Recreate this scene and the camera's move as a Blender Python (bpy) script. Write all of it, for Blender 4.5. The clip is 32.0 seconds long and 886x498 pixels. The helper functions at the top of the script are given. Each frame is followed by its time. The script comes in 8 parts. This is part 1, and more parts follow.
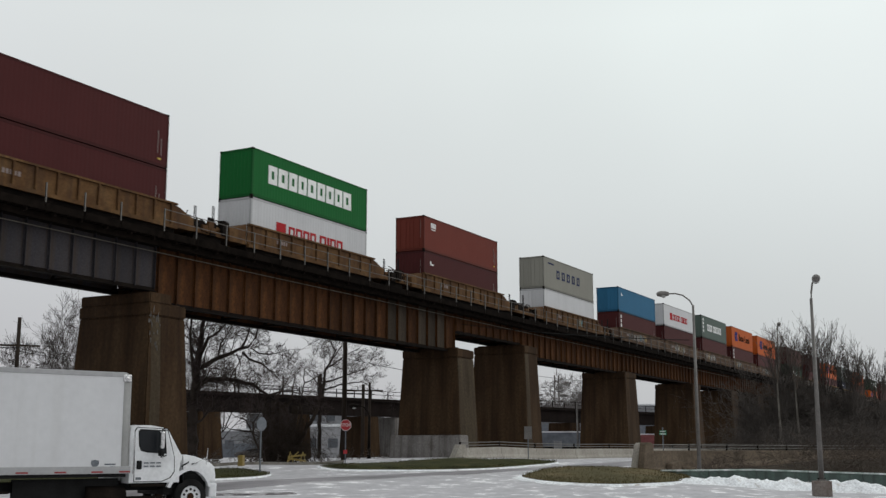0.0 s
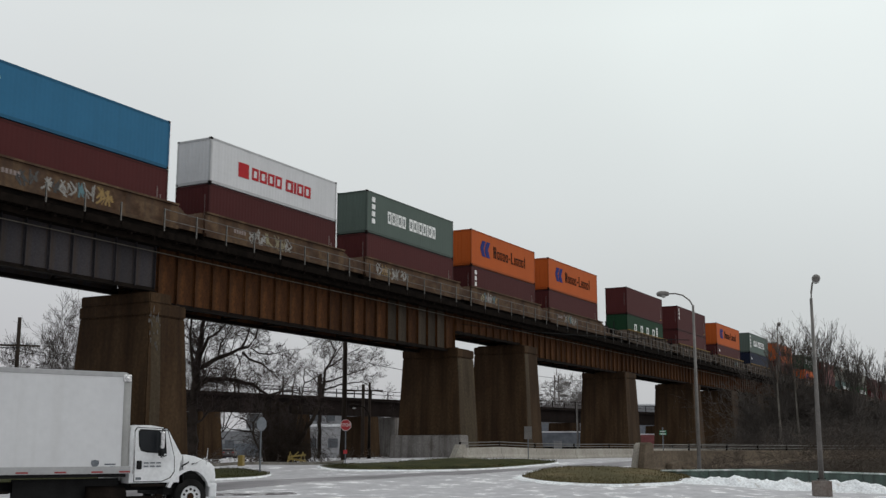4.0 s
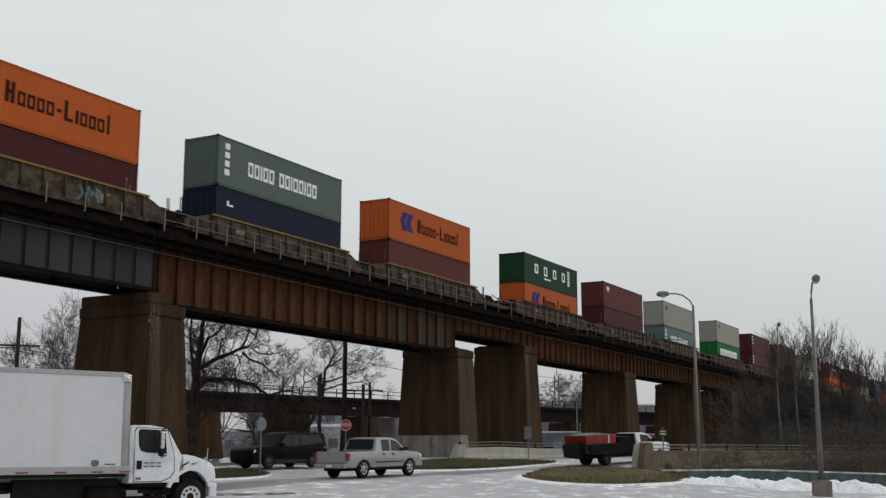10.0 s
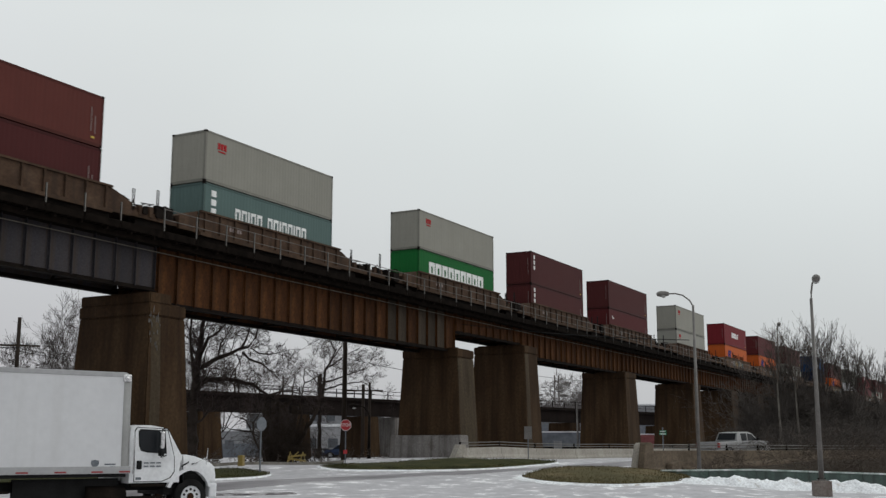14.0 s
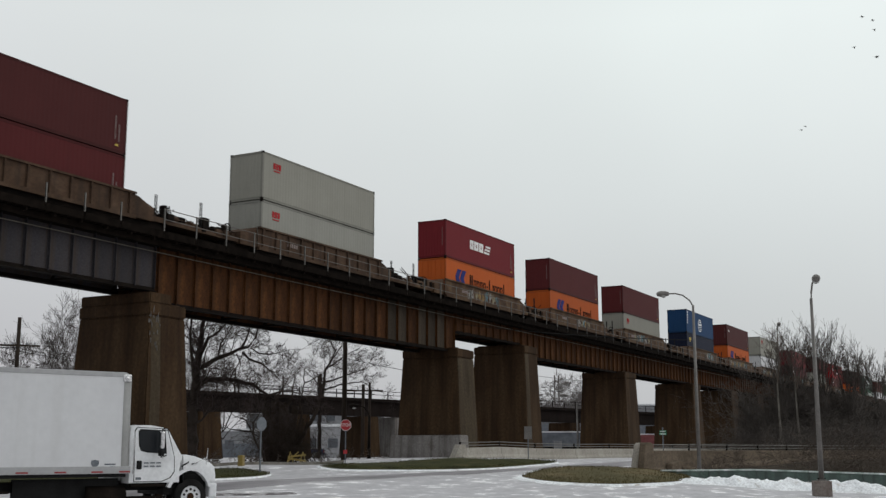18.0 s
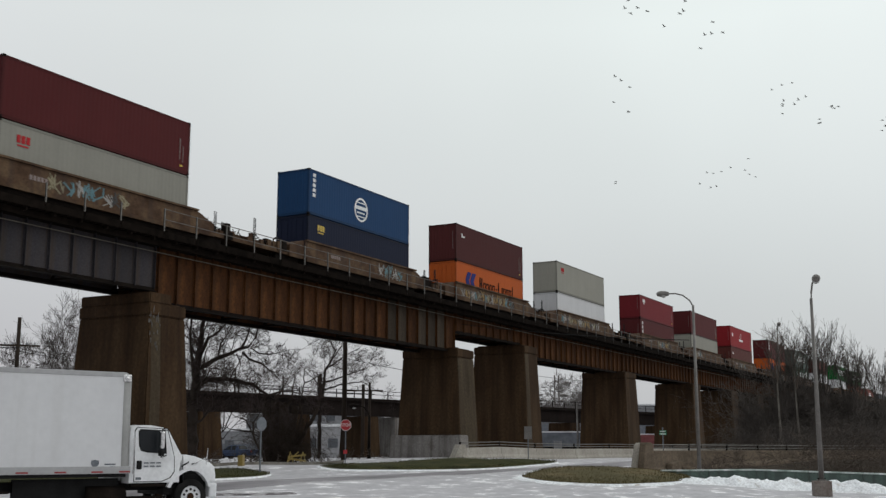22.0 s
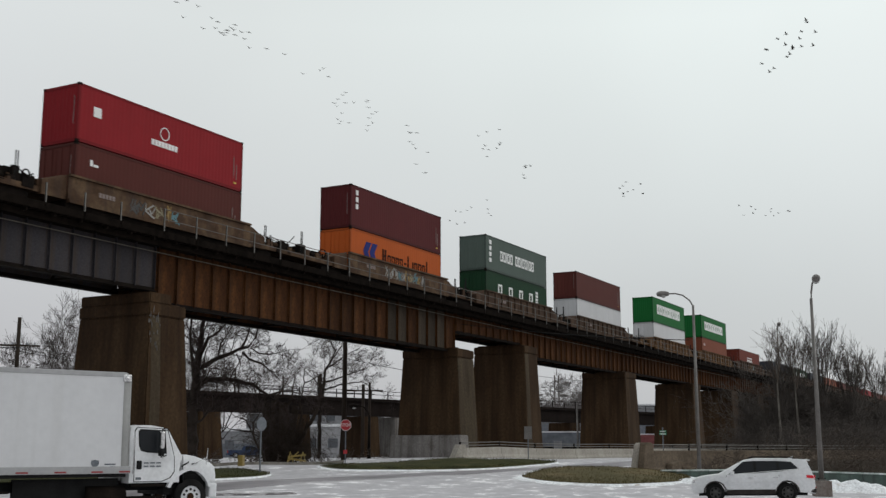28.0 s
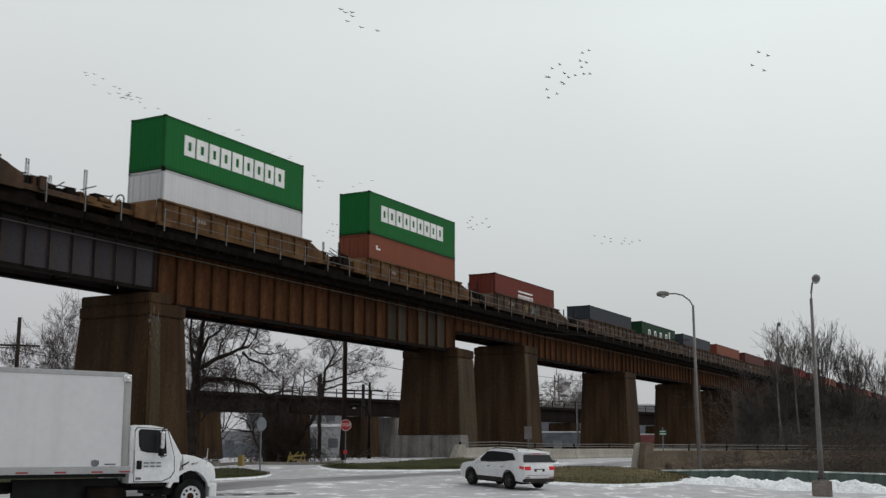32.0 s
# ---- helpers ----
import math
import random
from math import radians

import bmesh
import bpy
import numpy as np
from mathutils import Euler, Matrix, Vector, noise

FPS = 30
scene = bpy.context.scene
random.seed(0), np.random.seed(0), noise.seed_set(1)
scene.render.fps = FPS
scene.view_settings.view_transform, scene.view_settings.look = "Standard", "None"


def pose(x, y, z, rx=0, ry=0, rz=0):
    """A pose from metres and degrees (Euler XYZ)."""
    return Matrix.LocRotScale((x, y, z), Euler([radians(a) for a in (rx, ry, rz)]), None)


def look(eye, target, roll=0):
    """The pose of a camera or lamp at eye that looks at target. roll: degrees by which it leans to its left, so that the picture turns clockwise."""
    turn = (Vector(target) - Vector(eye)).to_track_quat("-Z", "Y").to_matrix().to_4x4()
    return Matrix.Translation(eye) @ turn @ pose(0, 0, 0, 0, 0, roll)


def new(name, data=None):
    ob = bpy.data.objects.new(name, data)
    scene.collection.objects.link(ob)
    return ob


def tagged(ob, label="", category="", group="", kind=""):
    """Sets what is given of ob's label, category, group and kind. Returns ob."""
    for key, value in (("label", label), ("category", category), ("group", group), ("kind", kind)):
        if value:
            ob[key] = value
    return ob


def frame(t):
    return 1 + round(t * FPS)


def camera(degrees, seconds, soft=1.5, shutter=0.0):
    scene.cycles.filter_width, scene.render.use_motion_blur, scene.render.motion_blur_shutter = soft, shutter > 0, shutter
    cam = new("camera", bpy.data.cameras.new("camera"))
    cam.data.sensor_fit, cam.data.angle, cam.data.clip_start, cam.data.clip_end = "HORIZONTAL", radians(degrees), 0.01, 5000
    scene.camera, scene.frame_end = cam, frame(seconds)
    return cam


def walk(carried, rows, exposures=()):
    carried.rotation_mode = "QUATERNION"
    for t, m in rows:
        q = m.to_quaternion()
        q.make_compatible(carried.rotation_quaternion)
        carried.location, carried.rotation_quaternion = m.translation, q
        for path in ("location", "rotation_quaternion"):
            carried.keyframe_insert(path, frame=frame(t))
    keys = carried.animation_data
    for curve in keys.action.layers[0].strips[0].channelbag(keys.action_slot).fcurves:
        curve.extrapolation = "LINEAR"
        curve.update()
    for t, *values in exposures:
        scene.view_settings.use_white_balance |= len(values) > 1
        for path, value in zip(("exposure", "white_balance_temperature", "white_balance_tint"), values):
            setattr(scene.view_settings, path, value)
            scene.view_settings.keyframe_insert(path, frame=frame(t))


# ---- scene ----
# ---- camera ----
EYE = Vector((0.0, 0.0, 1.8))
YAW, PITCH = radians(28.456), radians(10.12)
cam = camera(43.04, 32.0, soft=1.4, shutter=0.15)
AIM = EYE + Vector((math.cos(YAW) * math.cos(PITCH), math.sin(YAW) * math.cos(PITCH), math.sin(PITCH)))
walk(cam, [(0.0, look(EYE, AIM)), (32.0, look(EYE, AIM))], exposures=[(0.0, 0.0), (4.0, 0.0), (6.0, 0.06), (8.0, 0.03), (11.0, 0.0), (27.0, 0.0), (30.0, -0.04), (32.0, -0.07)])

# ---- overcast winter sky and a weak, wide sun ----
SUN_EL, SUN_ROT = radians(38), radians(135)
world = bpy.data.worlds.new("overcast")
scene.world = world
world.use_nodes = True
wn, wl = world.node_tree.nodes, world.node_tree.links
wn.clear()
w_sky = wn.new("ShaderNodeTexSky")
w_sky.sky_type, w_sky.sun_disc = "NISHITA", False
w_sky.sun_elevation, w_sky.sun_rotation = SUN_EL, SUN_ROT
w_sky.air_density, w_sky.dust_density = 1.0, 3.0
w_sky_bg = wn.new("ShaderNodeBackground")
w_sky_bg.inputs["Strength"].default_value = 0.004
w_tc = wn.new("ShaderNodeTexCoord")
w_sep = wn.new("ShaderNodeSeparateXYZ")
wl.new(w_tc.outputs["Generated"], w_sep.inputs[0])
w_ramp = wn.new("ShaderNodeValToRGB")
w_ramp.color_ramp.elements[0].position, w_ramp.color_ramp.elements[0].color = 0.0, (0.45, 0.45, 0.468, 1)
w_ramp.color_ramp.elements[1].position, w_ramp.color_ramp.elements[1].color = 1.0, (0.632, 0.674, 0.668, 1)
w_mid = w_ramp.color_ramp.elements.new(0.22)
w_mid.color = (0.613, 0.641, 0.642, 1)
w_low = w_ramp.color_ramp.elements.new(0.12)
w_low.color = (0.536, 0.553, 0.56, 1)
w_hi = w_ramp.color_ramp.elements.new(0.36)
w_hi.color = (0.708, 0.75, 0.742, 1)
wl.new(w_sep.outputs["Z"], w_ramp.inputs[0])
# slow uneven cloud
w_noise = wn.new("ShaderNodeTexNoise")
w_noise.inputs["Scale"].default_value, w_noise.inputs["Detail"].default_value = 2.2, 3
wl.new(w_tc.outputs["Generated"], w_noise.inputs["Vector"])
w_map = wn.new("ShaderNodeMapRange")
w_map.inputs["To Min"].default_value, w_map.inputs["To Max"].default_value = 0.9, 1.1
wl.new(w_noise.outputs["Fac"], w_map.inputs["Value"])
w_mul = wn.new("ShaderNodeMix")
w_mul.data_type, w_mul.blend_type = "RGBA", "MULTIPLY"
w_mul.inputs[0].default_value = 1.0
wl.new(w_ramp.outputs[0], w_mul.inputs[6])
wl.new(w_map.outputs[0], w_mul.inputs[7])
# the cloud is brighter on the sun's side
w_dot = wn.new("ShaderNodeVectorMath")
w_dot.operation = "DOT_PRODUCT"
w_dot.inputs[1].default_value = (0.86, -0.36, 0.36)
wl.new(w_tc.outputs["Generated"], w_dot.inputs[0])
w_fac = wn.new("ShaderNodeMapRange")
w_fac.inputs["From Min"].default_value, w_fac.inputs["From Max"].default_value = -0.2, 1.0
wl.new(w_dot.outputs["Value"], w_fac.inputs["Value"])
w_side = wn.new("ShaderNodeValToRGB")
w_side.color_ramp.elements[0].position, w_side.color_ramp.elements[0].color = 0.0, (0.742, 0.738, 0.75, 1)
w_side.color_ramp.elements[1].position, w_side.color_ramp.elements[1].color = 1.0, (0.995, 1.0, 1.0, 1)
for w_at, w_col in ((0.4, (0.852, 0.836, 0.854, 1)), (0.62, (0.904, 0.9, 0.902, 1)), (0.84, (0.953, 0.966, 0.96, 1))):
    w_side.color_ramp.elements.new(w_at).color = w_col
wl.new(w_fac.outputs[0], w_side.inputs[0])
w_mul2 = wn.new("ShaderNodeMix")
w_mul2.data_type, w_mul2.blend_type = "RGBA", "MULTIPLY"
w_mul2.inputs[0].default_value = 1.0
wl.new(w_mul.outputs[2], w_mul2.inputs[6])
wl.new(w_side.outputs[0], w_mul2.inputs[7])
w_cloud = wn.new("ShaderNodeBackground")
w_cloud.inputs["Strength"].default_value = 1.16
wl.new(w_mul2.outputs[2], w_cloud.inputs["Color"])
w_add = wn.new("ShaderNodeAddShader")
w_out = wn.new("ShaderNodeOutputWorld")
wl.new(w_sky_bg.outputs[0], w_add.inputs[0])
wl.new(w_cloud.outputs[0], w_add.inputs[1])
wl.new(w_sky.outputs[0], w_sky_bg.inputs["Color"])
wl.new(w_add.outputs[0], w_out.inputs["Surface"])
sun = new("sun", bpy.data.lights.new("sun", "SUN"))
sun.data.energy, sun.data.angle, sun.data.color = 0.5, radians(60), (1.0, 0.97, 0.93)
sun.matrix_world = look((120, -50, 75), (40, 30, 0))


# ---- materials ----
def ramp_set(node, stops):
    el = node.color_ramp.elements
    el[0].position, el[0].color = stops[0][0], (*stops[0][1], 1)
    el[1].position, el[1].color = stops[-1][0], (*stops[-1][1], 1)
    for p, c in stops[1:-1]:
        e = el.new(p)
        e.color = (*c, 1)


def surf(name, stops, scale=1.0, fine=12.0, rough=0.7, metal=0.0, bump=0.2, stretch=(1, 1, 1), streak=None, streak_amt=0.5,
         vary=0.0, grit=0.25, coords="Object", bump_dist=0.01, gloss=None):
    """Procedural surface: a coarse colour ramp, fine grit, optional vertical streaks, piece-to-piece variation and bump."""
    m = bpy.data.materials.new(name)
    m.use_nodes = True
    n, l = m.node_tree.nodes, m.node_tree.links
    bsdf = n["Principled BSDF"]
    tc = n.new("ShaderNodeTexCoord")
    mp = n.new("ShaderNodeMapping")
    mp.inputs["Scale"].default_value = stretch
    l.new(tc.outputs[coords], mp.inputs["Vector"])
    a = n.new("ShaderNodeTexNoise")
    a.inputs["Scale"].default_value, a.inputs["Detail"].default_value, a.inputs["Roughness"].default_value = scale, 5, 0.6
    l.new(mp.outputs[0], a.inputs["Vector"])
    cr = n.new("ShaderNodeValToRGB")
    ramp_set(cr, stops)
    l.new(a.outputs["Fac"], cr.inputs[0])
    b = n.new("ShaderNodeTexNoise")
    b.inputs["Scale"].default_value, b.inputs["Detail"].default_value = fine, 4
    l.new(tc.outputs[coords], b.inputs["Vector"])
    mr = n.new("ShaderNodeMapRange")
    mr.inputs["From Min"].default_value, mr.inputs["From Max"].default_value = 0.25, 0.75
    mr.inputs["To Min"].default_value, mr.inputs["To Max"].default_value = 1 - grit, 1 + grit
    l.new(b.outputs["Fac"], mr.inputs["Value"])
    mx = n.new("ShaderNodeMix")
    mx.data_type, mx.blend_type = "RGBA", "MULTIPLY"
    mx.inputs[0].default_value = 1.0
    l.new(cr.outputs[0], mx.inputs[6])
    l.new(mr.outputs[0], mx.inputs[7])
    col = mx.outputs[2]
    if streak:
        ms = n.new("ShaderNodeMapping")
        ms.inputs["Scale"].default_value = (2.6, 2.6, 0.12)
        l.new(tc.outputs[coords], ms.inputs["Vector"])
        s = n.new("ShaderNodeTexNoise")
        s.inputs["Scale"].default_value, s.inputs["Detail"].default_value = 1.0, 6
        l.new(ms.outputs[0], s.inputs["Vector"])
        sr = n.new("ShaderNodeMapRange")
        sr.inputs["From Min"].default_value, sr.inputs["From Max"].default_value = 0.45, 0.72
        sr.inputs["To Max"].default_value = streak_amt
        l.new(s.outputs["Fac"], sr.inputs["Value"])
        m2 = n.new("ShaderNodeMix")
        m2.data_type = "RGBA"
        l.new(sr.outputs[0], m2.inputs[0])
        l.new(col, m2.inputs[6])
        m2.inputs[7].default_value = (*streak, 1)
        col = m2.outputs[2]
    if vary:
        oi = n.new("ShaderNodeObjectInfo")
        vr = n.new("ShaderNodeMapRange")
        vr.inputs["To Min"].default_value, vr.inputs["To Max"].default_value = 1 - vary, 1 + vary
        l.new(oi.outputs["Random"], vr.inputs["Value"])
        m3 = n.new("ShaderNodeMix")
        m3.data_type, m3.blend_type = "RGBA", "MULTIPLY"
        m3.inputs[0].default_value = 1.0
        l.new(col, m3.inputs[6])
        l.new(vr.outputs[0], m3.inputs[7])
        col = m3.outputs[2]
    l.new(col, bsdf.inputs["Base Color"])
    rr = n.new("ShaderNodeMapRange")
    rr.inputs["To Min"].default_value, rr.inputs["To Max"].default_value = max(0.03, rough - 0.12), min(1.0, rough + 0.12)
    l.new(b.outputs["Fac"], rr.inputs["Value"])
    l.new(rr.outputs[0], bsdf.inputs["Roughness"])
    bsdf.inputs["Metallic"].default_value = metal
    bsdf.inputs["Specular IOR Level"].default_value = (0.12 if rough >= 0.75 and not metal else 0.5) if gloss is None else gloss
    if bump:
        bp = n.new("ShaderNodeBump")
        bp.inputs["Strength"].default_value, bp.inputs["Distance"].default_value = bump, bump_dist
        l.new(b.outputs["Fac"], bp.inputs["Height"])
        l.new(bp.outputs[0], bsdf.inputs["Normal"])
    return m


def tone(c, k):
    return tuple(min(1.0, v * k) for v in c)


def paint(name, c, rough=0.5, metal=0.0, dirt=(0.10, 0.085, 0.07), amt=0.35, vary=0.0, bump=0.08, gloss=None):
    return surf(name, [(0.3, tone(c, 0.85)), (0.55, c), (0.75, tone(c, 1.1))], 0.7, 9, rough, metal, bump, streak=dirt,
                streak_amt=amt, vary=vary, grit=0.1, gloss=gloss)


def glow(name, c, strength):
    m = bpy.data.materials.new(name)
    m.use_nodes = True
    b = m.node_tree.nodes["Principled BSDF"]
    b.inputs["Base Color"].default_value = (*c, 1)
    b.inputs["Emission Color"].default_value = (*c, 1)
    b.inputs["Emission Strength"].default_value = strength
    return m


def glassy(name, c=(0.02, 0.022, 0.025), rough=0.06):
    m = bpy.data.materials.new(name)
    m.use_nodes = True
    b = m.node_tree.nodes["Principled BSDF"]
    b.inputs["Base Color"].default_value = (*c, 1)
    b.inputs["Roughness"].default_value = rough
    b.inputs["IOR"].default_value = 1.5
    b.inputs["Specular IOR Level"].default_value = 0.12
    return m


M_RUST = surf("rusted_girder_steel", [(0.28, (0.01465, 0.006267, 0.002944)), (0.45, (0.04542, 0.01765, 0.006308)), (0.58, (0.07693, 0.03077, 0.01009)), (0.68, (0.05495, 0.02393, 0.01009)), (0.8, (0.02564, 0.01025, 0.004206))],
              0.75, 7, 0.85, 0, 0.35, stretch=(1, 1, 0.45), streak=(0.018, 0.011, 0.008), streak_amt=0.8, grit=0.35, vary=0.28)
M_RUSTGREY = surf("rust_stained_grey_girder_paint", [(0.25, (0.01912, 0.01348, 0.009072)), (0.5, (0.04781, 0.03707, 0.02772)), (0.65, (0.06056, 0.04661, 0.03326)), (0.8, (0.03188, 0.01516, 0.007056))],
                  0.8, 8, 0.85, 0, 0.3, stretch=(1, 1, 0.4), streak=(0.03, 0.017, 0.01), streak_amt=0.85, grit=0.3, vary=0.2)
M_GREYSTEEL = surf("weathered_grey_girder_paint", [(0.25, (0.01922, 0.0171, 0.01857)), (0.5, (0.04118, 0.03812, 0.04301)), (0.62, (0.04667, 0.04154, 0.04399)), (0.8, (0.04118, 0.02199, 0.01222))],
                   0.6, 9, 0.75, 0, 0.3, stretch=(1, 1, 0.35), streak=(0.05, 0.033, 0.02), streak_amt=0.9, grit=0.25, vary=0.2)
# creosoted timber, taken near black with the deck's shade in the colour
M_DECK = surf("creosoted_timber_with_shade", [(0.3, (0.0036, 0.0029, 0.002475)), (0.7, (0.0145, 0.0108, 0.0088))], 2, 20, 0.9, 0, 0.4, gloss=0.02)
# dark steel; shade under the deck and cars is put into the colour
M_DARKSTEEL = surf("shade_darkened_steel", [(0.3, (0.00525, 0.0045, 0.004125)), (0.7, (0.0188, 0.0138, 0.0112))], 1.2, 14, 0.85, 0, 0.3, gloss=0.05)
M_GALV = surf("galvanised_rail_steel", [(0.3, (0.072, 0.06789, 0.063)), (0.7, (0.144, 0.1358, 0.126))], 3, 25, 0.5, 0.5, 0.15)
M_OLDBAR = surf("rust_dulled_rail_bar", [(0.3, (0.075, 0.064, 0.057)), (0.7, (0.15, 0.132, 0.12))], 2, 20, 0.7, 0.2, 0.15)
M_PIER = surf("stained_pier_concrete", [(0.28, (0.01933, 0.009787, 0.004531)), (0.45, (0.04027, 0.02219, 0.01108)), (0.58, (0.06041, 0.03654, 0.01913)), (0.7, (0.04833, 0.02349, 0.01007)), (0.82, (0.02739, 0.0124, 0.005538))],
              0.4, 6, 0.9, 0, 0.4, stretch=(1.3, 1.3, 0.22), streak=(0.022, 0.013, 0.008), streak_amt=0.85, grit=0.3, bump_dist=0.03)
M_PIERTAN = surf("tan_cement_facing", [(0.28, (0.02768, 0.01924, 0.01155)), (0.5, (0.06088, 0.04555, 0.02908)), (0.68, (0.08307, 0.06327, 0.04063)), (0.82, (0.03321, 0.02025, 0.01112))], 0.6, 6, 0.9, 0, 0.4,
                 stretch=(1.3, 1.3, 0.2), streak=(0.045, 0.031, 0.021), streak_amt=0.8, grit=0.3)
M_PIERLIGHT = surf("bare_collar_concrete", [(0.3, (0.15, 0.1366, 0.129)), (0.55, (0.24, 0.2245, 0.2133)), (0.8, (0.12, 0.1025, 0.08928))], 0.6, 8, 0.9, 0, 0.3,
                   streak=(0.056, 0.044, 0.036), streak_amt=0.6)
M_CONDUIT = surf("pale_conduit", [(0.3, (0.0868, 0.0754, 0.0598)), (0.7, (0.1612, 0.1421, 0.1144))], 1.5, 12, 0.7, 0, 0.1)
M_FOOT = surf("reddish_stained_footing", [(0.3, (0.136, 0.1, 0.088)), (0.55, (0.2295, 0.2, 0.1815)), (0.75, (0.102, 0.075, 0.066))], 2.0, 10, 0.9, 0, 0.3)
M_CONC = surf("pale_barrier_concrete", [(0.3, (0.3, 0.275, 0.24)), (0.6, (0.4, 0.375, 0.335)), (0.8, (0.33, 0.3, 0.255))], 0.4, 10, 0.9, 0, 0.25,
              streak=(0.2, 0.17, 0.135), streak_amt=0.3)
M_CONCDARK = surf("mossy_parapet_concrete", [(0.25, (0.06383, 0.0502, 0.03684)), (0.55, (0.1702, 0.1321, 0.09864)), (0.8, (0.09214, 0.07927, 0.05263))], 0.7, 9, 0.95, 0, 0.4,
                  stretch=(0.5, 0.5, 1.2), streak=(0.07, 0.06, 0.047), streak_amt=0.3)
M_SNOWLOT = surf("thin_snow_on_asphalt", [(0.3, (0.43, 0.42, 0.44)), (0.5, (0.515, 0.5, 0.522)), (0.575, (0.56, 0.545, 0.565)), (0.615, (0.86, 0.845, 0.86))],
                 0.95, 3.2, 0.85, 0, 0.25, stretch=(0.8, 1, 1), grit=0.12, bump_dist=0.03)
M_ROAD = surf("wet_winter_asphalt", [(0.32, (0.168, 0.1577, 0.168)), (0.5, (0.2436, 0.2283, 0.2419)), (0.62, (0.3024, 0.2863, 0.3024)), (0.75, (0.504, 0.4855, 0.504))],
              0.35, 3.5, 0.6, 0, 0.2, stretch=(0.5, 1.6, 1), grit=0.15)
M_WETPATCH = surf("worn_wet_asphalt", [(0.38, (0.05, 0.045, 0.047)), (0.5, (0.16, 0.14, 0.145)), (0.58, (0.45, 0.43, 0.445))], 2.2, 8, 0.6, 0, 0.2)
M_SNOW = surf("old_snow", [(0.28, (0.46, 0.4292, 0.3944)), (0.4, (0.759, 0.7656, 0.7888)), (0.6, (0.92, 0.9396, 0.9628)), (0.72, (0.575, 0.5452, 0.5104))], 1.6, 9, 0.8, 0, 0.5, bump_dist=0.05)
M_GRASS = surf("winter_turf", [(0.3, (0.027, 0.027, 0.0102)), (0.5, (0.042, 0.045, 0.015)), (0.65, (0.066, 0.06, 0.024)), (0.78, (0.09, 0.075, 0.042))],
               0.9, 25, 0.95, 0, 0.6, grit=0.4, bump_dist=0.04)
M_GRASSBRN = surf("browned_winter_turf", [(0.3, (0.07, 0.062, 0.028)), (0.5, (0.1, 0.084, 0.04)), (0.65, (0.14, 0.108, 0.056)), (0.78, (0.175, 0.14, 0.08))],
                  0.3, 14, 0.95, 0, 0.3, grit=0.2, bump_dist=0.03)
M_SOIL = surf("dark_leaf_litter", [(0.3, (0.018, 0.013, 0.009)), (0.55, (0.045, 0.034, 0.024)), (0.75, (0.085, 0.068, 0.05))], 1.2, 18, 0.95, 0, 0.6, grit=0.4, bump_dist=0.05)
M_KERB = surf("kerb_concrete", [(0.3, (0.12, 0.1102, 0.09625)), (0.7, (0.252, 0.2378, 0.2145))], 1.5, 12, 0.9, 0, 0.2)
M_WOODPOLE = surf("weathered_pole_wood", [(0.3, (0.02, 0.015, 0.012)), (0.7, (0.05, 0.038, 0.03))], 1.0, 18, 0.9, 0, 0.3, stretch=(3, 3, 0.2))
M_BARK = surf("grey_brown_bark", [(0.3, (0.01848, 0.01428, 0.01176)), (0.7, (0.0504, 0.03948, 0.0336))], 1.5, 20, 0.95, 0, 0.4)
M_TWIG = surf("bare_twigs", [(0.3, (0.05851, 0.04546, 0.03773)), (0.7, (0.1277, 0.1029, 0.08624))], 0.7, 5, 0.95, 0, 0)
# haze of the distance is put into this pale colour
M_TWIGFAR = surf("haze_tinted_far_grey", [(0.3, (0.13, 0.115, 0.11)), (0.7, (0.21, 0.19, 0.185))], 0.5, 5, 0.95, 0, 0)
M_LAMPPOST = surf("grey_lamp_steel", [(0.3, (0.1086, 0.1035, 0.09821)), (0.7, (0.2172, 0.1996, 0.1866))], 1, 14, 0.5, 0.25, 0.1)
M_WHITE = paint("white_vehicle_paint", (0.74, 0.745, 0.76), 0.35, dirt=(0.55, 0.54, 0.53), amt=0.12)
M_BOXWHITE = surf("white_box_panel", [(0.3, (0.574, 0.574, 0.5904)), (0.7, (0.656, 0.656, 0.6683))], 0.4, 5, 0.5, 0, 0.05, streak=(0.492, 0.4838, 0.4756), streak_amt=0.35, grit=0.04)
M_CLADDING = surf("grimy_grey_cladding", [(0.3, (0.022, 0.019, 0.018)), (0.7, (0.05, 0.043, 0.04))], 2, 12, 0.8, 0, 0.05)
M_DARKRIM = surf("grimy_dark_wheel_rim", [(0.3, (0.03, 0.029, 0.028)), (0.7, (0.07, 0.066, 0.062))], 2, 12, 0.6, 0.2, 0.05)
M_ALU = surf("dull_aluminium", [(0.3, (0.34, 0.34, 0.345)), (0.7, (0.4, 0.4, 0.405))], 1, 8, 0.45, 0.35, 0.02, grit=0.08)
M_CAPALU = surf("weathered_cap_aluminium", [(0.3, (0.22, 0.22, 0.22)), (0.7, (0.32, 0.32, 0.315))], 0.8, 8, 0.55, 0.2, 0.02, streak=(0.12, 0.12, 0.11), streak_amt=0.6, grit=0.1)
M_CHROME = surf("chrome", [(0.3, (0.6, 0.6, 0.6)), (0.7, (0.75, 0.75, 0.75))], 2, 15, 0.15, 1.0, 0)
M_TYRE = surf("black_tyre_rubber", [(0.3, (0.0072, 0.0072, 0.0072)), (0.7, (0.018, 0.0174, 0.0168))], 3, 25, 0.9, 0, 0.3)
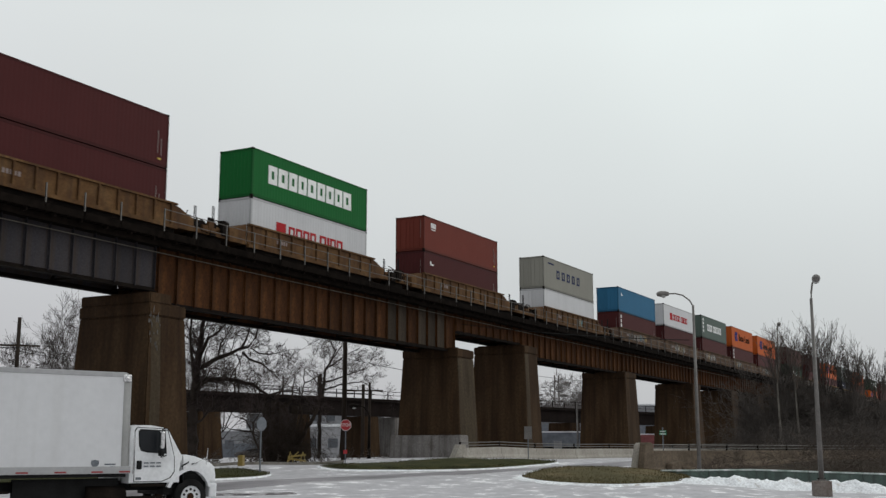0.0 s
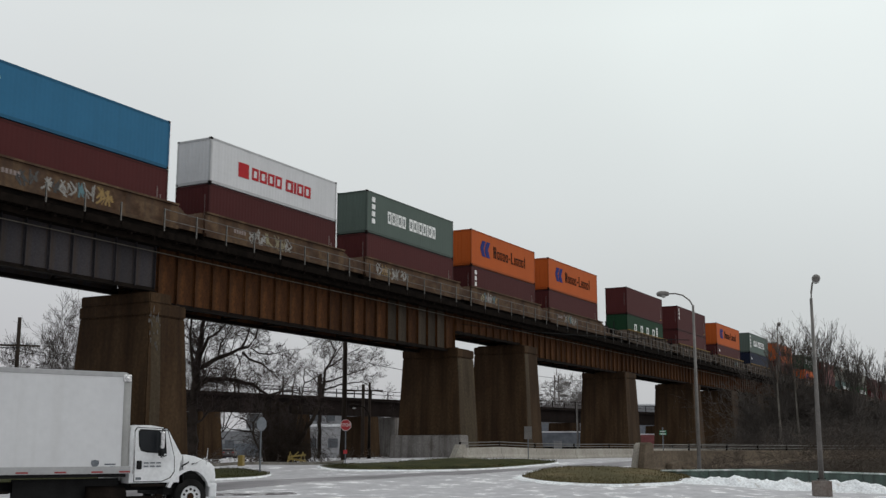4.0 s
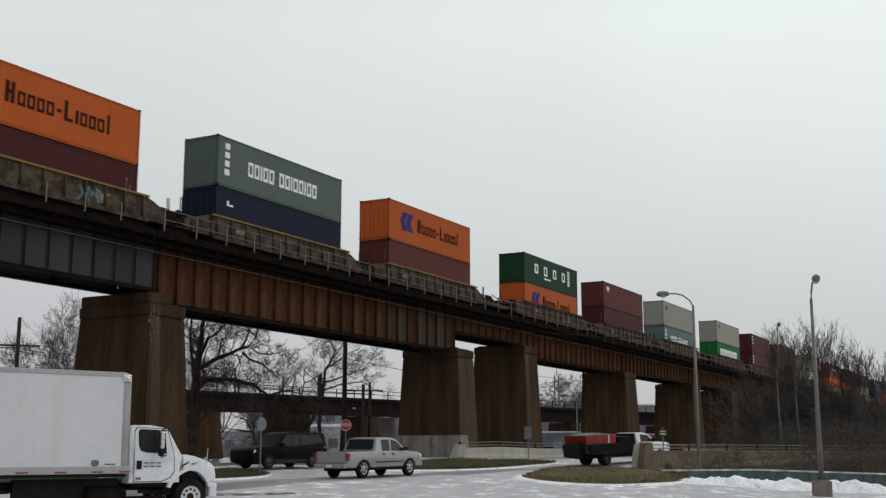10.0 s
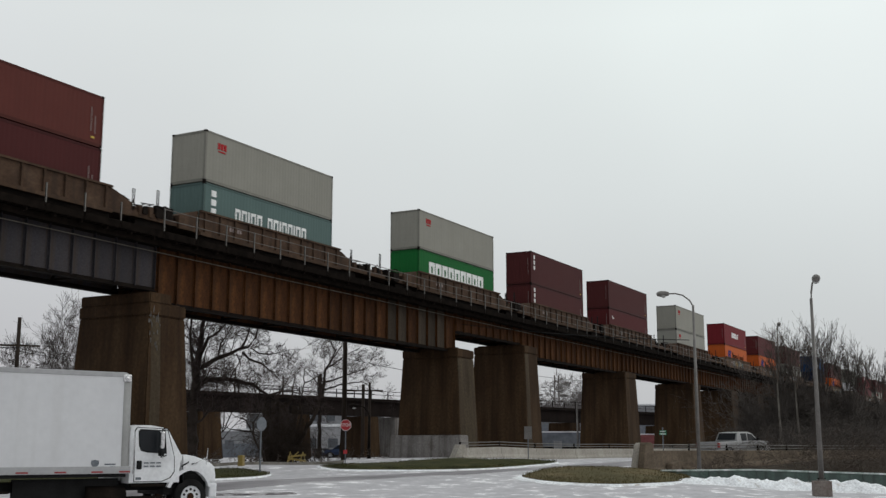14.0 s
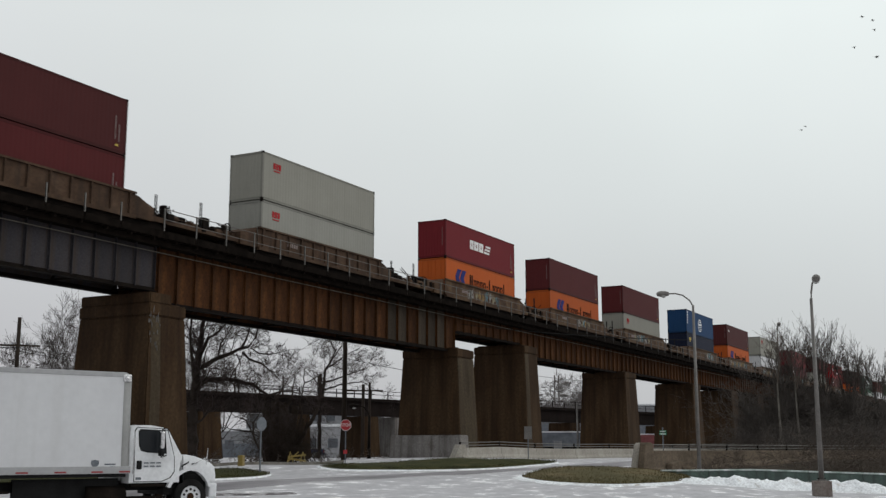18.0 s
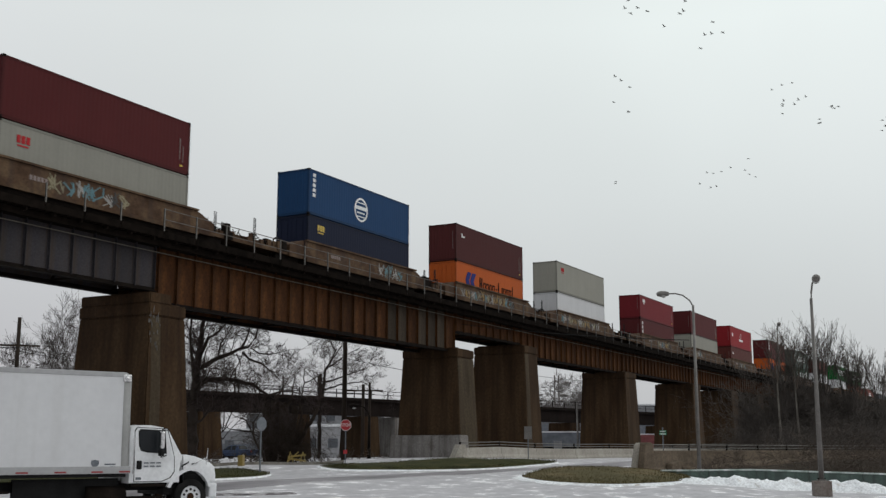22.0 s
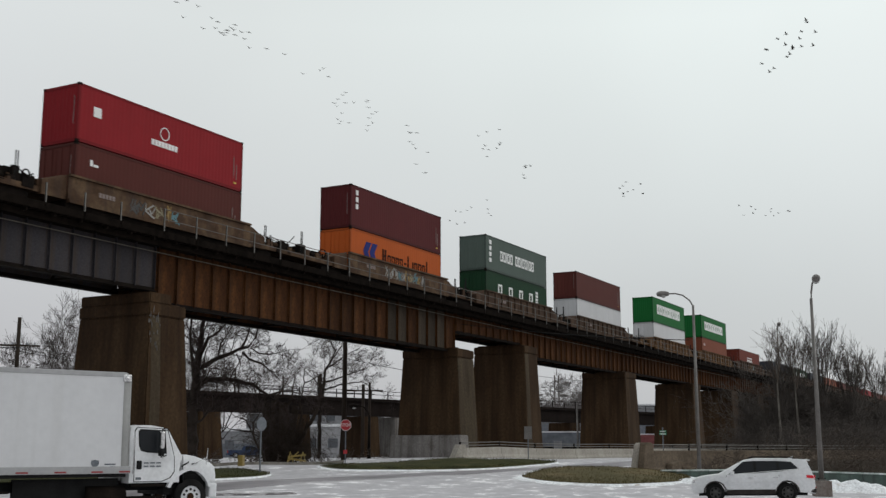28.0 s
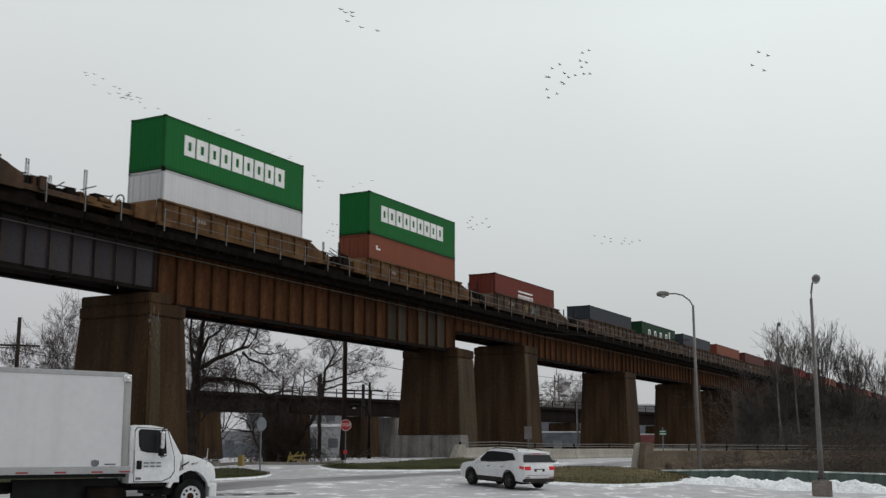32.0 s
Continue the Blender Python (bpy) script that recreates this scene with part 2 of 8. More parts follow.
M_BLACK = surf("black_plastic", [(0.3, (0.006, 0.006, 0.006)), (0.7, (0.014, 0.014, 0.014))], 2, 20, 0.6, 0, 0.1, gloss=0.12)
M_BLACKPAINT = paint("black_vehicle_paint", (0.006, 0.0058, 0.0064), 0.45, dirt=(0.016, 0.014, 0.014), amt=0.3, gloss=0.05)
M_SILVER = paint("silver_vehicle_paint", (0.29, 0.29, 0.295), 0.4, metal=0.3, dirt=(0.3, 0.29, 0.28), amt=0.3)
M_REDTARP = paint("red_plastic", (0.25, 0.01, 0.014), 0.45, dirt=(0.06, 0.01, 0.01), amt=0.6, gloss=0.3)
M_GREENTARP = paint("green_tarpaulin", (0.10, 0.2, 0.15), 0.7)
M_ORANGE = paint("rusty_plough_paint", (0.17, 0.05, 0.02), 0.7, amt=0.6)
M_GLASS = glassy("dark_window_glass")
M_TAIL = glow("red_tail_light", (0.42, 0.006, 0.016), 0.3)
M_REDLENS = paint("red_reflector", (0.28, 0.02, 0.022), 0.3)
M_SIGNRED = paint("stop_sign_red", (0.42, 0.018, 0.025), 0.4, amt=0.1)
M_SIGNBACK = surf("dull_sign_back", [(0.3, (0.1125, 0.1245, 0.1408)), (0.7, (0.18, 0.1957, 0.2176))], 2, 15, 0.5, 0.5, 0)
M_SIGNGREEN = paint("street_sign_green", (0.01, 0.22, 0.11), 0.4, amt=0.1)
M_YELLOW = paint("yellow_paint", (0.55, 0.38, 0.03), 0.5, amt=0.3)
M_LETTERW = paint("white_marking", (0.78, 0.78, 0.77), 0.5, amt=0.15)
M_GREENWALL = surf("green_tank_edge", [(0.3, (0.045, 0.075, 0.062)), (0.7, (0.085, 0.125, 0.108))], 0.8, 10, 0.6, 0, 0.2, streak=(0.03, 0.036, 0.033), streak_amt=0.7)


# ---- building blocks ----
def thing(name, loc=(0, 0, 0), rz=0.0, label="", category="", group="", kind=""):
    ob = new(name)
    ob.empty_display_size = 0.3
    ob.matrix_world = pose(*loc, 0, 0, rz)
    return tagged(ob, label, category, group, kind)


def link_mesh(name, bm, mat, smooth=False):
    me = bpy.data.meshes.new(name)
    bm.to_mesh(me)
    bm.free()
    me.materials.append(mat)
    if smooth:
        for p in me.polygons:
            p.use_smooth = True
    return me


def crease(bm, angle=0.6):
    """Marks the edges that stay sharp when the faces are shaded smooth."""
    for e in bm.edges:
        e.smooth = len(e.link_faces) == 2 and e.calc_face_angle(0.0) < angle
    return bm


def part(name, bm, mat, parent, label="", smooth=False, at=None):
    """One mesh object under a thing or a part; at: its place in the parent's space."""
    me = bm if isinstance(bm, bpy.types.Mesh) else link_mesh(name, bm, mat, smooth)
    ob = new(name, me)
    ob.parent = parent
    if at is not None:
        ob.matrix_basis = at
    return tagged(ob, label) if label else ob


def single(name, bm, mat, label, category, kind="", loc=(0, 0, 0), rz=0.0, smooth=False, group=""):
    ob = new(name, link_mesh(name, bm, mat, smooth))
    ob.matrix_world = pose(*loc, 0, 0, rz)
    return tagged(ob, label, category, group, kind)


def box(bm, x0, x1, y0, y1, z0, z1, bev=0.0):
    vs = [bm.verts.new(p) for p in ((x0, y0, z0), (x1, y0, z0), (x1, y1, z0), (x0, y1, z0), (x0, y0, z1), (x1, y0, z1), (x1, y1, z1), (x0, y1, z1))]
    fs = [bm.faces.new([vs[i] for i in f]) for f in ((3, 2, 1, 0), (4, 5, 6, 7), (0, 1, 5, 4), (1, 2, 6, 5), (2, 3, 7, 6), (3, 0, 4, 7))]
    if bev:
        bmesh.ops.bevel(bm, geom=list({e for f in fs for e in f.edges}), offset=bev, segments=2, affect="EDGES", profile=0.6)
    return bm


def boxes(*specs, bev=0.0):
    bm = bmesh.new()
    for s in specs:
        box(bm, *s, bev=bev)
    return bm


def tube(bm, p0, p1, r0, r1=None, n=8, caps=True):
    p0, p1 = Vector(p0), Vector(p1)
    r1 = r0 if r1 is None else r1
    d = (p1 - p0).normalized()
    u = d.orthogonal().normalized()
    v = d.cross(u)
    ring = [[bm.verts.new(p + (u * math.cos(a) + v * math.sin(a)) * r) for a in (2 * math.pi * i / n for i in range(n))] for p, r in ((p0, r0), (p1, r1))]
    for i in range(n):
        bm.faces.new((ring[0][i], ring[0][(i + 1) % n], ring[1][(i + 1) % n], ring[1][i]))
    if caps:
        bm.faces.new(ring[0][::-1])
        bm.faces.new(ring[1])
    return bm


def pipe(pts, r, n=6, bm=None):
    """One continuous bent bar along pts."""
    bm = bm or bmesh.new()
    pts = [Vector(p) for p in pts]
    rings = []
    for i, p in enumerate(pts):
        d = (pts[min(i + 1, len(pts) - 1)] - pts[max(i - 1, 0)]).normalized()
        u = d.cross(Vector((0, 0, 1))) if abs(d.z) < 0.9 else d.cross(Vector((0, 1, 0)))
        u.normalize()
        v = u.cross(d)
        rings.append([bm.verts.new(p + (u * math.cos(2 * math.pi * k / n) + v * math.sin(2 * math.pi * k / n)) * r) for k in range(n)])
    for a, b in zip(rings, rings[1:]):
        for k in range(n):
            bm.faces.new((a[k], a[(k + 1) % n], b[(k + 1) % n], b[k]))
    bm.faces.new(rings[0][::-1])
    bm.faces.new(rings[-1])
    return bm


def prism(bm, outline, y0, y1, bev=0.0):
    """Extrudes an (x, z) outline from y0 to y1."""
    a = [bm.verts.new((x, y0, z)) for x, z in outline]
    b = [bm.verts.new((x, y1, z)) for x, z in outline]
    n = len(outline)
    fs = [bm.faces.new(a), bm.faces.new(b[::-1])]
    for i in range(n):
        fs.append(bm.faces.new((a[(i + 1) % n], a[i], b[i], b[(i + 1) % n])))
    bmesh.ops.recalc_face_normals(bm, faces=fs)
    if bev:
        bmesh.ops.bevel(bm, geom=list({e for f in fs for e in f.edges}), offset=bev, segments=2, affect="EDGES", profile=0.6)
    return bm


def lathe(bm, prof, n=16, axis="Z", at=(0, 0, 0), first=True, last=True):
    """Turns (radius, height) pairs about an axis through at."""
    rings = []
    for r, h in prof:
        ring = []
        for i in range(n):
            a = 2 * math.pi * i / n
            c, s = r * math.cos(a), r * math.sin(a)
            p = {"Z": (c, s, h), "Y": (c, h, s), "X": (h, c, s)}[axis]
            ring.append(bm.verts.new(Vector(p) + Vector(at)))
        rings.append(ring)
    fs = []
    for a, b in zip(rings, rings[1:]):
        for i in range(n):
            fs.append(bm.faces.new((a[i], a[(i + 1) % n], b[(i + 1) % n], b[i])))
    if first:
        fs.append(bm.faces.new(rings[0]))
    if last:
        fs.append(bm.faces.new(rings[-1]))
    bmesh.ops.recalc_face_normals(bm, faces=fs)
    return bm


# ---- ground: flat by the parking lot, rising to the viaduct, low beside the parapet ----
LEVELS = ((0, 0, 0.0), (19, -14, -0.2), (26.0, 24.5, -0.16), (22.5, 25, -0.16), (10, 25, -0.1), (43.1, 20.2, -0.12), (46, 23, 0.08), (44.6, 30.2, 0.42), (60, 22.5, 0.82), (50.0, 27.6, 0.5),
          (74, 38.5, 1.25), (52.5, 43.0, 1.0), (46.5, 14.0, -0.35), (58, 18.2, 0.55), (51, 44, 0.75), (78.5, 24.4, 1.0), (88, 20.5, 1.2), (106, 15, 1.4), (130, 8, 1.4), (55.5, 10, -0.44), (59, 13.5, -0.2), (60.5, 8.5, -0.36), (57.5, 17, 0.1), (68, 9, -0.6),
          (40, 46, 0.85), (90, 44, 1.3), (120, 42, 1.3), (160, 40, 1.2), (60, 60, 0.9), (100, 70, 0.8), (130, 110, 0.4), (180, 100, 0.4), (60, 150, 0.4), (75, 5, -0.6), (45, 0, -0.4), (33, 8, -0.25))


def ground(x, y):
    num, den = 0.5 * 2e-6, 2e-6
    for a, b, z in LEVELS:
        w = 1.0 / ((x - a) ** 2 + (y - b) ** 2 + 9.0) ** 1.6
        num, den = num + w * z, den + w
    return num / den


# ---- ground sheet ----
def grown(lo, hi, core_lo, core_hi, step):
    vals = [core_lo + step * i for i in range(int((core_hi - core_lo) / step) + 1)]
    d, v = step, core_hi
    while v < hi:
        d *= 1.35
        v += d
        vals.append(v)
    d, v = step, core_lo
    while v > lo:
        d *= 1.35
        v -= d
        vals.insert(0, v)
    return vals


def make_ground():
    xs, ys = grown(-2500, 3000, -10, 150, 1.6), grown(-2500, 3000, -30, 120, 1.6)
    verts = [(x, y, ground(x, y)) for y in ys for x in xs]
    n = len(xs)
    faces = [(j * n + i, j * n + i + 1, (j + 1) * n + i + 1, (j + 1) * n + i) for j in range(len(ys) - 1) for i in range(n - 1)]
    me = bpy.data.meshes.new("ground")
    me.from_pydata(verts, [], faces)
    me.materials.append(M_SNOWLOT)
    for p in me.polygons:
        p.use_smooth = True
    tagged(new("ground", me), "asphalt lot under thin trampled snow", "ground", kind="structure")


make_ground()


# ---- viaduct ----
TRACK_Y = 41.35                                   # centre line of the track
PIERS = (9.5, 42.9, 75.6, 87.7, 113.2, 137.8, 156.5, 172, 190, 210, 230, 254.5, 279, 303.5, 328, 352.5, 377)
PIER_TOP = (9.2, 9.1, 9.35, 10.56) + (9.84,) * 12
PIER_Y0, PIER_Y1 = 39.0, 43.8


def frustum(bm, cx, x_half, y0, y1, z0, z1, batter):
    """A block that widens by batter on each side towards its foot."""
    lo = [(cx - x_half - batter, y0 - batter), (cx + x_half + batter, y0 - batter), (cx + x_half + batter, y1 + batter), (cx - x_half - batter, y1 + batter)]
    hi = [(cx - x_half, y0), (cx + x_half, y0), (cx + x_half, y1), (cx - x_half, y1)]
    a = [bm.verts.new((x, y, z0)) for x, y in lo]
    b = [bm.verts.new((x, y, z1)) for x, y in hi]
    fs = [bm.faces.new(a[::-1]), bm.faces.new(b)] + [bm.faces.new((a[i], a[(i + 1) % 4], b[(i + 1) % 4], b[i])) for i in range(4)]
    bmesh.ops.bevel(bm, geom=list({e for f in fs for e in f.edges}), offset=0.06, segments=2, affect="EDGES")
    return bm


def make_piers():
    for i, (s, top) in enumerate(zip(PIERS, PIER_TOP)):
        g = ground(s, 41) - 0.6
        p = thing("bridge_pier", (s, 0, 0), label="tall battered concrete bridge pier, rust-stained dark brown", category="bridge pier", group="piers of the viaduct")
        half = 1.35 if i < 4 else 1.75
        part("shaft", frustum(bmesh.new(), 0, half - 0.03, PIER_Y0 + 0.03, PIER_Y1 - 0.03, g, top - 0.75, 0.36), M_PIER, p)
        part("cap", frustum(bmesh.new(), 0, half, PIER_Y0, PIER_Y1, top - 0.75, top - 0.12, 0.0), M_PIER, p)
        part("bearing_shelf", boxes((-half + 0.1, half - 0.1, PIER_Y0 + 0.35, PIER_Y1 - 0.35, top - 0.13, top - 0.02), bev=0.03), M_PIER, p)
        if i == 1:
            part("raised_seat", frustum(bmesh.new(), -0.5, half - 0.55, PIER_Y0 + 0.04, PIER_Y1 - 0.04, top - 0.13, top + 0.42, 0.0), M_PIER, p, "raised concrete seat under the higher span")
        for y in (40.35, 42.35):
            for dx in (-0.55, 0.55):
                part("bearing", boxes((dx - 0.3, dx + 0.3, y - 0.3, y + 0.3, top - 0.03, top + 0.16), bev=0.02), M_DARKSTEEL, p)
        if i == 1:
            rs = random.Random(6)
            for k in range(18):
                x, z = rs.uniform(-1.3, -0.55), rs.uniform(6.6, 8.7)
                ln, w = rs.uniform(0.06, 0.3), rs.uniform(0.006, 0.014)
                y = PIER_Y0 - 0.36 * (top - 0.75 - z) / (top - 0.75 - g) - 0.004 if z < top - 0.75 else PIER_Y0 - 0.004
                bm = prism(bmesh.new(), [(x - w, z), (x + w * 0.5, z - ln * 0.1), (x + w, z + ln * 0.6), (x + w * 0.6, z + ln), (x - w * 0.6, z + ln * 0.9)], y - 0.012, y + 0.12)
                part("lime_drip", bm, M_PIERLIGHT, p, "pale lime drip on the stained face")
        if i in (1, 2, 3):
            zt, zf = top - 0.8, ground(s, 39) + 0.3
            w0, w1 = ((-1.2, -0.5), (-1.3, 1.3), (-1.25, -0.55))[i - 1]
            def back(z):
                return PIER_Y0 + 0.03 - 0.36 * (top - 0.75 - z) / (top - 0.75 - g)
            bm = bmesh.new()
            rows = [[bm.verts.new((w + 0.05 * math.sin(z * 2 + w), back(z) - dy, z)) for w in (w0, w1) for dy in (0.008, -0.05)] for z in (zf, zf + 2, zf + 4, zt)]
            for lo, hi in zip(rows, rows[1:]):
                for k, m in ((0, 2), (2, 3), (3, 1), (1, 0)):
                    bm.faces.new((lo[k], lo[m], hi[m], hi[k]))
            part("cement_facing", bm, M_PIERTAN, p, "paler tan cement facing, streaked")
        if i == 2:
            g2 = ground(s, 39)
            part("collar", frustum(bmesh.new(), -1.15, 0.7, PIER_Y0 - 0.42, PIER_Y1 + 0.7, g2 - 0.6, g2 + 1.62, 0.06), M_PIERLIGHT, p, "pale bare concrete collar at the foot")


make_piers()
SPANS = []
for i in range(len(PIERS) - 1):
    SPANS.append((PIERS[i], PIERS[i + 1]))
SPAN_BOTTOM = (9.75, 9.12, 10.62, 9.66) + (9.84,) * 12
GIRDER_TOP = 12.15


def make_span(i, s0, s1):
    z0, z1 = SPAN_BOTTOM[i], GIRDER_TOP
    mat = M_GREYSTEEL if i == 0 else M_RUST
    label = "riveted plate girder span in flaking grey paint" if i == 0 else "riveted plate girder span, rust brown with stiffeners"
    sp = thing("girder_span", (s0, 0, 0), label=label, category="bridge girder", group="girder spans of the viaduct")
    ln = s1 - s0
    a, b = 0.03, ln - 0.03
    near = i < 9
    for k, y in enumerate((40.0, 42.5)):
        if k or not near:
            part("web_plate", boxes((a, b, y + 0.0, y + 0.03, z0 + 0.02, z1)), mat, sp)
        sgn = -1 if k == 0 else 1
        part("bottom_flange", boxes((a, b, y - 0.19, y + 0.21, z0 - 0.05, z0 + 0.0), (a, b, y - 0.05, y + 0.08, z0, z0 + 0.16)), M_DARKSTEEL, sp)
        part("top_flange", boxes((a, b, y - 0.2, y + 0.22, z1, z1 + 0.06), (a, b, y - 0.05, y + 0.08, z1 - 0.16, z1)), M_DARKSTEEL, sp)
        if k == 0 and near:
            n = max(3, round(ln / (1.42 if i < 3 else 1.25)))
            me = None
            bay = (b - a - 0.2) / n
            pan = link_mesh("web_panel", boxes((0.0, bay - 0.004, 0.0, 0.03, z0 + 0.02, z1)), mat)
            part("web_plate", boxes((a, a + 0.1, y, y + 0.03, z0 + 0.02, z1)), mat, sp)
            part("web_plate", boxes((b - 0.1, b, y, y + 0.03, z0 + 0.02, z1)), mat, sp)
            pale = pan.copy()
            pale.materials[0] = M_RUSTGREY
            for j in range(n):
                part("web_panel", pale if i == 1 and j in (n - 2, n - 3, n - 4, n - 6, n - 7) else pan, mat, sp, at=pose(a + 0.1 + bay * j, y, 0))
            for j in range(n + 1):
                x = a + 0.1 + (b - a - 0.2) * j / n
                wide = 0.10 if j in (0, n) else 0.06
                if me is None:
                    me = link_mesh("stiffener", boxes((-0.06, 0.06, -0.024, 0.0, z0 + 0.1, z1 - 0.1), (-0.012, 0.012, -0.15, -0.02, z0 + 0.1, z1 - 0.1)), mat)
                part("stiffener", me, mat, sp, at=pose(x, y, 0))
    # cross frames between the girders
    for j in range(int(ln / 4) + 1):
        x = 0.4 + (ln - 0.8) * j / int(ln / 4)
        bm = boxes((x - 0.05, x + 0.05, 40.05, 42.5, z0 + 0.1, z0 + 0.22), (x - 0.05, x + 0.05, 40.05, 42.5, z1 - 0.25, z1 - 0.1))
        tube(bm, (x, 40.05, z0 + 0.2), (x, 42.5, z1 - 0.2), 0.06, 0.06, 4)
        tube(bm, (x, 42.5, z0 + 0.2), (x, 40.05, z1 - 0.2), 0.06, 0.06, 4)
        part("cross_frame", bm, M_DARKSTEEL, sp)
    # pipe run clipped to the web
    if i < 6:
        part("conduit", pipe([(0, 39.75, 11.72), (ln, 39.75, 11.72)], 0.028, 6), M_CONDUIT, sp, "pale conduit pipe along the girder")



for i, (a, b) in enumerate(SPANS):
    make_span(i, a, b)


def make_deck():
    d = thing("bridge_deck", (0, 0, 0), label="open timber tie deck with dark edge boards", category="bridge deck")
    x0, x1 = PIERS[0], PIERS[-1]
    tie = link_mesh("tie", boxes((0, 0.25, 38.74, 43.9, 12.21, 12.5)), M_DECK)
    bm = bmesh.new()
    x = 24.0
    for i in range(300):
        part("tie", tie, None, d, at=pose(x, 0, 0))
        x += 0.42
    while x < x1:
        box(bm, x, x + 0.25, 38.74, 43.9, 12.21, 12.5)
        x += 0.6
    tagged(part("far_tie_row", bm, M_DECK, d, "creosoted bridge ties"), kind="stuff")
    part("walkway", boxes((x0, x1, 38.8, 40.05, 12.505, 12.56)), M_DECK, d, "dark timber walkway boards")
    # the second, inner beam is added as dark backing behind the tie ends
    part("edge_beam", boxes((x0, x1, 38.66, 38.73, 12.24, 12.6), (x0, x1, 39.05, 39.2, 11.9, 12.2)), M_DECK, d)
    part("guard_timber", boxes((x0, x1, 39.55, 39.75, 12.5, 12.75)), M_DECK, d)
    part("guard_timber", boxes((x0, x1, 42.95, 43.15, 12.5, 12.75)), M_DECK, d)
    for y in (TRACK_Y - 0.75, TRACK_Y + 0.75):
        part("rail", boxes((x0, x1, y - 0.07, y + 0.07, 12.5, 12.52), (x0, x1, y - 0.015, y + 0.015, 12.52, 12.62), (x0, x1, y - 0.036, y + 0.036, 12.62, 12.67)), M_DARKSTEEL, d)
    x = x0
    me = link_mesh("bracket", boxes((-0.05, 0.05, 38.8, 40.0, 12.1, 12.22)), M_DARKSTEEL)
    while x < 160:
        part("bracket", me, None, d, at=pose(x, 0, 0))
        x += 1.6


make_deck()


def make_railing():
    r = thing("walkway_railing", (0, 0, 0), label="thin two-bar steel railing along the bridge walkway", category="railing")
    post = link_mesh("post", boxes((-0.034, 0.034, 38.66, 38.72, 12.3, 13.75)), M_GALV)
    stub = link_mesh("post", boxes((-0.035, 0.035, 38.66, 38.72, 12.3, 13.5)), M_GALV)
    x = 34.4
    while x < 41:
        part("post", stub, None, r, at=pose(x, 0, 0))
        x += 2.3
    x = 42.0
    while x < 300:
        part("post", post, None, r, at=pose(x, 0, 0))
        x += 2.42
    part("top_bar", pipe([(42.0, 38.7, 13.72), (300, 38.7, 13.72)], 0.023), M_OLDBAR, r)
    part("lower_bar", pipe([(42.0, 38.7, 13.2), (300, 38.7, 13.2)], 0.023), M_OLDBAR, r)


make_railing()
# ---- double-stack train ----
# travelled metres at each time: the train rolls towards -x at about 20 m/s
RUN = ((0, 0.0), (4, 82.0), (8, 164.5), (12, 246.7), (16, 329.0), (20, 411.0), (24, 492.7), (26, 533.4), (28, 574.6), (30, 615.8), (32, 656.2))
FLOOR = 13.38                                     # underside of the lower container
C = dict(maroon=(0.068, 0.0178, 0.0178), wine=(0.082, 0.0165, 0.0175), brick=(0.098, 0.029, 0.024), oxide=(0.145, 0.034, 0.024), crimson=(0.15, 0.0175, 0.0225), red=(0.23, 0.0175, 0.022), orange=(0.43, 0.092, 0.02),
         green=(0.012, 0.12, 0.03), sage=(0.09, 0.117, 0.103), forest=(0.014, 0.045, 0.022), teal=(0.1, 0.15, 0.142), blue=(0.014, 0.046, 0.115), sky=(0.032, 0.13, 0.235),
         navy=(0.012, 0.016, 0.034), grey=(0.27, 0.262, 0.228), pale=(0.285, 0.28, 0.25), white=(0.58, 0.58, 0.59), slate=(0.045, 0.05, 0.06), rust=(0.19, 0.06, 0.034))
WORDS = dict(maroon="dull maroon", wine="deep wine-red", brick="faded brick-red", oxide="oxide-red", crimson="crimson", red="bright red", orange="orange", green="bright green", sage="grey-green",
             forest="dark green", teal="pale teal", blue="blue", sky="light blue", navy="dark navy", grey="warm grey", pale="light grey", white="white", slate="dark slate-grey",
             rust="rusty red-brown")
M_BOX = {k: surf("container_" + k, [(0.3, tone(v, 0.93)), (0.55, v), (0.75, tone(v, 1.05))], 0.5, 6, 0.6, 0, 0.02, streak=tuple(0.6 * a + 0.004 for a in v), streak_amt=0.16, vary=0.08, grit=0.04, gloss=0.06)
         for k, v in C.items()}
# frames repeat the side paint darker, with the stack gaps' shade put in
M_BOXSHADE = {k: paint("container_frame_" + k, tone(v, 0.74), 0.55, dirt=tuple(0.45 * a + 0.006 for a in v), amt=0.3, gloss=0.06) for k, v in C.items()}
M_INK = dict(white=M_LETTERW, blue=paint("blue_marking", (0.03, 0.04, 0.17), 0.7, amt=0.1, gloss=0.04), red=paint("red_marking", (0.4, 0.03, 0.035), 0.7, amt=0.1, gloss=0.04),
             navy=paint("navy_marking", (0.03, 0.04, 0.10), 0.7, amt=0.1, gloss=0.04), black=paint("black_marking", (0.035, 0.012, 0.008), 0.7, amt=0.1, gloss=0.03),
             yellow=M_YELLOW, grey=paint("faded_data_marking", (0.21, 0.16, 0.15), 0.6, amt=0.3))
CL, CW = 12.5, 2.44
PANELS = {}


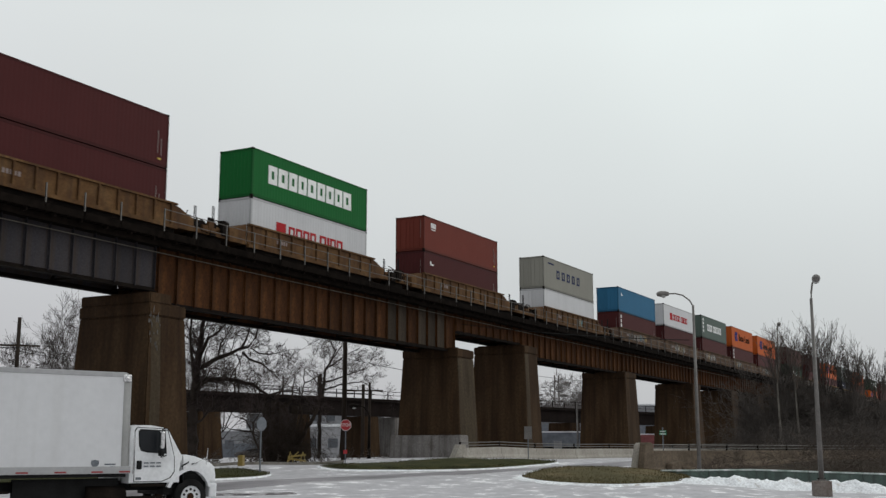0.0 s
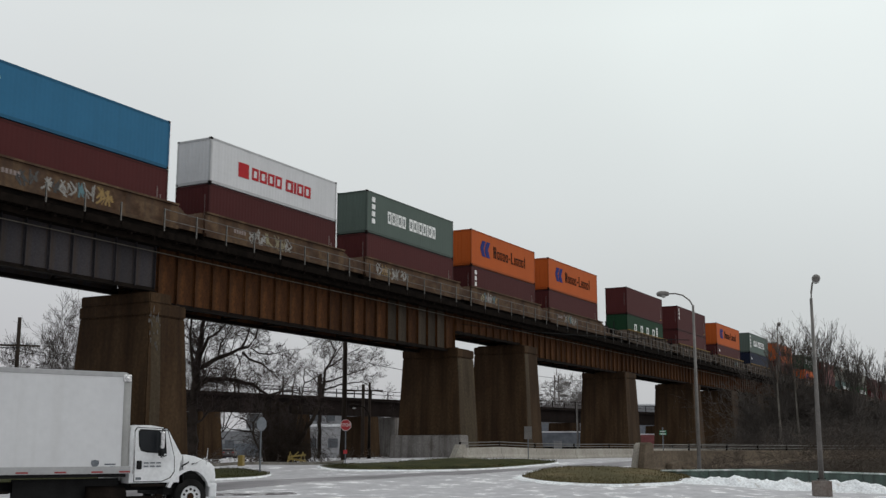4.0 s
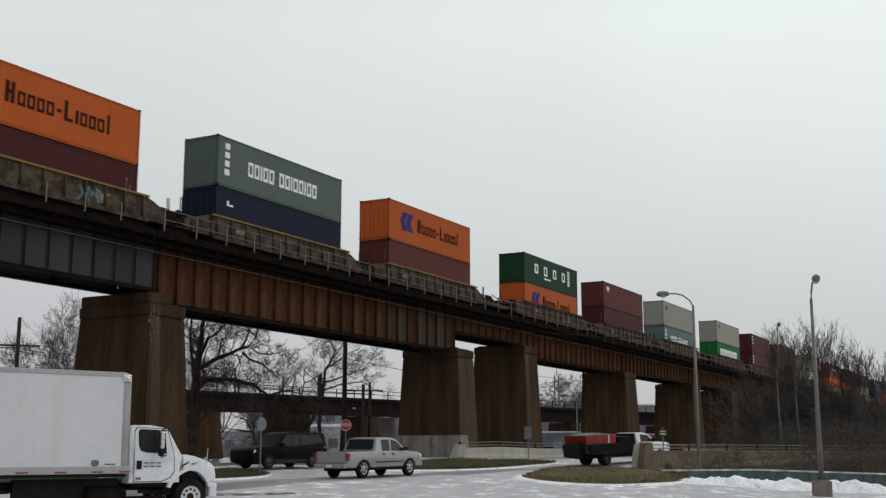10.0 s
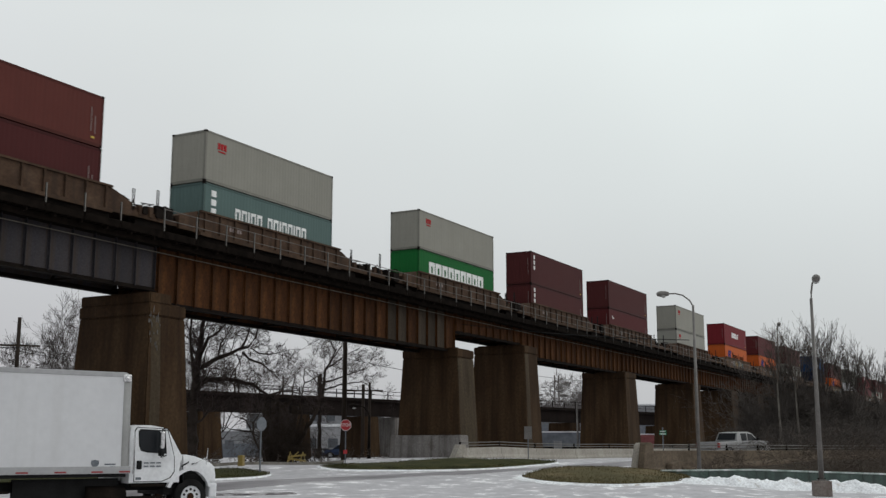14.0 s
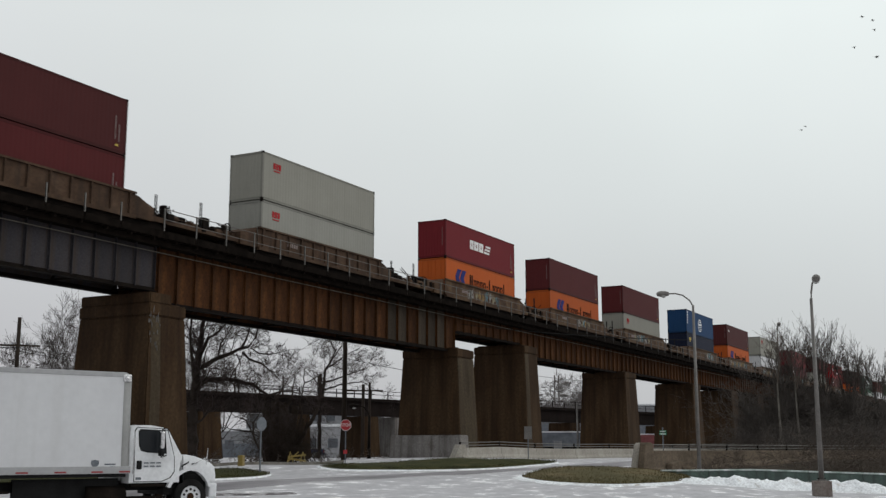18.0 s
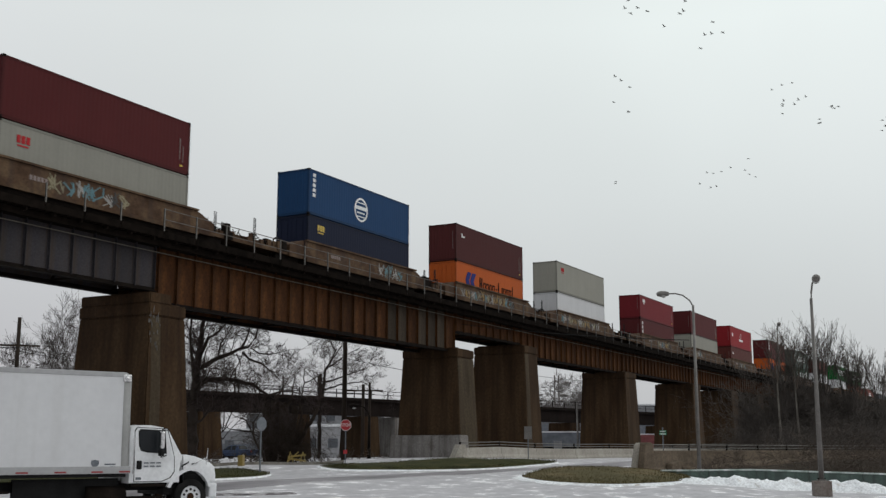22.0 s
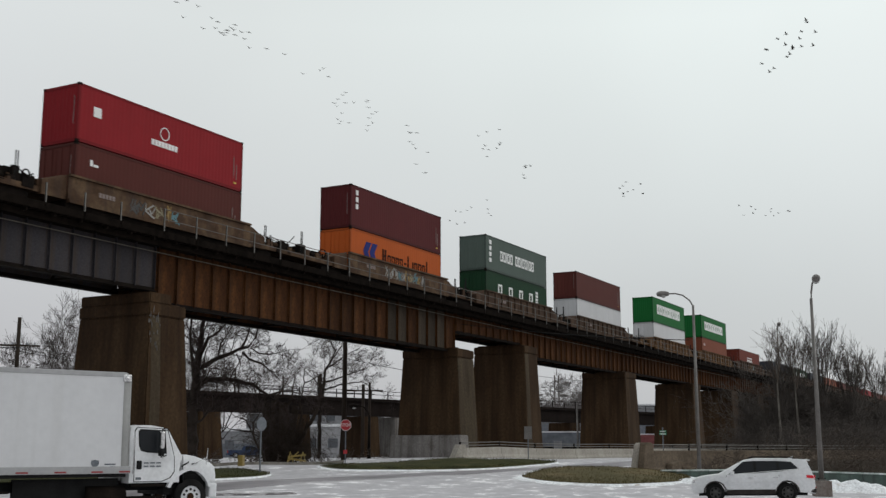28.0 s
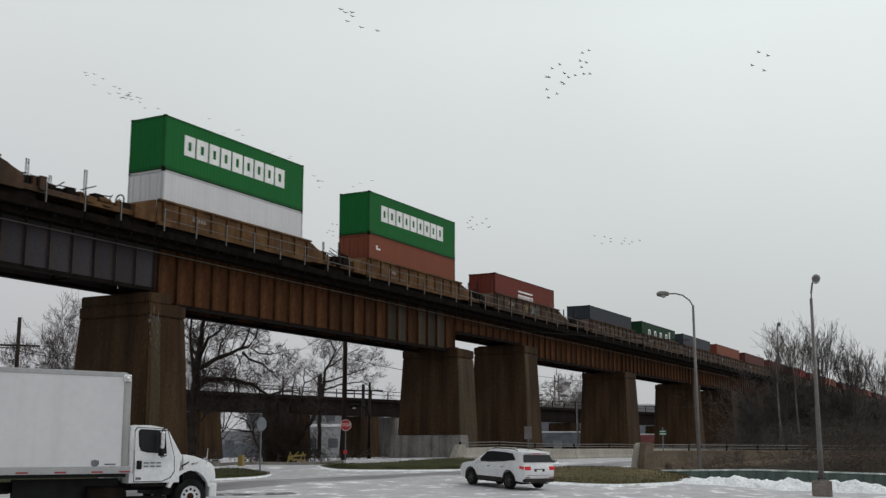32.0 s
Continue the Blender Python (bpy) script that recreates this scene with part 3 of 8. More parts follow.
def corrugated(length, z0, z1, pitch=0.28, depth=0.005):
    """A trapezoidal corrugated sheet along +x, facing -y, standing from z0 to z1."""
    bm = bmesh.new()
    pts, x = [], 0.0
    while x < length - 1e-6:
        for f, d in ((0.0, 0), (0.36, 0), (0.5, depth), (0.86, depth)):
            if x + f * pitch < length:
                pts.append((x + f * pitch, d))
        x += pitch
    pts.append((length, 0.0))
    lo = [bm.verts.new((a, d, z0)) for a, d in pts]
    hi = [bm.verts.new((a, d, z1)) for a, d in pts]
    for i in range(len(pts) - 1):
        bm.faces.new((lo[i], lo[i + 1], hi[i + 1], hi[i]))
    return bm


def container_meshes(h, col):
    key = (h, col)
    if key in PANELS:
        return PANELS[key]
    m, md = M_BOX[col], M_BOXSHADE[col]
    fr = boxes((0.1, CL - 0.1, 0, 0.07, 0, 0.16), (0.1, CL - 0.1, CW - 0.07, CW, 0, 0.16), (0.1, CL - 0.1, 0, 0.07, h - 0.12, h), (0.1, CL - 0.1, CW - 0.07, CW, h - 0.12, h),
               (0, 0.12, 0.1, CW - 0.1, 0, 0.16), (CL - 0.12, CL, 0.1, CW - 0.1, 0, 0.16), (0, 0.12, 0.1, CW - 0.1, h - 0.14, h), (CL - 0.12, CL, 0.1, CW - 0.1, h - 0.14, h))
    door = boxes((0.02, 0.06, 0, 1.13, 0.17, h - 0.15))
    box(door, 0.0, 0.02, 0.05, 1.08, 0.25, h - 0.23, bev=0.008)
    d = dict(frame=link_mesh("frame", fr, md),
             post=link_mesh("corner_post", boxes((0, 0.14, 0, 0.11, 0.1, h - 0.1), bev=0.012), md),
             casting=link_mesh("corner_casting", boxes((-0.004, 0.17, -0.006, 0.15, -0.004, 0.118), bev=0.012), M_DARKSTEEL),
             side=link_mesh("side_panel", corrugated(CL - 0.28, 0.15, h - 0.11), m),
             end=link_mesh("end_panel", corrugated(CW - 0.22, 0.15, h - 0.13, 0.25, 0.022), m),
             door=link_mesh("door", door, m),
             bar=link_mesh("locking_bar", tube(bmesh.new(), (0, 0, 0.1), (0, 0, h - 0.1), 0.02, n=6), m),
             roof=link_mesh("roof_panel", boxes((0.1, CL - 0.1, 0.07, CW - 0.07, h - 0.07, h - 0.03)), m))
    PANELS[key] = d
    return d


def bar(x, z, w, h):
    """One plain painted block on a container side."""
    return boxes((x, x + w, -0.012, 0.03, z, z + h))


def letters(ink, widths, x, z, h, gap, weight=0.25):
    """Letter-sized plain blocks, hollow when large, in a row; negative widths are spaces."""
    out = []
    for w in widths:
        if w > 0:
            if h > 0.5 and w > 0.3:
                s = w * weight
                bm = boxes((x, x + s, -0.012, 0.03, z, z + h), (x + w - s, x + w, -0.012, 0.03, z, z + h),
                           (x + s, x + w - s, -0.012, 0.03, z, z + h * weight * 0.8), (x + s, x + w - s, -0.012, 0.03, z + h * (1 - weight * 0.8), z + h))
                out.append((ink, bm))
            else:
                out.append((ink, bar(x, z, w, h)))
            x += w + gap
        else:
            x -= w
    return out


def ring(ink, x, z, r):
    """A round emblem outline."""
    bm = bmesh.new()
    for i in range(20):
        q = []
        for rr, k in ((r, i), (r, i + 1), (0.84 * r, i + 1), (0.84 * r, i)):
            a = 2 * math.pi * k / 20
            q.append(bm.verts.new((x + rr * math.cos(a), -0.012, z + rr * math.sin(a))))
        bm.faces.new(q[::-1])
    bmesh.ops.remove_doubles(bm, verts=bm.verts[:], dist=0.0005)
    return [(ink, bm)]


# markings: each gives (ink, mesh) pieces for a container of height h
def mark_nine(h):
    return letters("white", [0.85, 0.92, 0.85, 0.85, 0.9, 0.85, 0.85, 0.85, 0.92], 1.55, h * 0.36, 1.12, 0.14, 0.35)


def mark_two_words(ink):
    def f(h):
        z = h * 0.36
        return [(ink, bar(2.45, z - 0.06, 0.95, 0.85))] + letters(ink, [0.62, 0.66, 0.62, 0.62, -0.3, 0.72, 0.22, 0.62, 0.66], 3.7, z, 0.72, 0.12)
    return f


def mark_hyphen(h):
    z = h * 0.38
    out = letters("black", [0.2, -0.12, 0.2], 4.05, z, 0.98, 0.0) + [("black", bar(4.25, z + 0.42, 0.12, 0.16))]
    out += letters("black", [0.42, 0.42, 0.42, 0.42], 4.75, z, 0.66, 0.14) + [("black", bar(7.05, z + 0.3, 0.26, 0.14)), ("black", bar(7.5, z, 0.18, 0.98)), ("black", bar(7.68, z, 0.34, 0.15))]
    out += letters("black", [0.16, 0.42, 0.42, 0.42], 8.2, z, 0.66, 0.14) + [("black", bar(10.24, z, 0.15, 0.98))]
    for k in range(2):
        x = 1.6 + k * 0.8
        bm = prism(bmesh.new(), [(x + 0.34, z - 0.15), (x + 0.98, z - 0.15), (x + 0.6, z + 0.5), (x + 1.02, z + 1.15), (x + 0.38, z + 1.15), (x, z + 0.5)], -0.012, 0.02)
        out.append(("blue", bm))
    return out


def mark_ship(h):
    z = h * 0.36
    out = letters("white", [0.46, 0.46, 0.14, 0.46, 0.46, -0.42, 0.46, 0.46, 0.14, 0.46, 0.46, 0.14, 0.46, 0.46], 2.75, z, 0.86, 0.12)
    for k in range(4):
        out.append(("white", bar(0.65, h * 0.76 - k * 0.5, 0.4, 0.34)))
    return out


def mark_four_wide(h):
    z = h * 0.4
    out = letters("white", [0.75] * 4, 2.3, z, 0.85, 1.35)
    for k in range(5):
        out.append(("white", bar(9.99, h * 0.3 + k * 0.3, 0.5, 0.23)))
    out.append(("white", bar(4.4, h * 0.27, 1.5, 0.14)))
    return out


def mark_corner(ink):
    def f(h):
        return letters(ink, [0.2, 0.2, 0.2], 1.05, h * 0.7, 0.36, 0.07) + [(ink, bar(1.1, h * 0.7 - 0.16, 0.62, 0.07))]
    return f


def mark_five_spaced(h):
    return letters("navy", [0.68] * 5, 3.05, h * 0.4, 0.78, 0.58) + [("navy", bar(1.0, h * 0.8, 1.4, 0.14))]


def mark_short(h):
    z = h * 0.42
    out = letters("white", [0.62, 0.72, 0.72], 4.1, z, 0.72, 0.14, 0.38)
    for k in range(3):
        out.append(("white", bar(6.6 + 0.18 * k, z + k * 0.26, 0.95 - 0.05 * k, 0.16)))
    return out


def mark_column(h):
    return [("white", bar(0.62, h * 0.78 - k * 0.48, 0.28, 0.34)) for k in range(3)]


def mark_globe(h):
    out = ring("white", 6.08, h * 0.46, 0.82) + letters("white", [0.22] * 5, 5.44, h * 0.46, 0.24, 0.05) + letters("white", [0.1] * 7, 5.58, h * 0.37, 0.1, 0.04)
    out += [("white", bar(5.62, h * 0.46 + 0.44, 0.92, 0.06)), ("white", bar(5.62, h * 0.46 - 0.5, 0.92, 0.06))]
    for k in range(5):
        out.append(("white", bar(0.45, h * 0.84 - k * 0.32, 0.28, 0.22)))
    return out


def mark_small_emblem(h):
    return ring("white", 6.0, h * 0.62, 0.36) + letters("white", [0.2] * 8, 5.05, h * 0.36, 0.3, 0.05) + [("white", bar(1.0, h * 0.5, 0.5, 0.5))]


def mark_sticker(h):
    return [("white", bar(0.95, h * 0.66, 0.16, 0.3)), ("white", bar(1.17, h * 0.66, 0.3, 0.12))]


def mark_boxed(h):
    return letters("white", [0.42] * 6, 4.6, h * 0.3, 0.75, 0.1) + [("white", bar(4.6, h * 0.3 + 0.95, 3.0, 0.13))]


MARKS = dict(nine=mark_nine, two_red=mark_two_words("red"), hyphen=mark_hyphen, ship=mark_ship, wide=mark_four_wide, corner_w=mark_corner("white"), corner_r=mark_corner("red"),
             spaced=mark_five_spaced, short=mark_short, column=mark_column, globe=mark_globe, emblem=mark_small_emblem, sticker=mark_sticker, boxed=mark_boxed,
             corner_y=mark_corner("yellow"))
MARK_WORDS = dict(nine="with bold white block marking", two_red="with red marking blocks", hyphen="with blue emblem and dark marking", ship="with white marking blocks",
                  wide="with widely spaced white marking", corner_w="with small white marking", corner_r="with small red marking", spaced="with spaced navy marking",
                  short="with white marking, flag bars", column="with white column marks", globe="with a white globe emblem", emblem="with a small white emblem",
                  sticker="with a white sticker", boxed="with white boxed marking", corner_y="with yellow corner marking")
MARK_MESH = {}
MOVERS = []
HC, STD = 2.9, 2.59


def container(s, z, h, col, mark, where):
    d = container_meshes(h, col)
    words = WORDS[col] + " container " + (MARK_WORDS[mark] + ", " if mark else "without marking, ") + where
    c = thing("shipping_container", (s, TRACK_Y - CW / 2, z), label=words, category="shipping container", group="containers of the train")
    part("frame", d["frame"], None, c)
    for x, sx in ((0, 1), (CL, -1)):
        for y, sy in ((0, 1), (CW, -1)):
            mt = Matrix.Translation((x, y, 0)) @ Matrix.Diagonal((sx, sy, 1, 1))
            part("corner_post", d["post"], None, c, at=mt)
            part("corner_casting", d["casting"], None, c, at=mt)
            part("corner_casting", d["casting"], None, c, at=Matrix.Translation((0, 0, h - 0.092)) @ mt)
    part("side_panel", d["side"], None, c, at=pose(0.14, 0.012, 0))
    part("side_panel", d["side"], None, c, at=pose(CL - 0.14, CW - 0.012, 0, 0, 0, 180))
    if mark in ("corner_r", "globe", "ship", "nine", "two_red") or col in ("maroon", "red", "wine", "crimson"):
        part("end_panel", d["end"], None, c, at=pose(0.012, CW - 0.11, 0, 0, 0, -90))
    else:
        for k in (0, 1):
            dr = part("door", d["door"], None, c, at=pose(0.0, 0.1 + k * 1.14, 0))
            for yy in (0.3, 0.8):
                part("locking_bar", d["bar"], None, dr, at=pose(-0.02, yy, 0))
    part("end_panel", d["end"], None, c, at=pose(CL - 0.012, 0.11, 0, 0, 0, 90))
    part("roof_panel", d["roof"], None, c)
    if mark:
        if (mark, h) not in MARK_MESH:
            MARK_MESH[(mark, h)] = [link_mesh("marking", bm, M_INK[ink]) for ink, bm in MARKS[mark](h)]
        for me in MARK_MESH[(mark, h)]:
            part("marking", me, None, c)
    if "data" not in MARK_MESH:
        MARK_MESH["data"] = [link_mesh("marking", bar(CL - 0.8, 0.7, 0.04, 1.2), M_INK["grey"]), link_mesh("marking", bar(CL - 0.55, 0.6, 0.035, 0.9), M_INK["grey"]),
                             link_mesh("marking", bar(CL - 0.75, 0.35, 0.2, 0.1), M_INK["yellow"])]
    if col in ("maroon", "wine", "red", "brick", "oxide", "crimson"):
        if "end" not in MARK_MESH:
            MARK_MESH["end"] = link_mesh("marking", boxes((-0.012, 0.02, 0.28, 0.305, 0.9, 2.3)), M_INK["grey"])
        part("marking", MARK_MESH["end"], None, c, "thin pale line of data on the end")
        for me in MARK_MESH["data"]:
            part("marking", me, None, c)
    MOVERS.append(c)
    return c


# left end at 0 s, (colour, height, marking) of the upper and the lower container
STACKS = (
    (11.5, ("maroon", HC, ""), ("maroon", HC, "")),
    (31.2, ("maroon", HC, ""), ("maroon", HC, "")),
    (50.8, ("green", HC, "nine"), ("white", HC, "two_red")),
    (71.2, ("oxide", STD, "corner_w"), ("maroon", HC, "sticker")),
    (93.4, ("grey", HC, "spaced"), ("white", HC, "")),
    (113.3, ("sky", STD, "sticker"), ("maroon", HC, "column")),
    (129.1, ("white", STD, "two_red"), ("maroon", HC, "")),
    (145.3, ("sage", HC, "ship"), ("maroon", HC, "")),
    (160.9, ("orange", HC, "hyphen"), ("maroon", HC, "column")),
    (176.5, ("orange", HC, "hyphen"), ("maroon", HC, "")),
    (198.0, ("maroon", HC, ""), ("forest", HC, "wide")),
    (216.6, ("maroon", HC, "column"), ("maroon", HC, "")),
    (234.7, ("orange", HC, "hyphen"), ("maroon", STD, "sticker")),
    (253.3, ("sage", HC, "ship"), ("navy", HC, "sticker")),
    (271.8, ("orange", HC, "hyphen"), ("brick", HC, "")),
    (294.7, ("forest", STD, "wide"), ("orange", HC, "hyphen")),
    (314.4, ("brick", STD, "corner_w"), ("maroon", HC, "")),
    (334.5, ("grey", HC, "corner_r"), ("teal", HC, "ship")),
    (358.3, ("grey", HC, "corner_r"), ("green", HC, "nine")),
    (378.4, ("maroon", HC, "column"), ("maroon", HC, "column")),
    (398.2, ("maroon", HC, ""), ("wine", HC, "sticker")),
    (421.8, ("grey", HC, "corner_r"), ("pale", HC, "corner_r")),
    (444.6, ("crimson", HC, "short"), ("orange", HC, "hyphen")),
    (464.8, ("wine", HC, ""), ("orange", HC, "hyphen")),
    (484.8, ("wine", HC, ""), ("grey", HC, "corner_r")),
    (508.4, ("blue", HC, "globe"), ("navy", HC, "corner_y")),
    (528.2, ("maroon", HC, "sticker"), ("orange", HC, "hyphen")),
    (548.4, ("grey", HC, "corner_r"), ("white", HC, "")),
    (572.3, ("crimson", STD, "corner_w"), ("wine", HC, "column")),
    (592.2, ("wine", HC, "sticker"), ("grey", HC, "corner_r")),
    (612.0, ("red", HC, "emblem"), ("brick", HC, "sticker")),
    (635.9, ("wine", HC, "column"), ("orange", HC, "hyphen")),
    (656.1, ("sage", HC, "ship"), ("forest", HC, "wide")),
    (676.0, ("brick", STD, ""), ("white", HC, "")),
    (699.6, ("green", HC, "nine"), ("white", HC, "")),
    (719.8, ("green", HC, "nine"), ("rust", HC, "sticker")),
    (739.4, None, ("oxide", HC, "boxed")),
    (761.0, None, ("slate", STD, "")),
    (777.0, None, ("forest", STD, "wide")),
    (792.8, None, ("slate", STD, "")),
    (808.5, None, ("rust", STD, "")),
    (824.3, None, ("brick", STD, "")),
    (840.0, None, ("oxide", STD, "")),
    (857.8, None, ("red", STD, "")),
    (873.8, None, ("brick", STD, "")),
    (889.8, None, ("rust", STD, "")),
    (907.6, None, ("maroon", STD, "")),
    (923.6, None, ("red", STD, "")),
    (939.6, None, ("oxide", STD, "")),
    (957.4, None, ("brick", STD, "")),
    (973.4, None, ("maroon", STD, "")),
    (989.4, None, ("rust", STD, "")),
    (1007.2, None, ("slate", STD, "")),
    (1023.2, None, ("brick", STD, "")),
    (1039.2, None, ("oxide", STD, "")),
    (1057.0, None, ("maroon", STD, "")),
)
M_CARYEL = surf("faded_yellow_brown_car_paint", [(0.25, (0.056, 0.0256, 0.0136)), (0.5, (0.112, 0.0576, 0.024)), (0.65, (0.152, 0.084, 0.036)), (0.8, (0.08, 0.044, 0.028))], 0.8, 8, 0.8, 0, 0.2,
                streak=(0.05, 0.03, 0.02), streak_amt=0.6)
M_CARBRN = surf("brown_car_paint", [(0.25, (0.034, 0.0204, 0.0136)), (0.5, (0.07225, 0.0425, 0.0272)), (0.7, (0.102, 0.06375, 0.0425))], 0.8, 8, 0.8, 0, 0.2, streak=(0.03, 0.022, 0.018), streak_amt=0.6)
M_CARMAUVE = surf("faded_mauve_grey_car_paint", [(0.25, (0.0385, 0.01989, 0.0112)), (0.48, (0.08085, 0.04665, 0.028)), (0.62, (0.1271, 0.08095, 0.0476)), (0.78, (0.06545, 0.03156, 0.01568))], 0.9, 8, 0.8, 0, 0.2,
                  streak=(0.05, 0.034, 0.028), streak_amt=0.65)
M_CARGREY = surf("dirty_pale_grey_car_paint", [(0.3, (0.018, 0.0114, 0.0078)), (0.47, (0.0432, 0.03, 0.02184)), (0.6, (0.1008, 0.0732, 0.052)), (0.75, (0.0324, 0.0192, 0.01248))], 1.8, 8, 0.8, 0, 0.2,
                 streak=(0.05, 0.038, 0.03), streak_amt=0.8)
M_CHORDYEL = paint("yellow_chord_paint", (0.22, 0.135, 0.035), 0.75, amt=0.6)
M_GRAF = [paint("graffiti_" + k, c, 0.6, amt=0.3) for k, c in (("pale", (0.27, 0.265, 0.25)), ("aqua", (0.07, 0.17, 0.2)), ("cream", (0.22, 0.19, 0.11)), ("ochre", (0.25, 0.15, 0.03)), ("dark", (0.02, 0.02, 0.022)))]
BOGIE = {}


def bogie(car, x):
    if not BOGIE:
        BOGIE["frame"] = link_mesh("side_frame", prism(bmesh.new(), [(-1.15, 0.35), (-1.15, 0.62), (-0.5, 0.75), (0.5, 0.75), (1.15, 0.62), (1.15, 0.35), (0.5, 0.18), (-0.5, 0.18)], -0.08, 0.08), M_DARKSTEEL)
        BOGIE["bolster"] = link_mesh("bolster", boxes((-0.25, 0.25, -1.0, 1.0, 0.45, 0.82)), M_DARKSTEEL)
        BOGIE["wheel"] = link_mesh("wheel", lathe(bmesh.new(), [(0.12, -0.08), (0.42, -0.06), (0.455, -0.04), (0.42, 0.05), (0.15, 0.08)], 18, "Y"), M_DARKSTEEL)
        BOGIE["axle"] = link_mesh("axle", tube(bmesh.new(), (0, -0.8, 0), (0, 0.8, 0), 0.08), M_DARKSTEEL)
    b = part("bogie", BOGIE["bolster"], None, car, "dark cast-steel bogie", at=pose(x, 0, 12.67))
    for y in (-0.98, 0.98):
        part("side_frame", BOGIE["frame"], None, b, at=pose(0, y, 0))
    for wx in (-0.88, 0.88):
        part("axle", BOGIE["axle"], None, b, at=pose(wx, 0, 0.42))
        for y in (-0.75, 0.75):
            part("wheel", BOGIE["wheel"], None, b, at=pose(wx, y, 0.42))


def well_car(i, s, left, right, style):
    """One well unit round the container at s; left and right: half the gap to the next stack."""
    mat = (M_CARYEL, M_CARBRN, M_CARMAUVE, M_CARGREY)[style]
    words = ("yellow-brown smooth-sided intermodal well car, faded", "brown ribbed intermodal well car, grimy", "faded grey-brown intermodal well car with graffiti", "dirty grey ribbed well car with yellow top chord")[style]
    car = thing("well_car", (s, TRACK_Y, 0), label=words, category="well car", group="well cars of the train")
    a, b, top = -0.55, CL + 0.55, 14.45
    for y, sg in ((-1.46, 1), (1.40, -1)):
        side = boxes((a, b, y, y + 0.06, 13.36, top))
        part("side_sill", side, mat, car)
        part("top_chord", boxes((a, b, y - 0.12 if sg > 0 else y, y + 0.06 if sg > 0 else y + 0.18, top, top + 0.1)), M_CHORDYEL if style == 3 else mat, car)
        part("bottom_chord", boxes((a, b, y - 0.13 if sg > 0 else y, y + 0.06 if sg > 0 else y + 0.19, 13.17, 13.362)), mat, car)
    if style != 2:
        rib = link_mesh("rib", boxes((-0.05, 0.05, -1.565, -1.46, 13.37, top)), mat)
        for k in range(11):
            part("rib", rib, None, car, at=pose(a + 0.4 + k * (b - a - 0.8) / 10, 0, 0))
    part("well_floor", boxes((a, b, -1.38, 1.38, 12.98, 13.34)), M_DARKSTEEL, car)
    for end, edge, sg in ((a, -left, -1), (b, CL + right, 1)):
        x0, x1 = sorted((end, end + sg * min(1.5, abs(edge - end))))
        part("bulkhead", prism(bmesh.new(), [(end, 13.3), (end, top + 0.06), (end + sg * (x1 - x0) * 0.3, top - 0.06), (end + sg * (x1 - x0) * 0.6, 14.2), (end + sg * (x1 - x0), 14.02), (end + sg * (x1 - x0), 13.3)], -1.38, 1.38, bev=0.03), mat, car)
        y0, y1 = sorted((end + sg * (x1 - x0), edge))
        if y1 - y0 > 0.15:
            part("end_platform", boxes((y0, y1, -1.25, 1.25, 13.38, 13.66), (y0, y1, -0.6, 0.6, 13.6, 14.0), bev=0.02), mat, car)
            tall = 15.05 if sg < 0 else 14.8
            for yy in (-1.2, 1.2):
                part("grab_post", pipe([(y0 + 0.2, yy, 13.6), (y0 + 0.2, yy, tall), (y0 + 0.34, yy, tall), (y0 + 0.34, yy, 13.6)], 0.03, 5), M_BLACK, car)
            if sg < 0 and y1 - y0 > 0.6:
                part("brake_wheel", lathe(bmesh.new(), [(0.24, -0.02), (0.3, -0.03), (0.3, 0.03), (0.24, 0.02)], 14, "X", (y1 - 0.3, -0.6, 14.2), first=False, last=False), M_DARKSTEEL, car, "thin round brake wheel")
                part("brake_post", pipe([(y1 - 0.26, -0.6, 13.6), (y1 - 0.26, -0.6, 14.2)], 0.05, 5), M_DARKSTEEL, car)
            part("air_reservoir", lathe(bmesh.new(), [(0.05, -0.4), (0.13, -0.36), (0.14, 0.0), (0.13, 0.36), (0.05, 0.4)], 10, "X", ((y0 + y1) / 2, -1.0, 13.85)), M_DARKSTEEL if i % 2 else mat, car)
            rg, rr = bmesh.new(), random.Random(i * 13 + (sg > 0))
            for _ in range(17):
                bx, by, bz = rr.uniform(y0, y1), rr.uniform(-1.25, 0.9), rr.uniform(13.5, 13.75)
                w, d, h = rr.uniform(0.06, 0.34), rr.uniform(0.06, 0.25), rr.uniform(0.1, 0.72)
                box(rg, bx - w, bx + w, by - d, by + d, bz - 0.15, bz + h)
            for _ in range(12):
                a0 = Vector((rr.uniform(y0, y1), rr.uniform(-1.3, -0.3), rr.uniform(13.5, 14.3)))
                a1 = a0 + Vector((rr.uniform(-1.1, 1.1), rr.uniform(-0.2, 0.5), rr.uniform(-0.25, 0.45)))
                tube(rg, a0, a1, 0.03, 0.03, 5)
            tagged(part("brake_rigging", rg, M_DARKSTEEL, car, "tangle of dark brake rods and brackets"), kind="stuff")
            st = bmesh.new()
            for _ in range(5):
                bx, by = rr.uniform(y0, y1), rr.uniform(-1.3, -0.6)
                w, h = rr.uniform(0.08, 0.22), rr.uniform(0.15, 0.55)
                box(st, bx - w, bx + w, by - 0.08, by + 0.08, 13.5, 13.6 + h)
            tagged(part("step_bracket", st, mat, car, "painted steps and brackets"), kind="stuff")
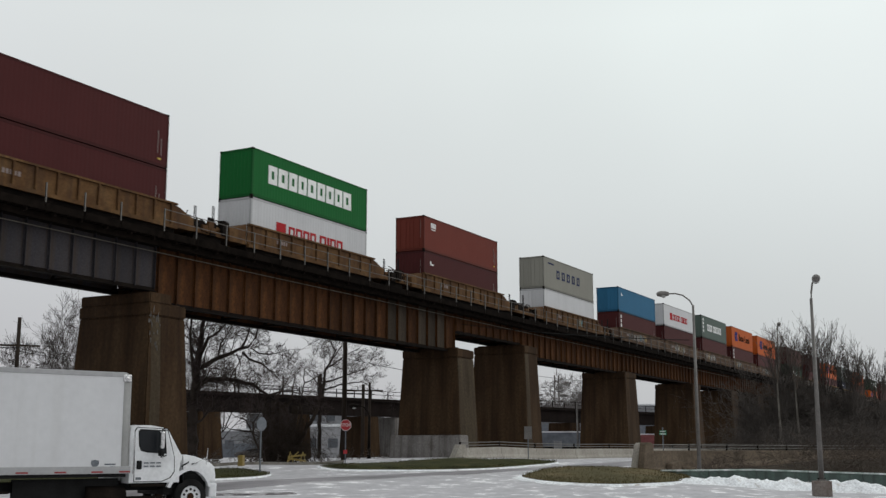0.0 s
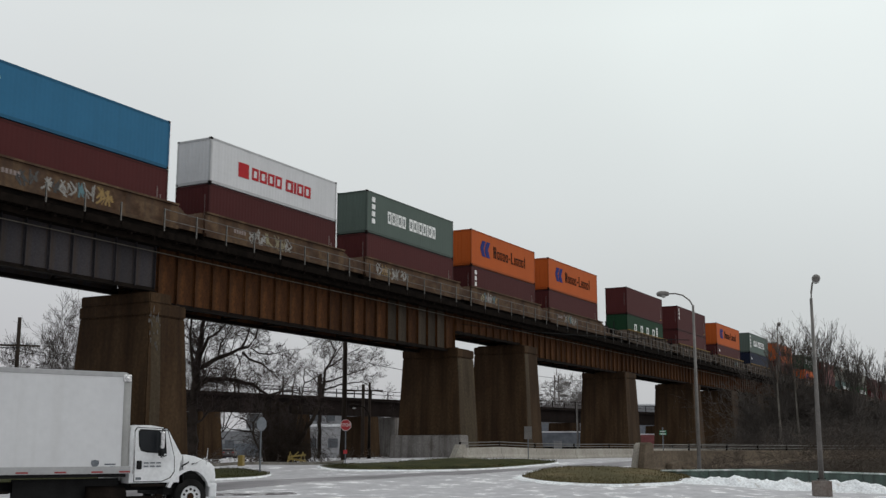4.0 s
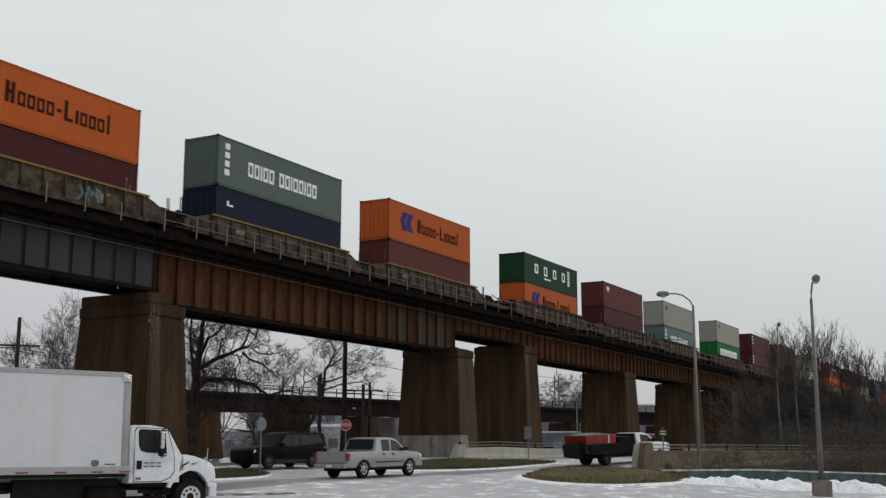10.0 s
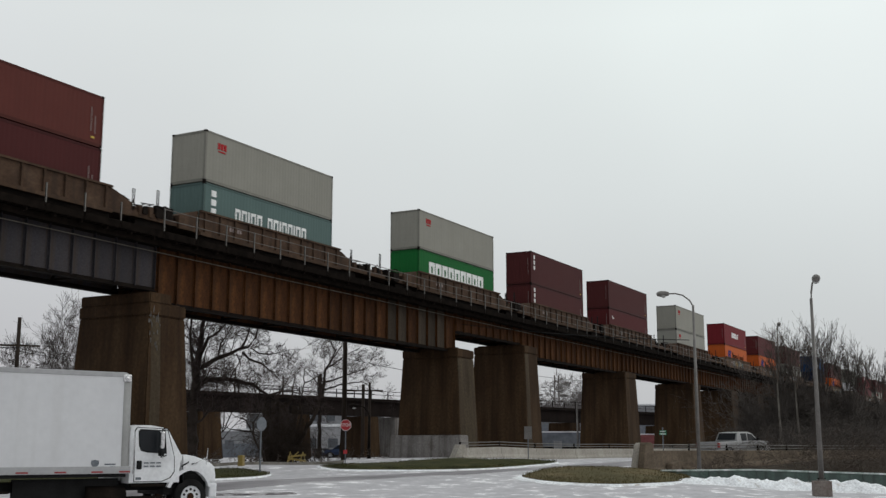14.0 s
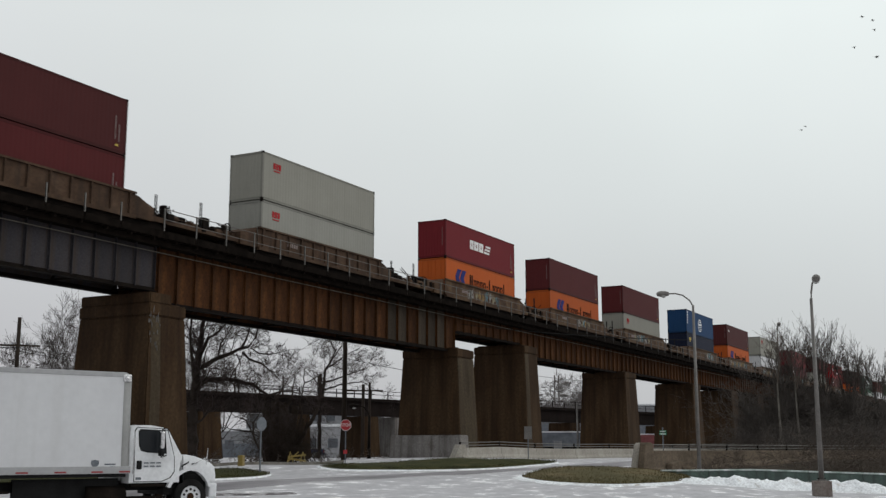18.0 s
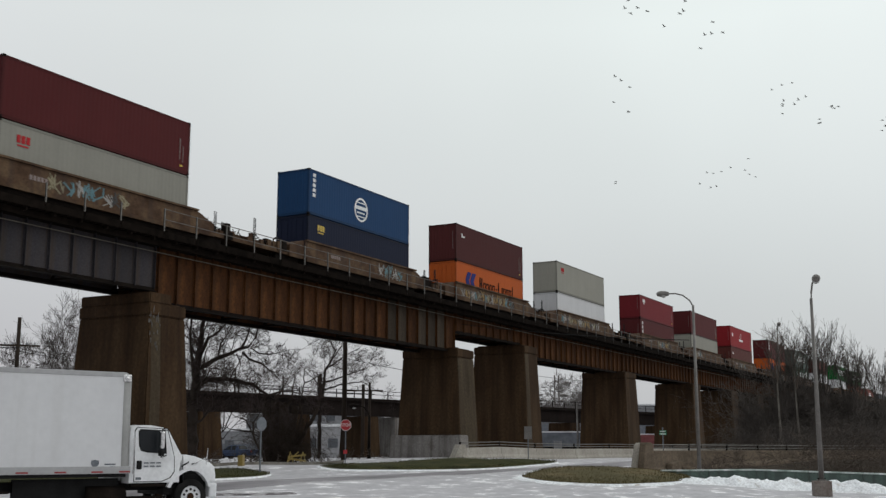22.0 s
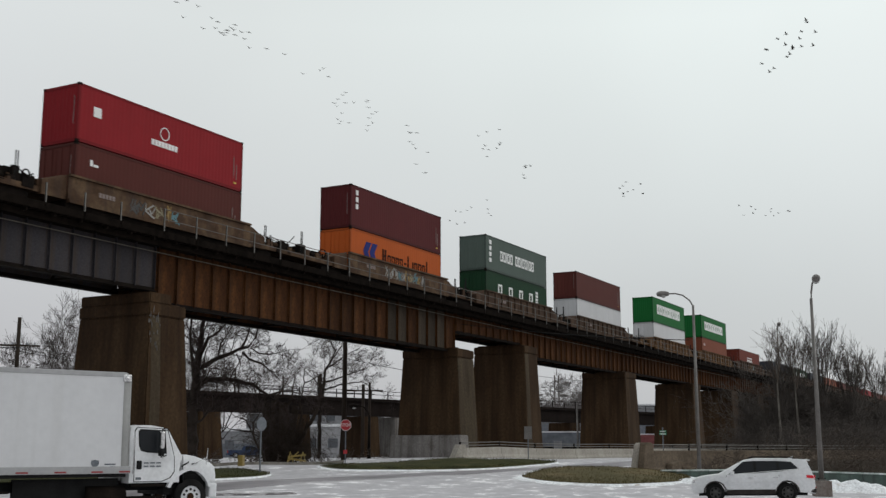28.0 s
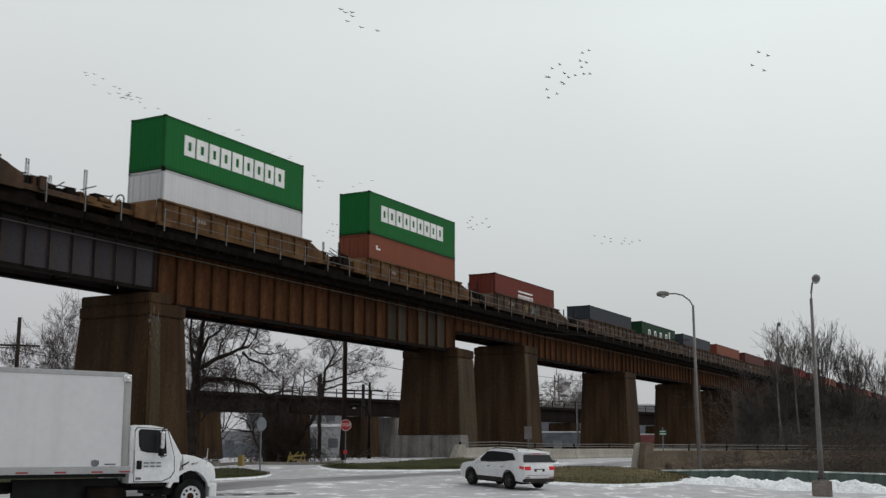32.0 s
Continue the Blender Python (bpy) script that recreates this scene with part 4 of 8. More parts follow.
            part("brake_gear", boxes(((y0 + y1) / 2 - 0.2, (y0 + y1) / 2 + 0.25, -0.95, -0.45, 13.6, 13.98), ((y0 + y1) / 2 - 0.5, (y0 + y1) / 2 - 0.25, 0.2, 0.7, 13.6, 13.9), bev=0.03), M_DARKSTEEL, car)
    half = (left + right) / 2
    for end, edge, sg, gap in ((a, -left, -1, left), (b, CL + right, 1, right)):
        if gap > 4.2:
            bogie(car, end + sg * 1.35)
            part("coupler", boxes(tuple(sorted((end + sg * 2.4, edge))) + (-0.14, 0.14, 13.2, 13.45), bev=0.02), M_DARKSTEEL, car)
        elif sg > 0:
            bogie(car, edge)
    rnd = random.Random(i * 7 + 3)
    if style == 2 or rnd.random() < 0.25:
        full = 520 < s < 560
        n = 17 if full else rnd.randint(5, 10) if style == 2 else rnd.randint(3, 5)
        x = 0.3 if full else rnd.uniform(0.6, 11.4 - n * 0.62)
        for k in range(n):
            w = rnd.uniform(0.45, 0.7)
            z0 = 13.45 + rnd.uniform(-0.03, 0.1)
            h = rnd.uniform(0.6, 0.85)
            bm = bmesh.new()
            for q in range(3):
                pts = [(x + w * rnd.uniform(-0.1, 1.1), z0 + h * v) for v in ((0.0, 0.45, 1.0) if q < 2 else (0.85, 0.3, 0.7, 0.1))]
                for (xa, za), (xb, zb) in zip(pts, pts[1:]):
                    d = Vector((xb - xa, zb - za))
                    m = Vector((-d.y, d.x)).normalized() * rnd.uniform(0.025, 0.055)
                    prism(bm, [(xa - m.x, za - m.y), (xa + m.x, za + m.y), (xb + m.x * 0.8, zb + m.y * 0.8), (xb - m.x * 0.8, zb - m.y * 0.8)], -1.472 - 0.002 * q - 0.001 * (k % 2), -1.455)
            part("graffiti_figure", bm, M_GRAF[rnd.choice((0, 0, 0, 1, 1, 2, 2, 3, 4))], car, "faded sprayed graffiti")
            x += w * rnd.uniform(0.9, 1.15)
    x = 1.4 + rnd.random()
    for k in range(5):
        part("marking", boxes((x + k * 0.22, x + k * 0.22 + 0.15, -1.474, -1.462, 13.8, 14.02)), M_INK["grey"], car)
    MOVERS.append(car)


def make_train():
    for i, (s, up, lo) in enumerate(STACKS):
        s -= 0.1
        left = (s + 0.1 - STACKS[i - 1][0] - CL) / 2 if i else 3.5
        right = (STACKS[i + 1][0] - s - 0.1 - CL) / 2 if i + 1 < len(STACKS) else 3.5
        style = 0 if s < 112 or 695 < s < 735 else 3 if 195 < s < 292 else 1 if 292 < s < 440 or 640 < s else 2
        well_car(i, s, left, right, style)
        container(s, FLOOR, lo[1], lo[0], lo[2], "in a well car")
        if up:
            container(s, FLOOR + lo[1] + 0.06, up[1], up[0], up[2], "stacked on top")


make_train()
# ---- roads, islands, kerbs ----
def strip(name, centre, half, mat, label, category, lift, step=1.5, kind="structure"):
    """A ribbon of ground along a centre line, draped on the ground."""
    pts = [Vector((*p, 0)) for p in centre]
    line = []
    for a, b in zip(pts, pts[1:]):
        n = max(1, int((b - a).length / step))
        line += [a.lerp(b, k / n) for k in range(n)]
    line.append(pts[-1])
    verts, faces = [], []
    across = (-1.06, -1.0, -0.5, 0.0, 0.5, 1.0, 1.06)
    for k, p in enumerate(line):
        d = (line[min(k + 3, len(line) - 1)] - line[max(k - 3, 0)]).normalized()
        nrm = Vector((-d.y, d.x, 0))
        for f in across:
            q = p + nrm * half * f
            verts.append((q.x, q.y, ground(q.x, q.y) + (lift if abs(f) <= 1 else -0.08)))
    m = len(across)
    for k in range(len(line) - 1):
        for j in range(m - 1):
            faces.append((k * m + j, (k + 1) * m + j, (k + 1) * m + j + 1, k * m + j + 1))
    me = bpy.data.meshes.new(name)
    me.from_pydata(verts, [], [f[::-1] for f in faces])
    me.materials.append(mat)
    return tagged(new(name, me), label, category, kind=kind)


LANE = ((-120, 33), (10, 32), (30, 31.2), (43, 30.7), (55, 30), (66, 28.4), (72, 26.7), (78.5, 24.4), (88, 20.6), (106, 15), (140, 4), (300, -50))
strip("road", LANE, 1.45, M_ROAD, "wet grey asphalt lane with slush", "road", 0.03)

strip("wet_patch", ((34.4, 28.7), (35.3, 27.3), (36.6, 26.4)), 0.35, M_WETPATCH, "dark wet streak where the snow has worn through", "road", 0.035, 0.6)


def smooth_loop(pts, n=6):
    out = []
    m = len(pts)
    for i in range(m):
        p0, p1, p2, p3 = (Vector(pts[(i + k) % m]) for k in (-1, 0, 1, 2))
        for k in range(n):
            t = k / n
            out.append(0.5 * ((2 * p1) + (p2 - p0) * t + (2 * p0 - 5 * p1 + 4 * p2 - p3) * t * t + (3 * p1 - p0 - 3 * p2 + p3) * t ** 3))
    return out


def island(name, pts, mat, label, mound, seed, snow):
    """A kerbed turf island: kerb ring, snow fringe and mounded turf with blades."""
    loop = smooth_loop([(x, y) for x, y in pts])
    c = sum(loop, Vector((0, 0))) / len(loop)
    isl = thing(name, (c.x, c.y, 0), label=label, category="grass island", kind="structure")
    rnd = random.Random(seed)
    n = len(loop)
    bm = bmesh.new()
    rings = []
    for f, up in ((0.985, -0.15), (0.985, 0.09), (0.9, 0.1 + mound * 0.25), (0.75, 0.1 + mound * 0.6), (0.5, 0.1 + mound * 0.9), (0.25, 0.1 + mound), (0.05, 0.1 + mound)):
        ring = []
        for p in loop:
            q = c + (p - c) * f
            ring.append(bm.verts.new((q.x - c.x, q.y - c.y, ground(q.x, q.y) + up + (0.05 * noise.noise((q.x * 0.7, q.y * 0.7, seed)) if f < 0.95 else 0))))
        rings.append(ring)
    for a, b in zip(rings, rings[1:]):
        for i in range(n):
            bm.faces.new((a[i], a[(i + 1) % n], b[(i + 1) % n], b[i]))
    bm.faces.new(rings[-1])
    part("turf", bm, mat, isl, smooth=True)
    for i in range(0, n, 3):
        bm = bmesh.new()
        idx = [(i + k) % n for k in range(4)]
        sec = []
        for k in idx:
            p = loop[k]
            d = (p - c).normalized()
            z = ground(p.x, p.y)
            o, q = p - c, p - c - d * 0.16
            sec.append([bm.verts.new(v) for v in ((o.x, o.y, z - 0.2), (o.x, o.y, z + 0.09), (q.x, q.y, z + 0.1), (q.x, q.y, z - 0.2))])
        for a, b in zip(sec, sec[1:]):
            for k in range(4):
                bm.faces.new((a[k], b[k], b[(k + 1) % 4], a[(k + 1) % 4]))
        bm.faces.new(sec[0])
        bm.faces.new(sec[-1][::-1])
        bmesh.ops.recalc_face_normals(bm, faces=bm.faces[:])
        part("kerbstone", bm, M_KERB, isl)
    # snow lying along the kerb
    bm = bmesh.new()
    prev = first = None
    for i, p in enumerate(loop):
        d = (p - c).normalized()
        w = max(0.03, snow * (1 + 1.5 * noise.noise((p.x * 0.8, p.y * 0.8, seed))))
        quad = []
        for off, up in ((0.02, 0.02), (0.02, 0.085), (0.02 + w, 0.06), (0.06 + 2 * w, -0.05)):
            q = p + d * off
            quad.append(bm.verts.new((q.x - c.x, q.y - c.y, ground(q.x, q.y) + up)))
        if prev:
            for k in range(3):
                bm.faces.new((prev[k], prev[k + 1], quad[k + 1], quad[k]))
        else:
            first = quad
        prev = quad
    for k in range(3):
        bm.faces.new((prev[k], prev[k + 1], first[k + 1], first[k]))
    bmesh.ops.recalc_face_normals(bm, faces=bm.faces[:])
    part("snow_fringe", bm, M_SNOW, isl, "thin strip of old snow along the kerb", smooth=True)
    # grass blades
    verts, faces = [], []
    xs, ys = [p.x for p in loop], [p.y for p in loop]
    for _ in range(9000):
        q = Vector((rnd.uniform(min(xs), max(xs)), rnd.uniform(min(ys), max(ys))))
        inside = False
        for a, b in zip(loop, loop[1:] + loop[:1]):
            if (a.y > q.y) != (b.y > q.y) and q.x < a.x + (q.y - a.y) * (b.x - a.x) / (b.y - a.y):
                inside = not inside
        if not inside:
            continue
        up = 0.1 + mound * 0.45
        z = ground(q.x, q.y) + up - 0.04
        an, h, w = rnd.uniform(0, 6.28), rnd.uniform(0.05, 0.12) + (rnd.uniform(0, 0.06) if mat is M_GRASSBRN else 0), rnd.uniform(0.012, 0.025)
        dx, dy = math.cos(an) * w, math.sin(an) * w
        lx, ly = rnd.uniform(-0.05, 0.05), rnd.uniform(-0.05, 0.05)
        k = len(verts)
        verts += [(q.x - c.x - dx, q.y - c.y - dy, z), (q.x - c.x + dx, q.y - c.y + dy, z), (q.x - c.x + lx, q.y - c.y + ly, z + h)]
        faces.append((k, k + 1, k + 2))
    me = bpy.data.meshes.new("grass_blades")
    me.from_pydata(verts, [], faces)
    me.materials.append(mat)
    tagged(part("grass_blades", me, mat, isl), kind="stuff")


island("grass_island", [(53.4, 35.9), (56.6, 34.0), (61.6, 31.7), (67, 30.7), (71, 30.1), (72.8, 31.0), (70, 34.0), (68.5, 37.0), (64, 39.0), (57, 39.0)], M_GRASS, "mown winter turf island with kerb, green and damp", 0.22, 4, 0.12)
island("grass_island", [(53.5, 24.4), (51.6, 22.8), (51.0, 21.0), (51.4, 19.0), (52.8, 17.7), (55, 16.8), (59, 17.2), (64, 19.6), (67.2, 22.6), (66.4, 24.8), (62, 25.6), (57.5, 25.3)], M_GRASSBRN, "browned winter turf island ringed with snow", 0.06, 9, 0.26)
island("grass_island", [(47.5, 39.0), (48.2, 37.4), (46.9, 35.4), (42.5, 34.1), (36, 34.8), (28, 36), (28, 41), (38, 40.6)], M_GRASS, "short dull turf strip beside the street", 0.06, 12, 0.03)


def far_kerb():
    k = thing("kerb", (0, 0, 0), label="long pale concrete kerb on the far side of the street", category="kerb", kind="structure")
    pts = [(20, 44.5), (36, 43.5), (48, 42.2), (58, 42.6), (66, 43.5)]
    for a, b in zip(pts, pts[1:]):
        a, b = Vector(a), Vector(b)
        n = int((b - a).length / 2.5)
        for i in range(n):
            p, q = a.lerp(b, i / n), a.lerp(b, (i + 0.985) / n)
            d = (q - p).normalized()
            nv = Vector((-d.y, d.x)) * 0.16
            bm = bmesh.new()
            vs = []
            for u, nn in ((p, 0), (q, 0), (q, 1), (p, 1)):
                w = u + nv * nn
                vs.append((w.x, w.y, ground(w.x, w.y)))
            lo = [bm.verts.new((x, y, z - 0.2)) for x, y, z in vs]
            hi = [bm.verts.new((x, y, z + 0.17)) for x, y, z in vs]
            bm.faces.new(hi)
            for j in range(4):
                bm.faces.new((lo[j], lo[(j + 1) % 4], hi[(j + 1) % 4], hi[j]))
            part("kerbstone", bm, M_KERB, k)


far_kerb()


# ---- concrete barrier with rail on the far side of the road ----
def wall_run(name, pts, h0, top_z, thick, mat, label, seg, rail, kind=""):
    """A concrete wall in cast segments along pts; top at top_z or h0 over the ground; two-bar steel rail on top."""
    w = thing(name, (pts[0][0], pts[0][1], 0), label=label, category="concrete wall", kind=kind)
    o = Vector((pts[0][0], pts[0][1], 0))
    tops = []
    for a, b in zip(pts, pts[1:]):
        a, b = Vector(a), Vector(b)
        n = max(1, round((b - a).length / seg))
        for i in range(n):
            p, q = a.lerp(b, (i + 0.004) / n), a.lerp(b, (i + 0.996) / n)
            d = (q - p).normalized()
            nv = Vector((-d.y, d.x))
            bm = bmesh.new()
            cols = []
            for u in (p, q):
                g = ground(u.x, u.y)
                t = top_z if top_z else g + h0
                cols.append([bm.verts.new(Vector((*(u + nv * off), z)) - o) for off, z in ((-thick * 0.8, g - 0.8), (-thick * 0.8, g + 0.12), (-thick * 0.5, g + 0.3), (-thick * 0.4, t - 0.04), (-thick * 0.34, t), (thick * 0.34, t), (thick * 0.4, t - 0.04), (thick * 0.5, g - 0.8))])
                tops.append((u, t))
            m = len(cols[0])
            for k in range(m):
                bm.faces.new((cols[0][k], cols[1][k], cols[1][(k + 1) % m], cols[0][(k + 1) % m]))
            bm.faces.new(cols[0][::-1])
            bm.faces.new(cols[1])
            bmesh.ops.recalc_face_normals(bm, faces=bm.faces[:])
            part("wall_segment", bm, mat, w)
    if rail:
        r = [Vector((*u, t)) - o for u, t in tops]
        for up in rail:
            part("rail_bar", pipe([p + Vector((0, 0, up)) for p in r[::2] + r[-1:]], 0.035), M_GALV, w, "grey steel rail bar")
        for p in r[::2]:
            part("rail_post", boxes((p.x - 0.05, p.x + 0.05, p.y - 0.05, p.y + 0.05, p.z - 0.02, p.z + max(rail) + 0.05)), M_DARKSTEEL, w)
    return w


bar = wall_run("road_barrier", [(69.6, 36.4), (80, 35.4), (98, 33.0), (125, 27), (160, 16)], 0.78, 0, 0.4, M_CONC, "pale concrete road barrier with a dark steel rail", 6.0, (0.16, 0.36))
bm = prism(bmesh.new(), [(-1.5, -0.5), (-0.35, 1.02), (0.35, 1.02), (0.35, -0.5)], -0.22, 0.22, bev=0.03)
part("end_block", bm, M_CONC, bar, at=pose(0.1, 0.02, ground(69.6, 36.4), 0, 0, -6))
par = wall_run("bridge_parapet", [(66.2, 21.9), (75, 19.4), (86.5, 16.0), (110, 8.6), (150, -4)], 0, 1.74, 0.5, M_CONCDARK, "weathered mossy concrete parapet with a pipe rail", 4.5, (0.14, 0.34))
bm = prism(bmesh.new(), [(-1.15, -1.2), (-0.5, 1.5), (-0.35, 1.62), (0.1, 1.62), (0.25, 1.5), (0.75, -1.2)], -0.35, 0.35, bev=0.04)
part("end_post", bm, M_CONCDARK, par, "tapering concrete end post", at=pose(-0.25, 0.0, 0.6, 0, 0, -16))
bm = prism(bmesh.new(), [(-1.5, -1.2), (-0.72, 1.45), (-0.5, 1.6), (-0.48, 1.5), (-1.13, -1.2)], 0.08, 0.36, bev=0.02)
part("end_face", bm, M_CONC, par, "pale bare end face", at=pose(-0.26, 0.0, 0.6, 0, 0, -16))
bm = prism(bmesh.new(), [(-0.7, -1.0), (-0.35, 0.55), (0.2, 0.7), (0.8, -1.0)], -0.3, 0.3, bev=0.06)
part("rubble_block", bm, M_CONCDARK, par, at=pose(1.6, -1.1, 0.4, 0, 0, -30))
part("rubble_block", boxes((-0.5, 0.4, -0.3, 0.3, -1, 0.45), bev=0.08), M_CONCDARK, par, at=pose(2.9, -1.5, 0.3, 0, 4, 20))

# dark litter on the bank behind the parapet
strip("ground_litter", ((69.5, 17.9), (76, 15.9), (86.5, 12.8), (110, 5.4), (150, -7)), 2.4, M_SOIL, "dark leaf litter along the parapet", "ground", 0.05)
strip("ground_litter", ((74, 11.4), (80, 9.6), (96, 4.6), (120, -3), (150, -13)), 2.6, M_SOIL, "dark leaf litter on the basin bank", "ground", 0.04)

# ---- low green basin wall and ploughed snow bank ----
M_COPING = surf("frosted_green_coping", [(0.3, (0.2, 0.27, 0.23)), (0.55, (0.4, 0.46, 0.43)), (0.7, (0.68, 0.7, 0.7))], 1.5, 10, 0.7, 0, 0.2)
bw = thing("basin_wall", (61.5, 18.0, 0), label="low pale-green painted basin wall edged with snow", category="low wall", kind="")
for a, b, za, zb in (((0.0, 1.6), (2.9, -2.9), 0.6, 0.64), ((2.9, -2.9), (5.6, -11.0), 0.64, 0.38), ((5.6, -11.0), (6.6, -19.0), 0.38, 0.2)):
    p, q = Vector(a), Vector(b)
    n = max(1, round((q - p).length / 2.6))
    for i in range(n):
        u, v = p.lerp(q, i / n), p.lerp(q, (i + 0.99) / n)
        z, dz = za + (zb - za) * i / n, (zb - za) / n
        ln = (v - u).length
        an = math.degrees(math.atan2(v.y - u.y, v.x - u.x))
        tilt = -math.degrees(math.atan2(dz, ln))
        part("panel", boxes((0, ln, -0.1, 0.1, -0.8, 0), bev=0.015), M_GREENWALL, bw, at=pose(u.x, u.y, z, 0, tilt, an))
        part("footing", boxes((0, ln, 0.0, 0.2, -1.4, -0.9)), M_CONCDARK, bw, at=pose(u.x, u.y, z, 0, tilt, an))
        part("coping", boxes((0, ln, -0.17, 0.17, 0.004, 0.09), bev=0.02), M_COPING, bw, at=pose(u.x, u.y, z, 0, tilt, an))


def snow_bank(pts, seed, width, height, label):
    verts, faces = [], []
    line = []
    for a, b in zip(pts, pts[1:]):
        a, b = Vector(a), Vector(b)
        n = int((b - a).length / 0.22)
        line += [a.lerp(b, k / n) for k in range(n)]
    m = 15
    for i, p in enumerate(line):
        d = (line[min(i + 2, len(line) - 1)] - line[max(i - 2, 0)]).normalized()
        nv = Vector((-d.y, d.x))
        end = min(1.0, i / 6, (len(line) - 1 - i) / 6)
        for j in range(m):
            f = -1 + 2 * j / (m - 1)
            q = p + nv * f * width * (0.85 + 0.4 * noise.noise((i * 0.07, 3.1, seed)))
            prof = max(0.0, 1 - abs(f) ** 1.8)
            lump = 0.72 + 0.5 * noise.noise((q.x * 0.55, q.y * 0.55, seed)) + 0.3 * noise.noise((q.x * 1.9, q.y * 1.9, seed + 5)) + 0.26 * noise.noise((q.x * 4.5, q.y * 4.5, seed + 2)) + 0.14 * noise.noise((q.x * 9, q.y * 9, seed + 7))
            verts.append((q.x, q.y, ground(q.x, q.y) - 0.03 + max(0.0, prof * lump) * height * end))
    for i in range(len(line) - 1):
        for j in range(m - 1):
            faces.append((i * m + j, i * m + j + 1, (i + 1) * m + j + 1, (i + 1) * m + j))
    me = bpy.data.meshes.new("snow_bank")
    me.from_pydata(verts, [], faces)
    me.materials.append(M_SNOW)
    for p in me.polygons:
        p.use_smooth = True
    tagged(new("snow_bank", me), label, "snow bank")


snow_bank([(55.6, 17.0), (57.0, 15.6), (58.6, 13.9), (59.6, 11.9), (60.3, 9.4), (60.8, 6.0), (61.2, 0.0)], 3, 1.3, 0.6, "lumpy ploughed snow bank with grey crust")


# ---- street lamps ----
M_GLASSLENS = glassy("cloudy_lamp_lens", (0.45, 0.45, 0.44), 0.3)
def lamp_post(name, x, y, height, arm, az, label, base, mat=None):
    mat = mat or M_LAMPPOST
    z = ground(x, y)
    t = thing(name, (x, y, z), az, label, "street lamp")
    zb = 0.0
    if base:
        part("footing", boxes((-0.4, 0.4, -0.4, 0.4, -0.4, 0.72), bev=0.05), M_FOOT, t, "square stained concrete footing")
        zb = 0.72
    part("base_plate", boxes((-0.2, 0.2, -0.2, 0.2, zb, zb + 0.06), bev=0.01), mat, t)
    for a in (45, 135, 225, 315):
        part("bolt", tube(bmesh.new(), (0.2 * math.cos(radians(a)), 0.2 * math.sin(radians(a)), zb), (0.2 * math.cos(radians(a)), 0.2 * math.sin(radians(a)), zb + 0.12), 0.025, n=6), M_DARKSTEEL, t)
    part("mast", tube(bmesh.new(), (0, 0, zb + 0.03), (0, 0, height), 0.125, 0.07, n=14), mat, t, smooth=True)
    pts = [Vector((0, 0, height - 0.1)), Vector((arm * 0.12, 0, height + 0.28)), Vector((arm * 0.4, 0, height + 0.62)), Vector((arm * 0.7, 0, height + 0.74)), Vector((arm, 0, height + 0.74))]
    part("arm", pipe(pts, 0.045, 8), mat, t, "curved lamp arm")
    head = bmesh.new()
    lathe(head, [(0.02, -0.3), (0.12, -0.26), (0.17, -0.05), (0.19, 0.2), (0.13, 0.42), (0.03, 0.48)], 12, "X", (arm + 0.2, 0, height + 0.74))
    h = part("lamp_head", head, mat, t, "grey cobra-head lamp", smooth=True)
    lens = bmesh.new()
    lathe(lens, [(0.02, -0.14), (0.12, -0.10), (0.17, 0.0)], 12, "Z", (arm + 0.25, 0, height + 0.63))
    part("lens", lens, M_GLASSLENS, h)
    return t


lamp_post("street_lamp", 55.5, 9.97, 9.3, 1.25, 200, "grey steel street lamp on a square concrete footing", True)
lamp_post("street_lamp", 67.2, 19.05, 10.25, 1.5, 105, "grey steel street lamp behind the parapet", False)
lamp_post("street_lamp", 111.5, 44.4, 5.4, 1.1, 118, "small grey street lamp beyond the viaduct", False)
lamp_post("street_lamp", 79.0, 49.7, 3.5, 1.0, 128, "small dark street lamp beside the stop sign", False, M_DARKSTEEL)
lamp_post("street_lamp", 112.5, 23.6, 11.8, 1.0, 200, "slim grey street lamp among bare trees", False)


# ---- signs ----
M_OCHRE = paint("faded_yellow_paint", (0.27, 0.19, 0.04), 0.6, amt=0.4)
def octagon(r, y0, y1, bm=None):
    return prism(bm or bmesh.new(), [(r * math.cos(math.pi * (k + 0.5) / 4), r * math.sin(math.pi * (k + 0.5) / 4)) for k in range(8)], y0, y1)


def text_mesh(body, size):
    cu = bpy.data.curves.new("text", "FONT")
    cu.body, cu.size, cu.align_x, cu.align_y, cu.extrude = body, size, "CENTER", "CENTER", 0.004
    ob = bpy.data.objects.new("text", cu)
    me = bpy.data.meshes.new_from_object(ob)
    bpy.data.objects.remove(ob)
    return me


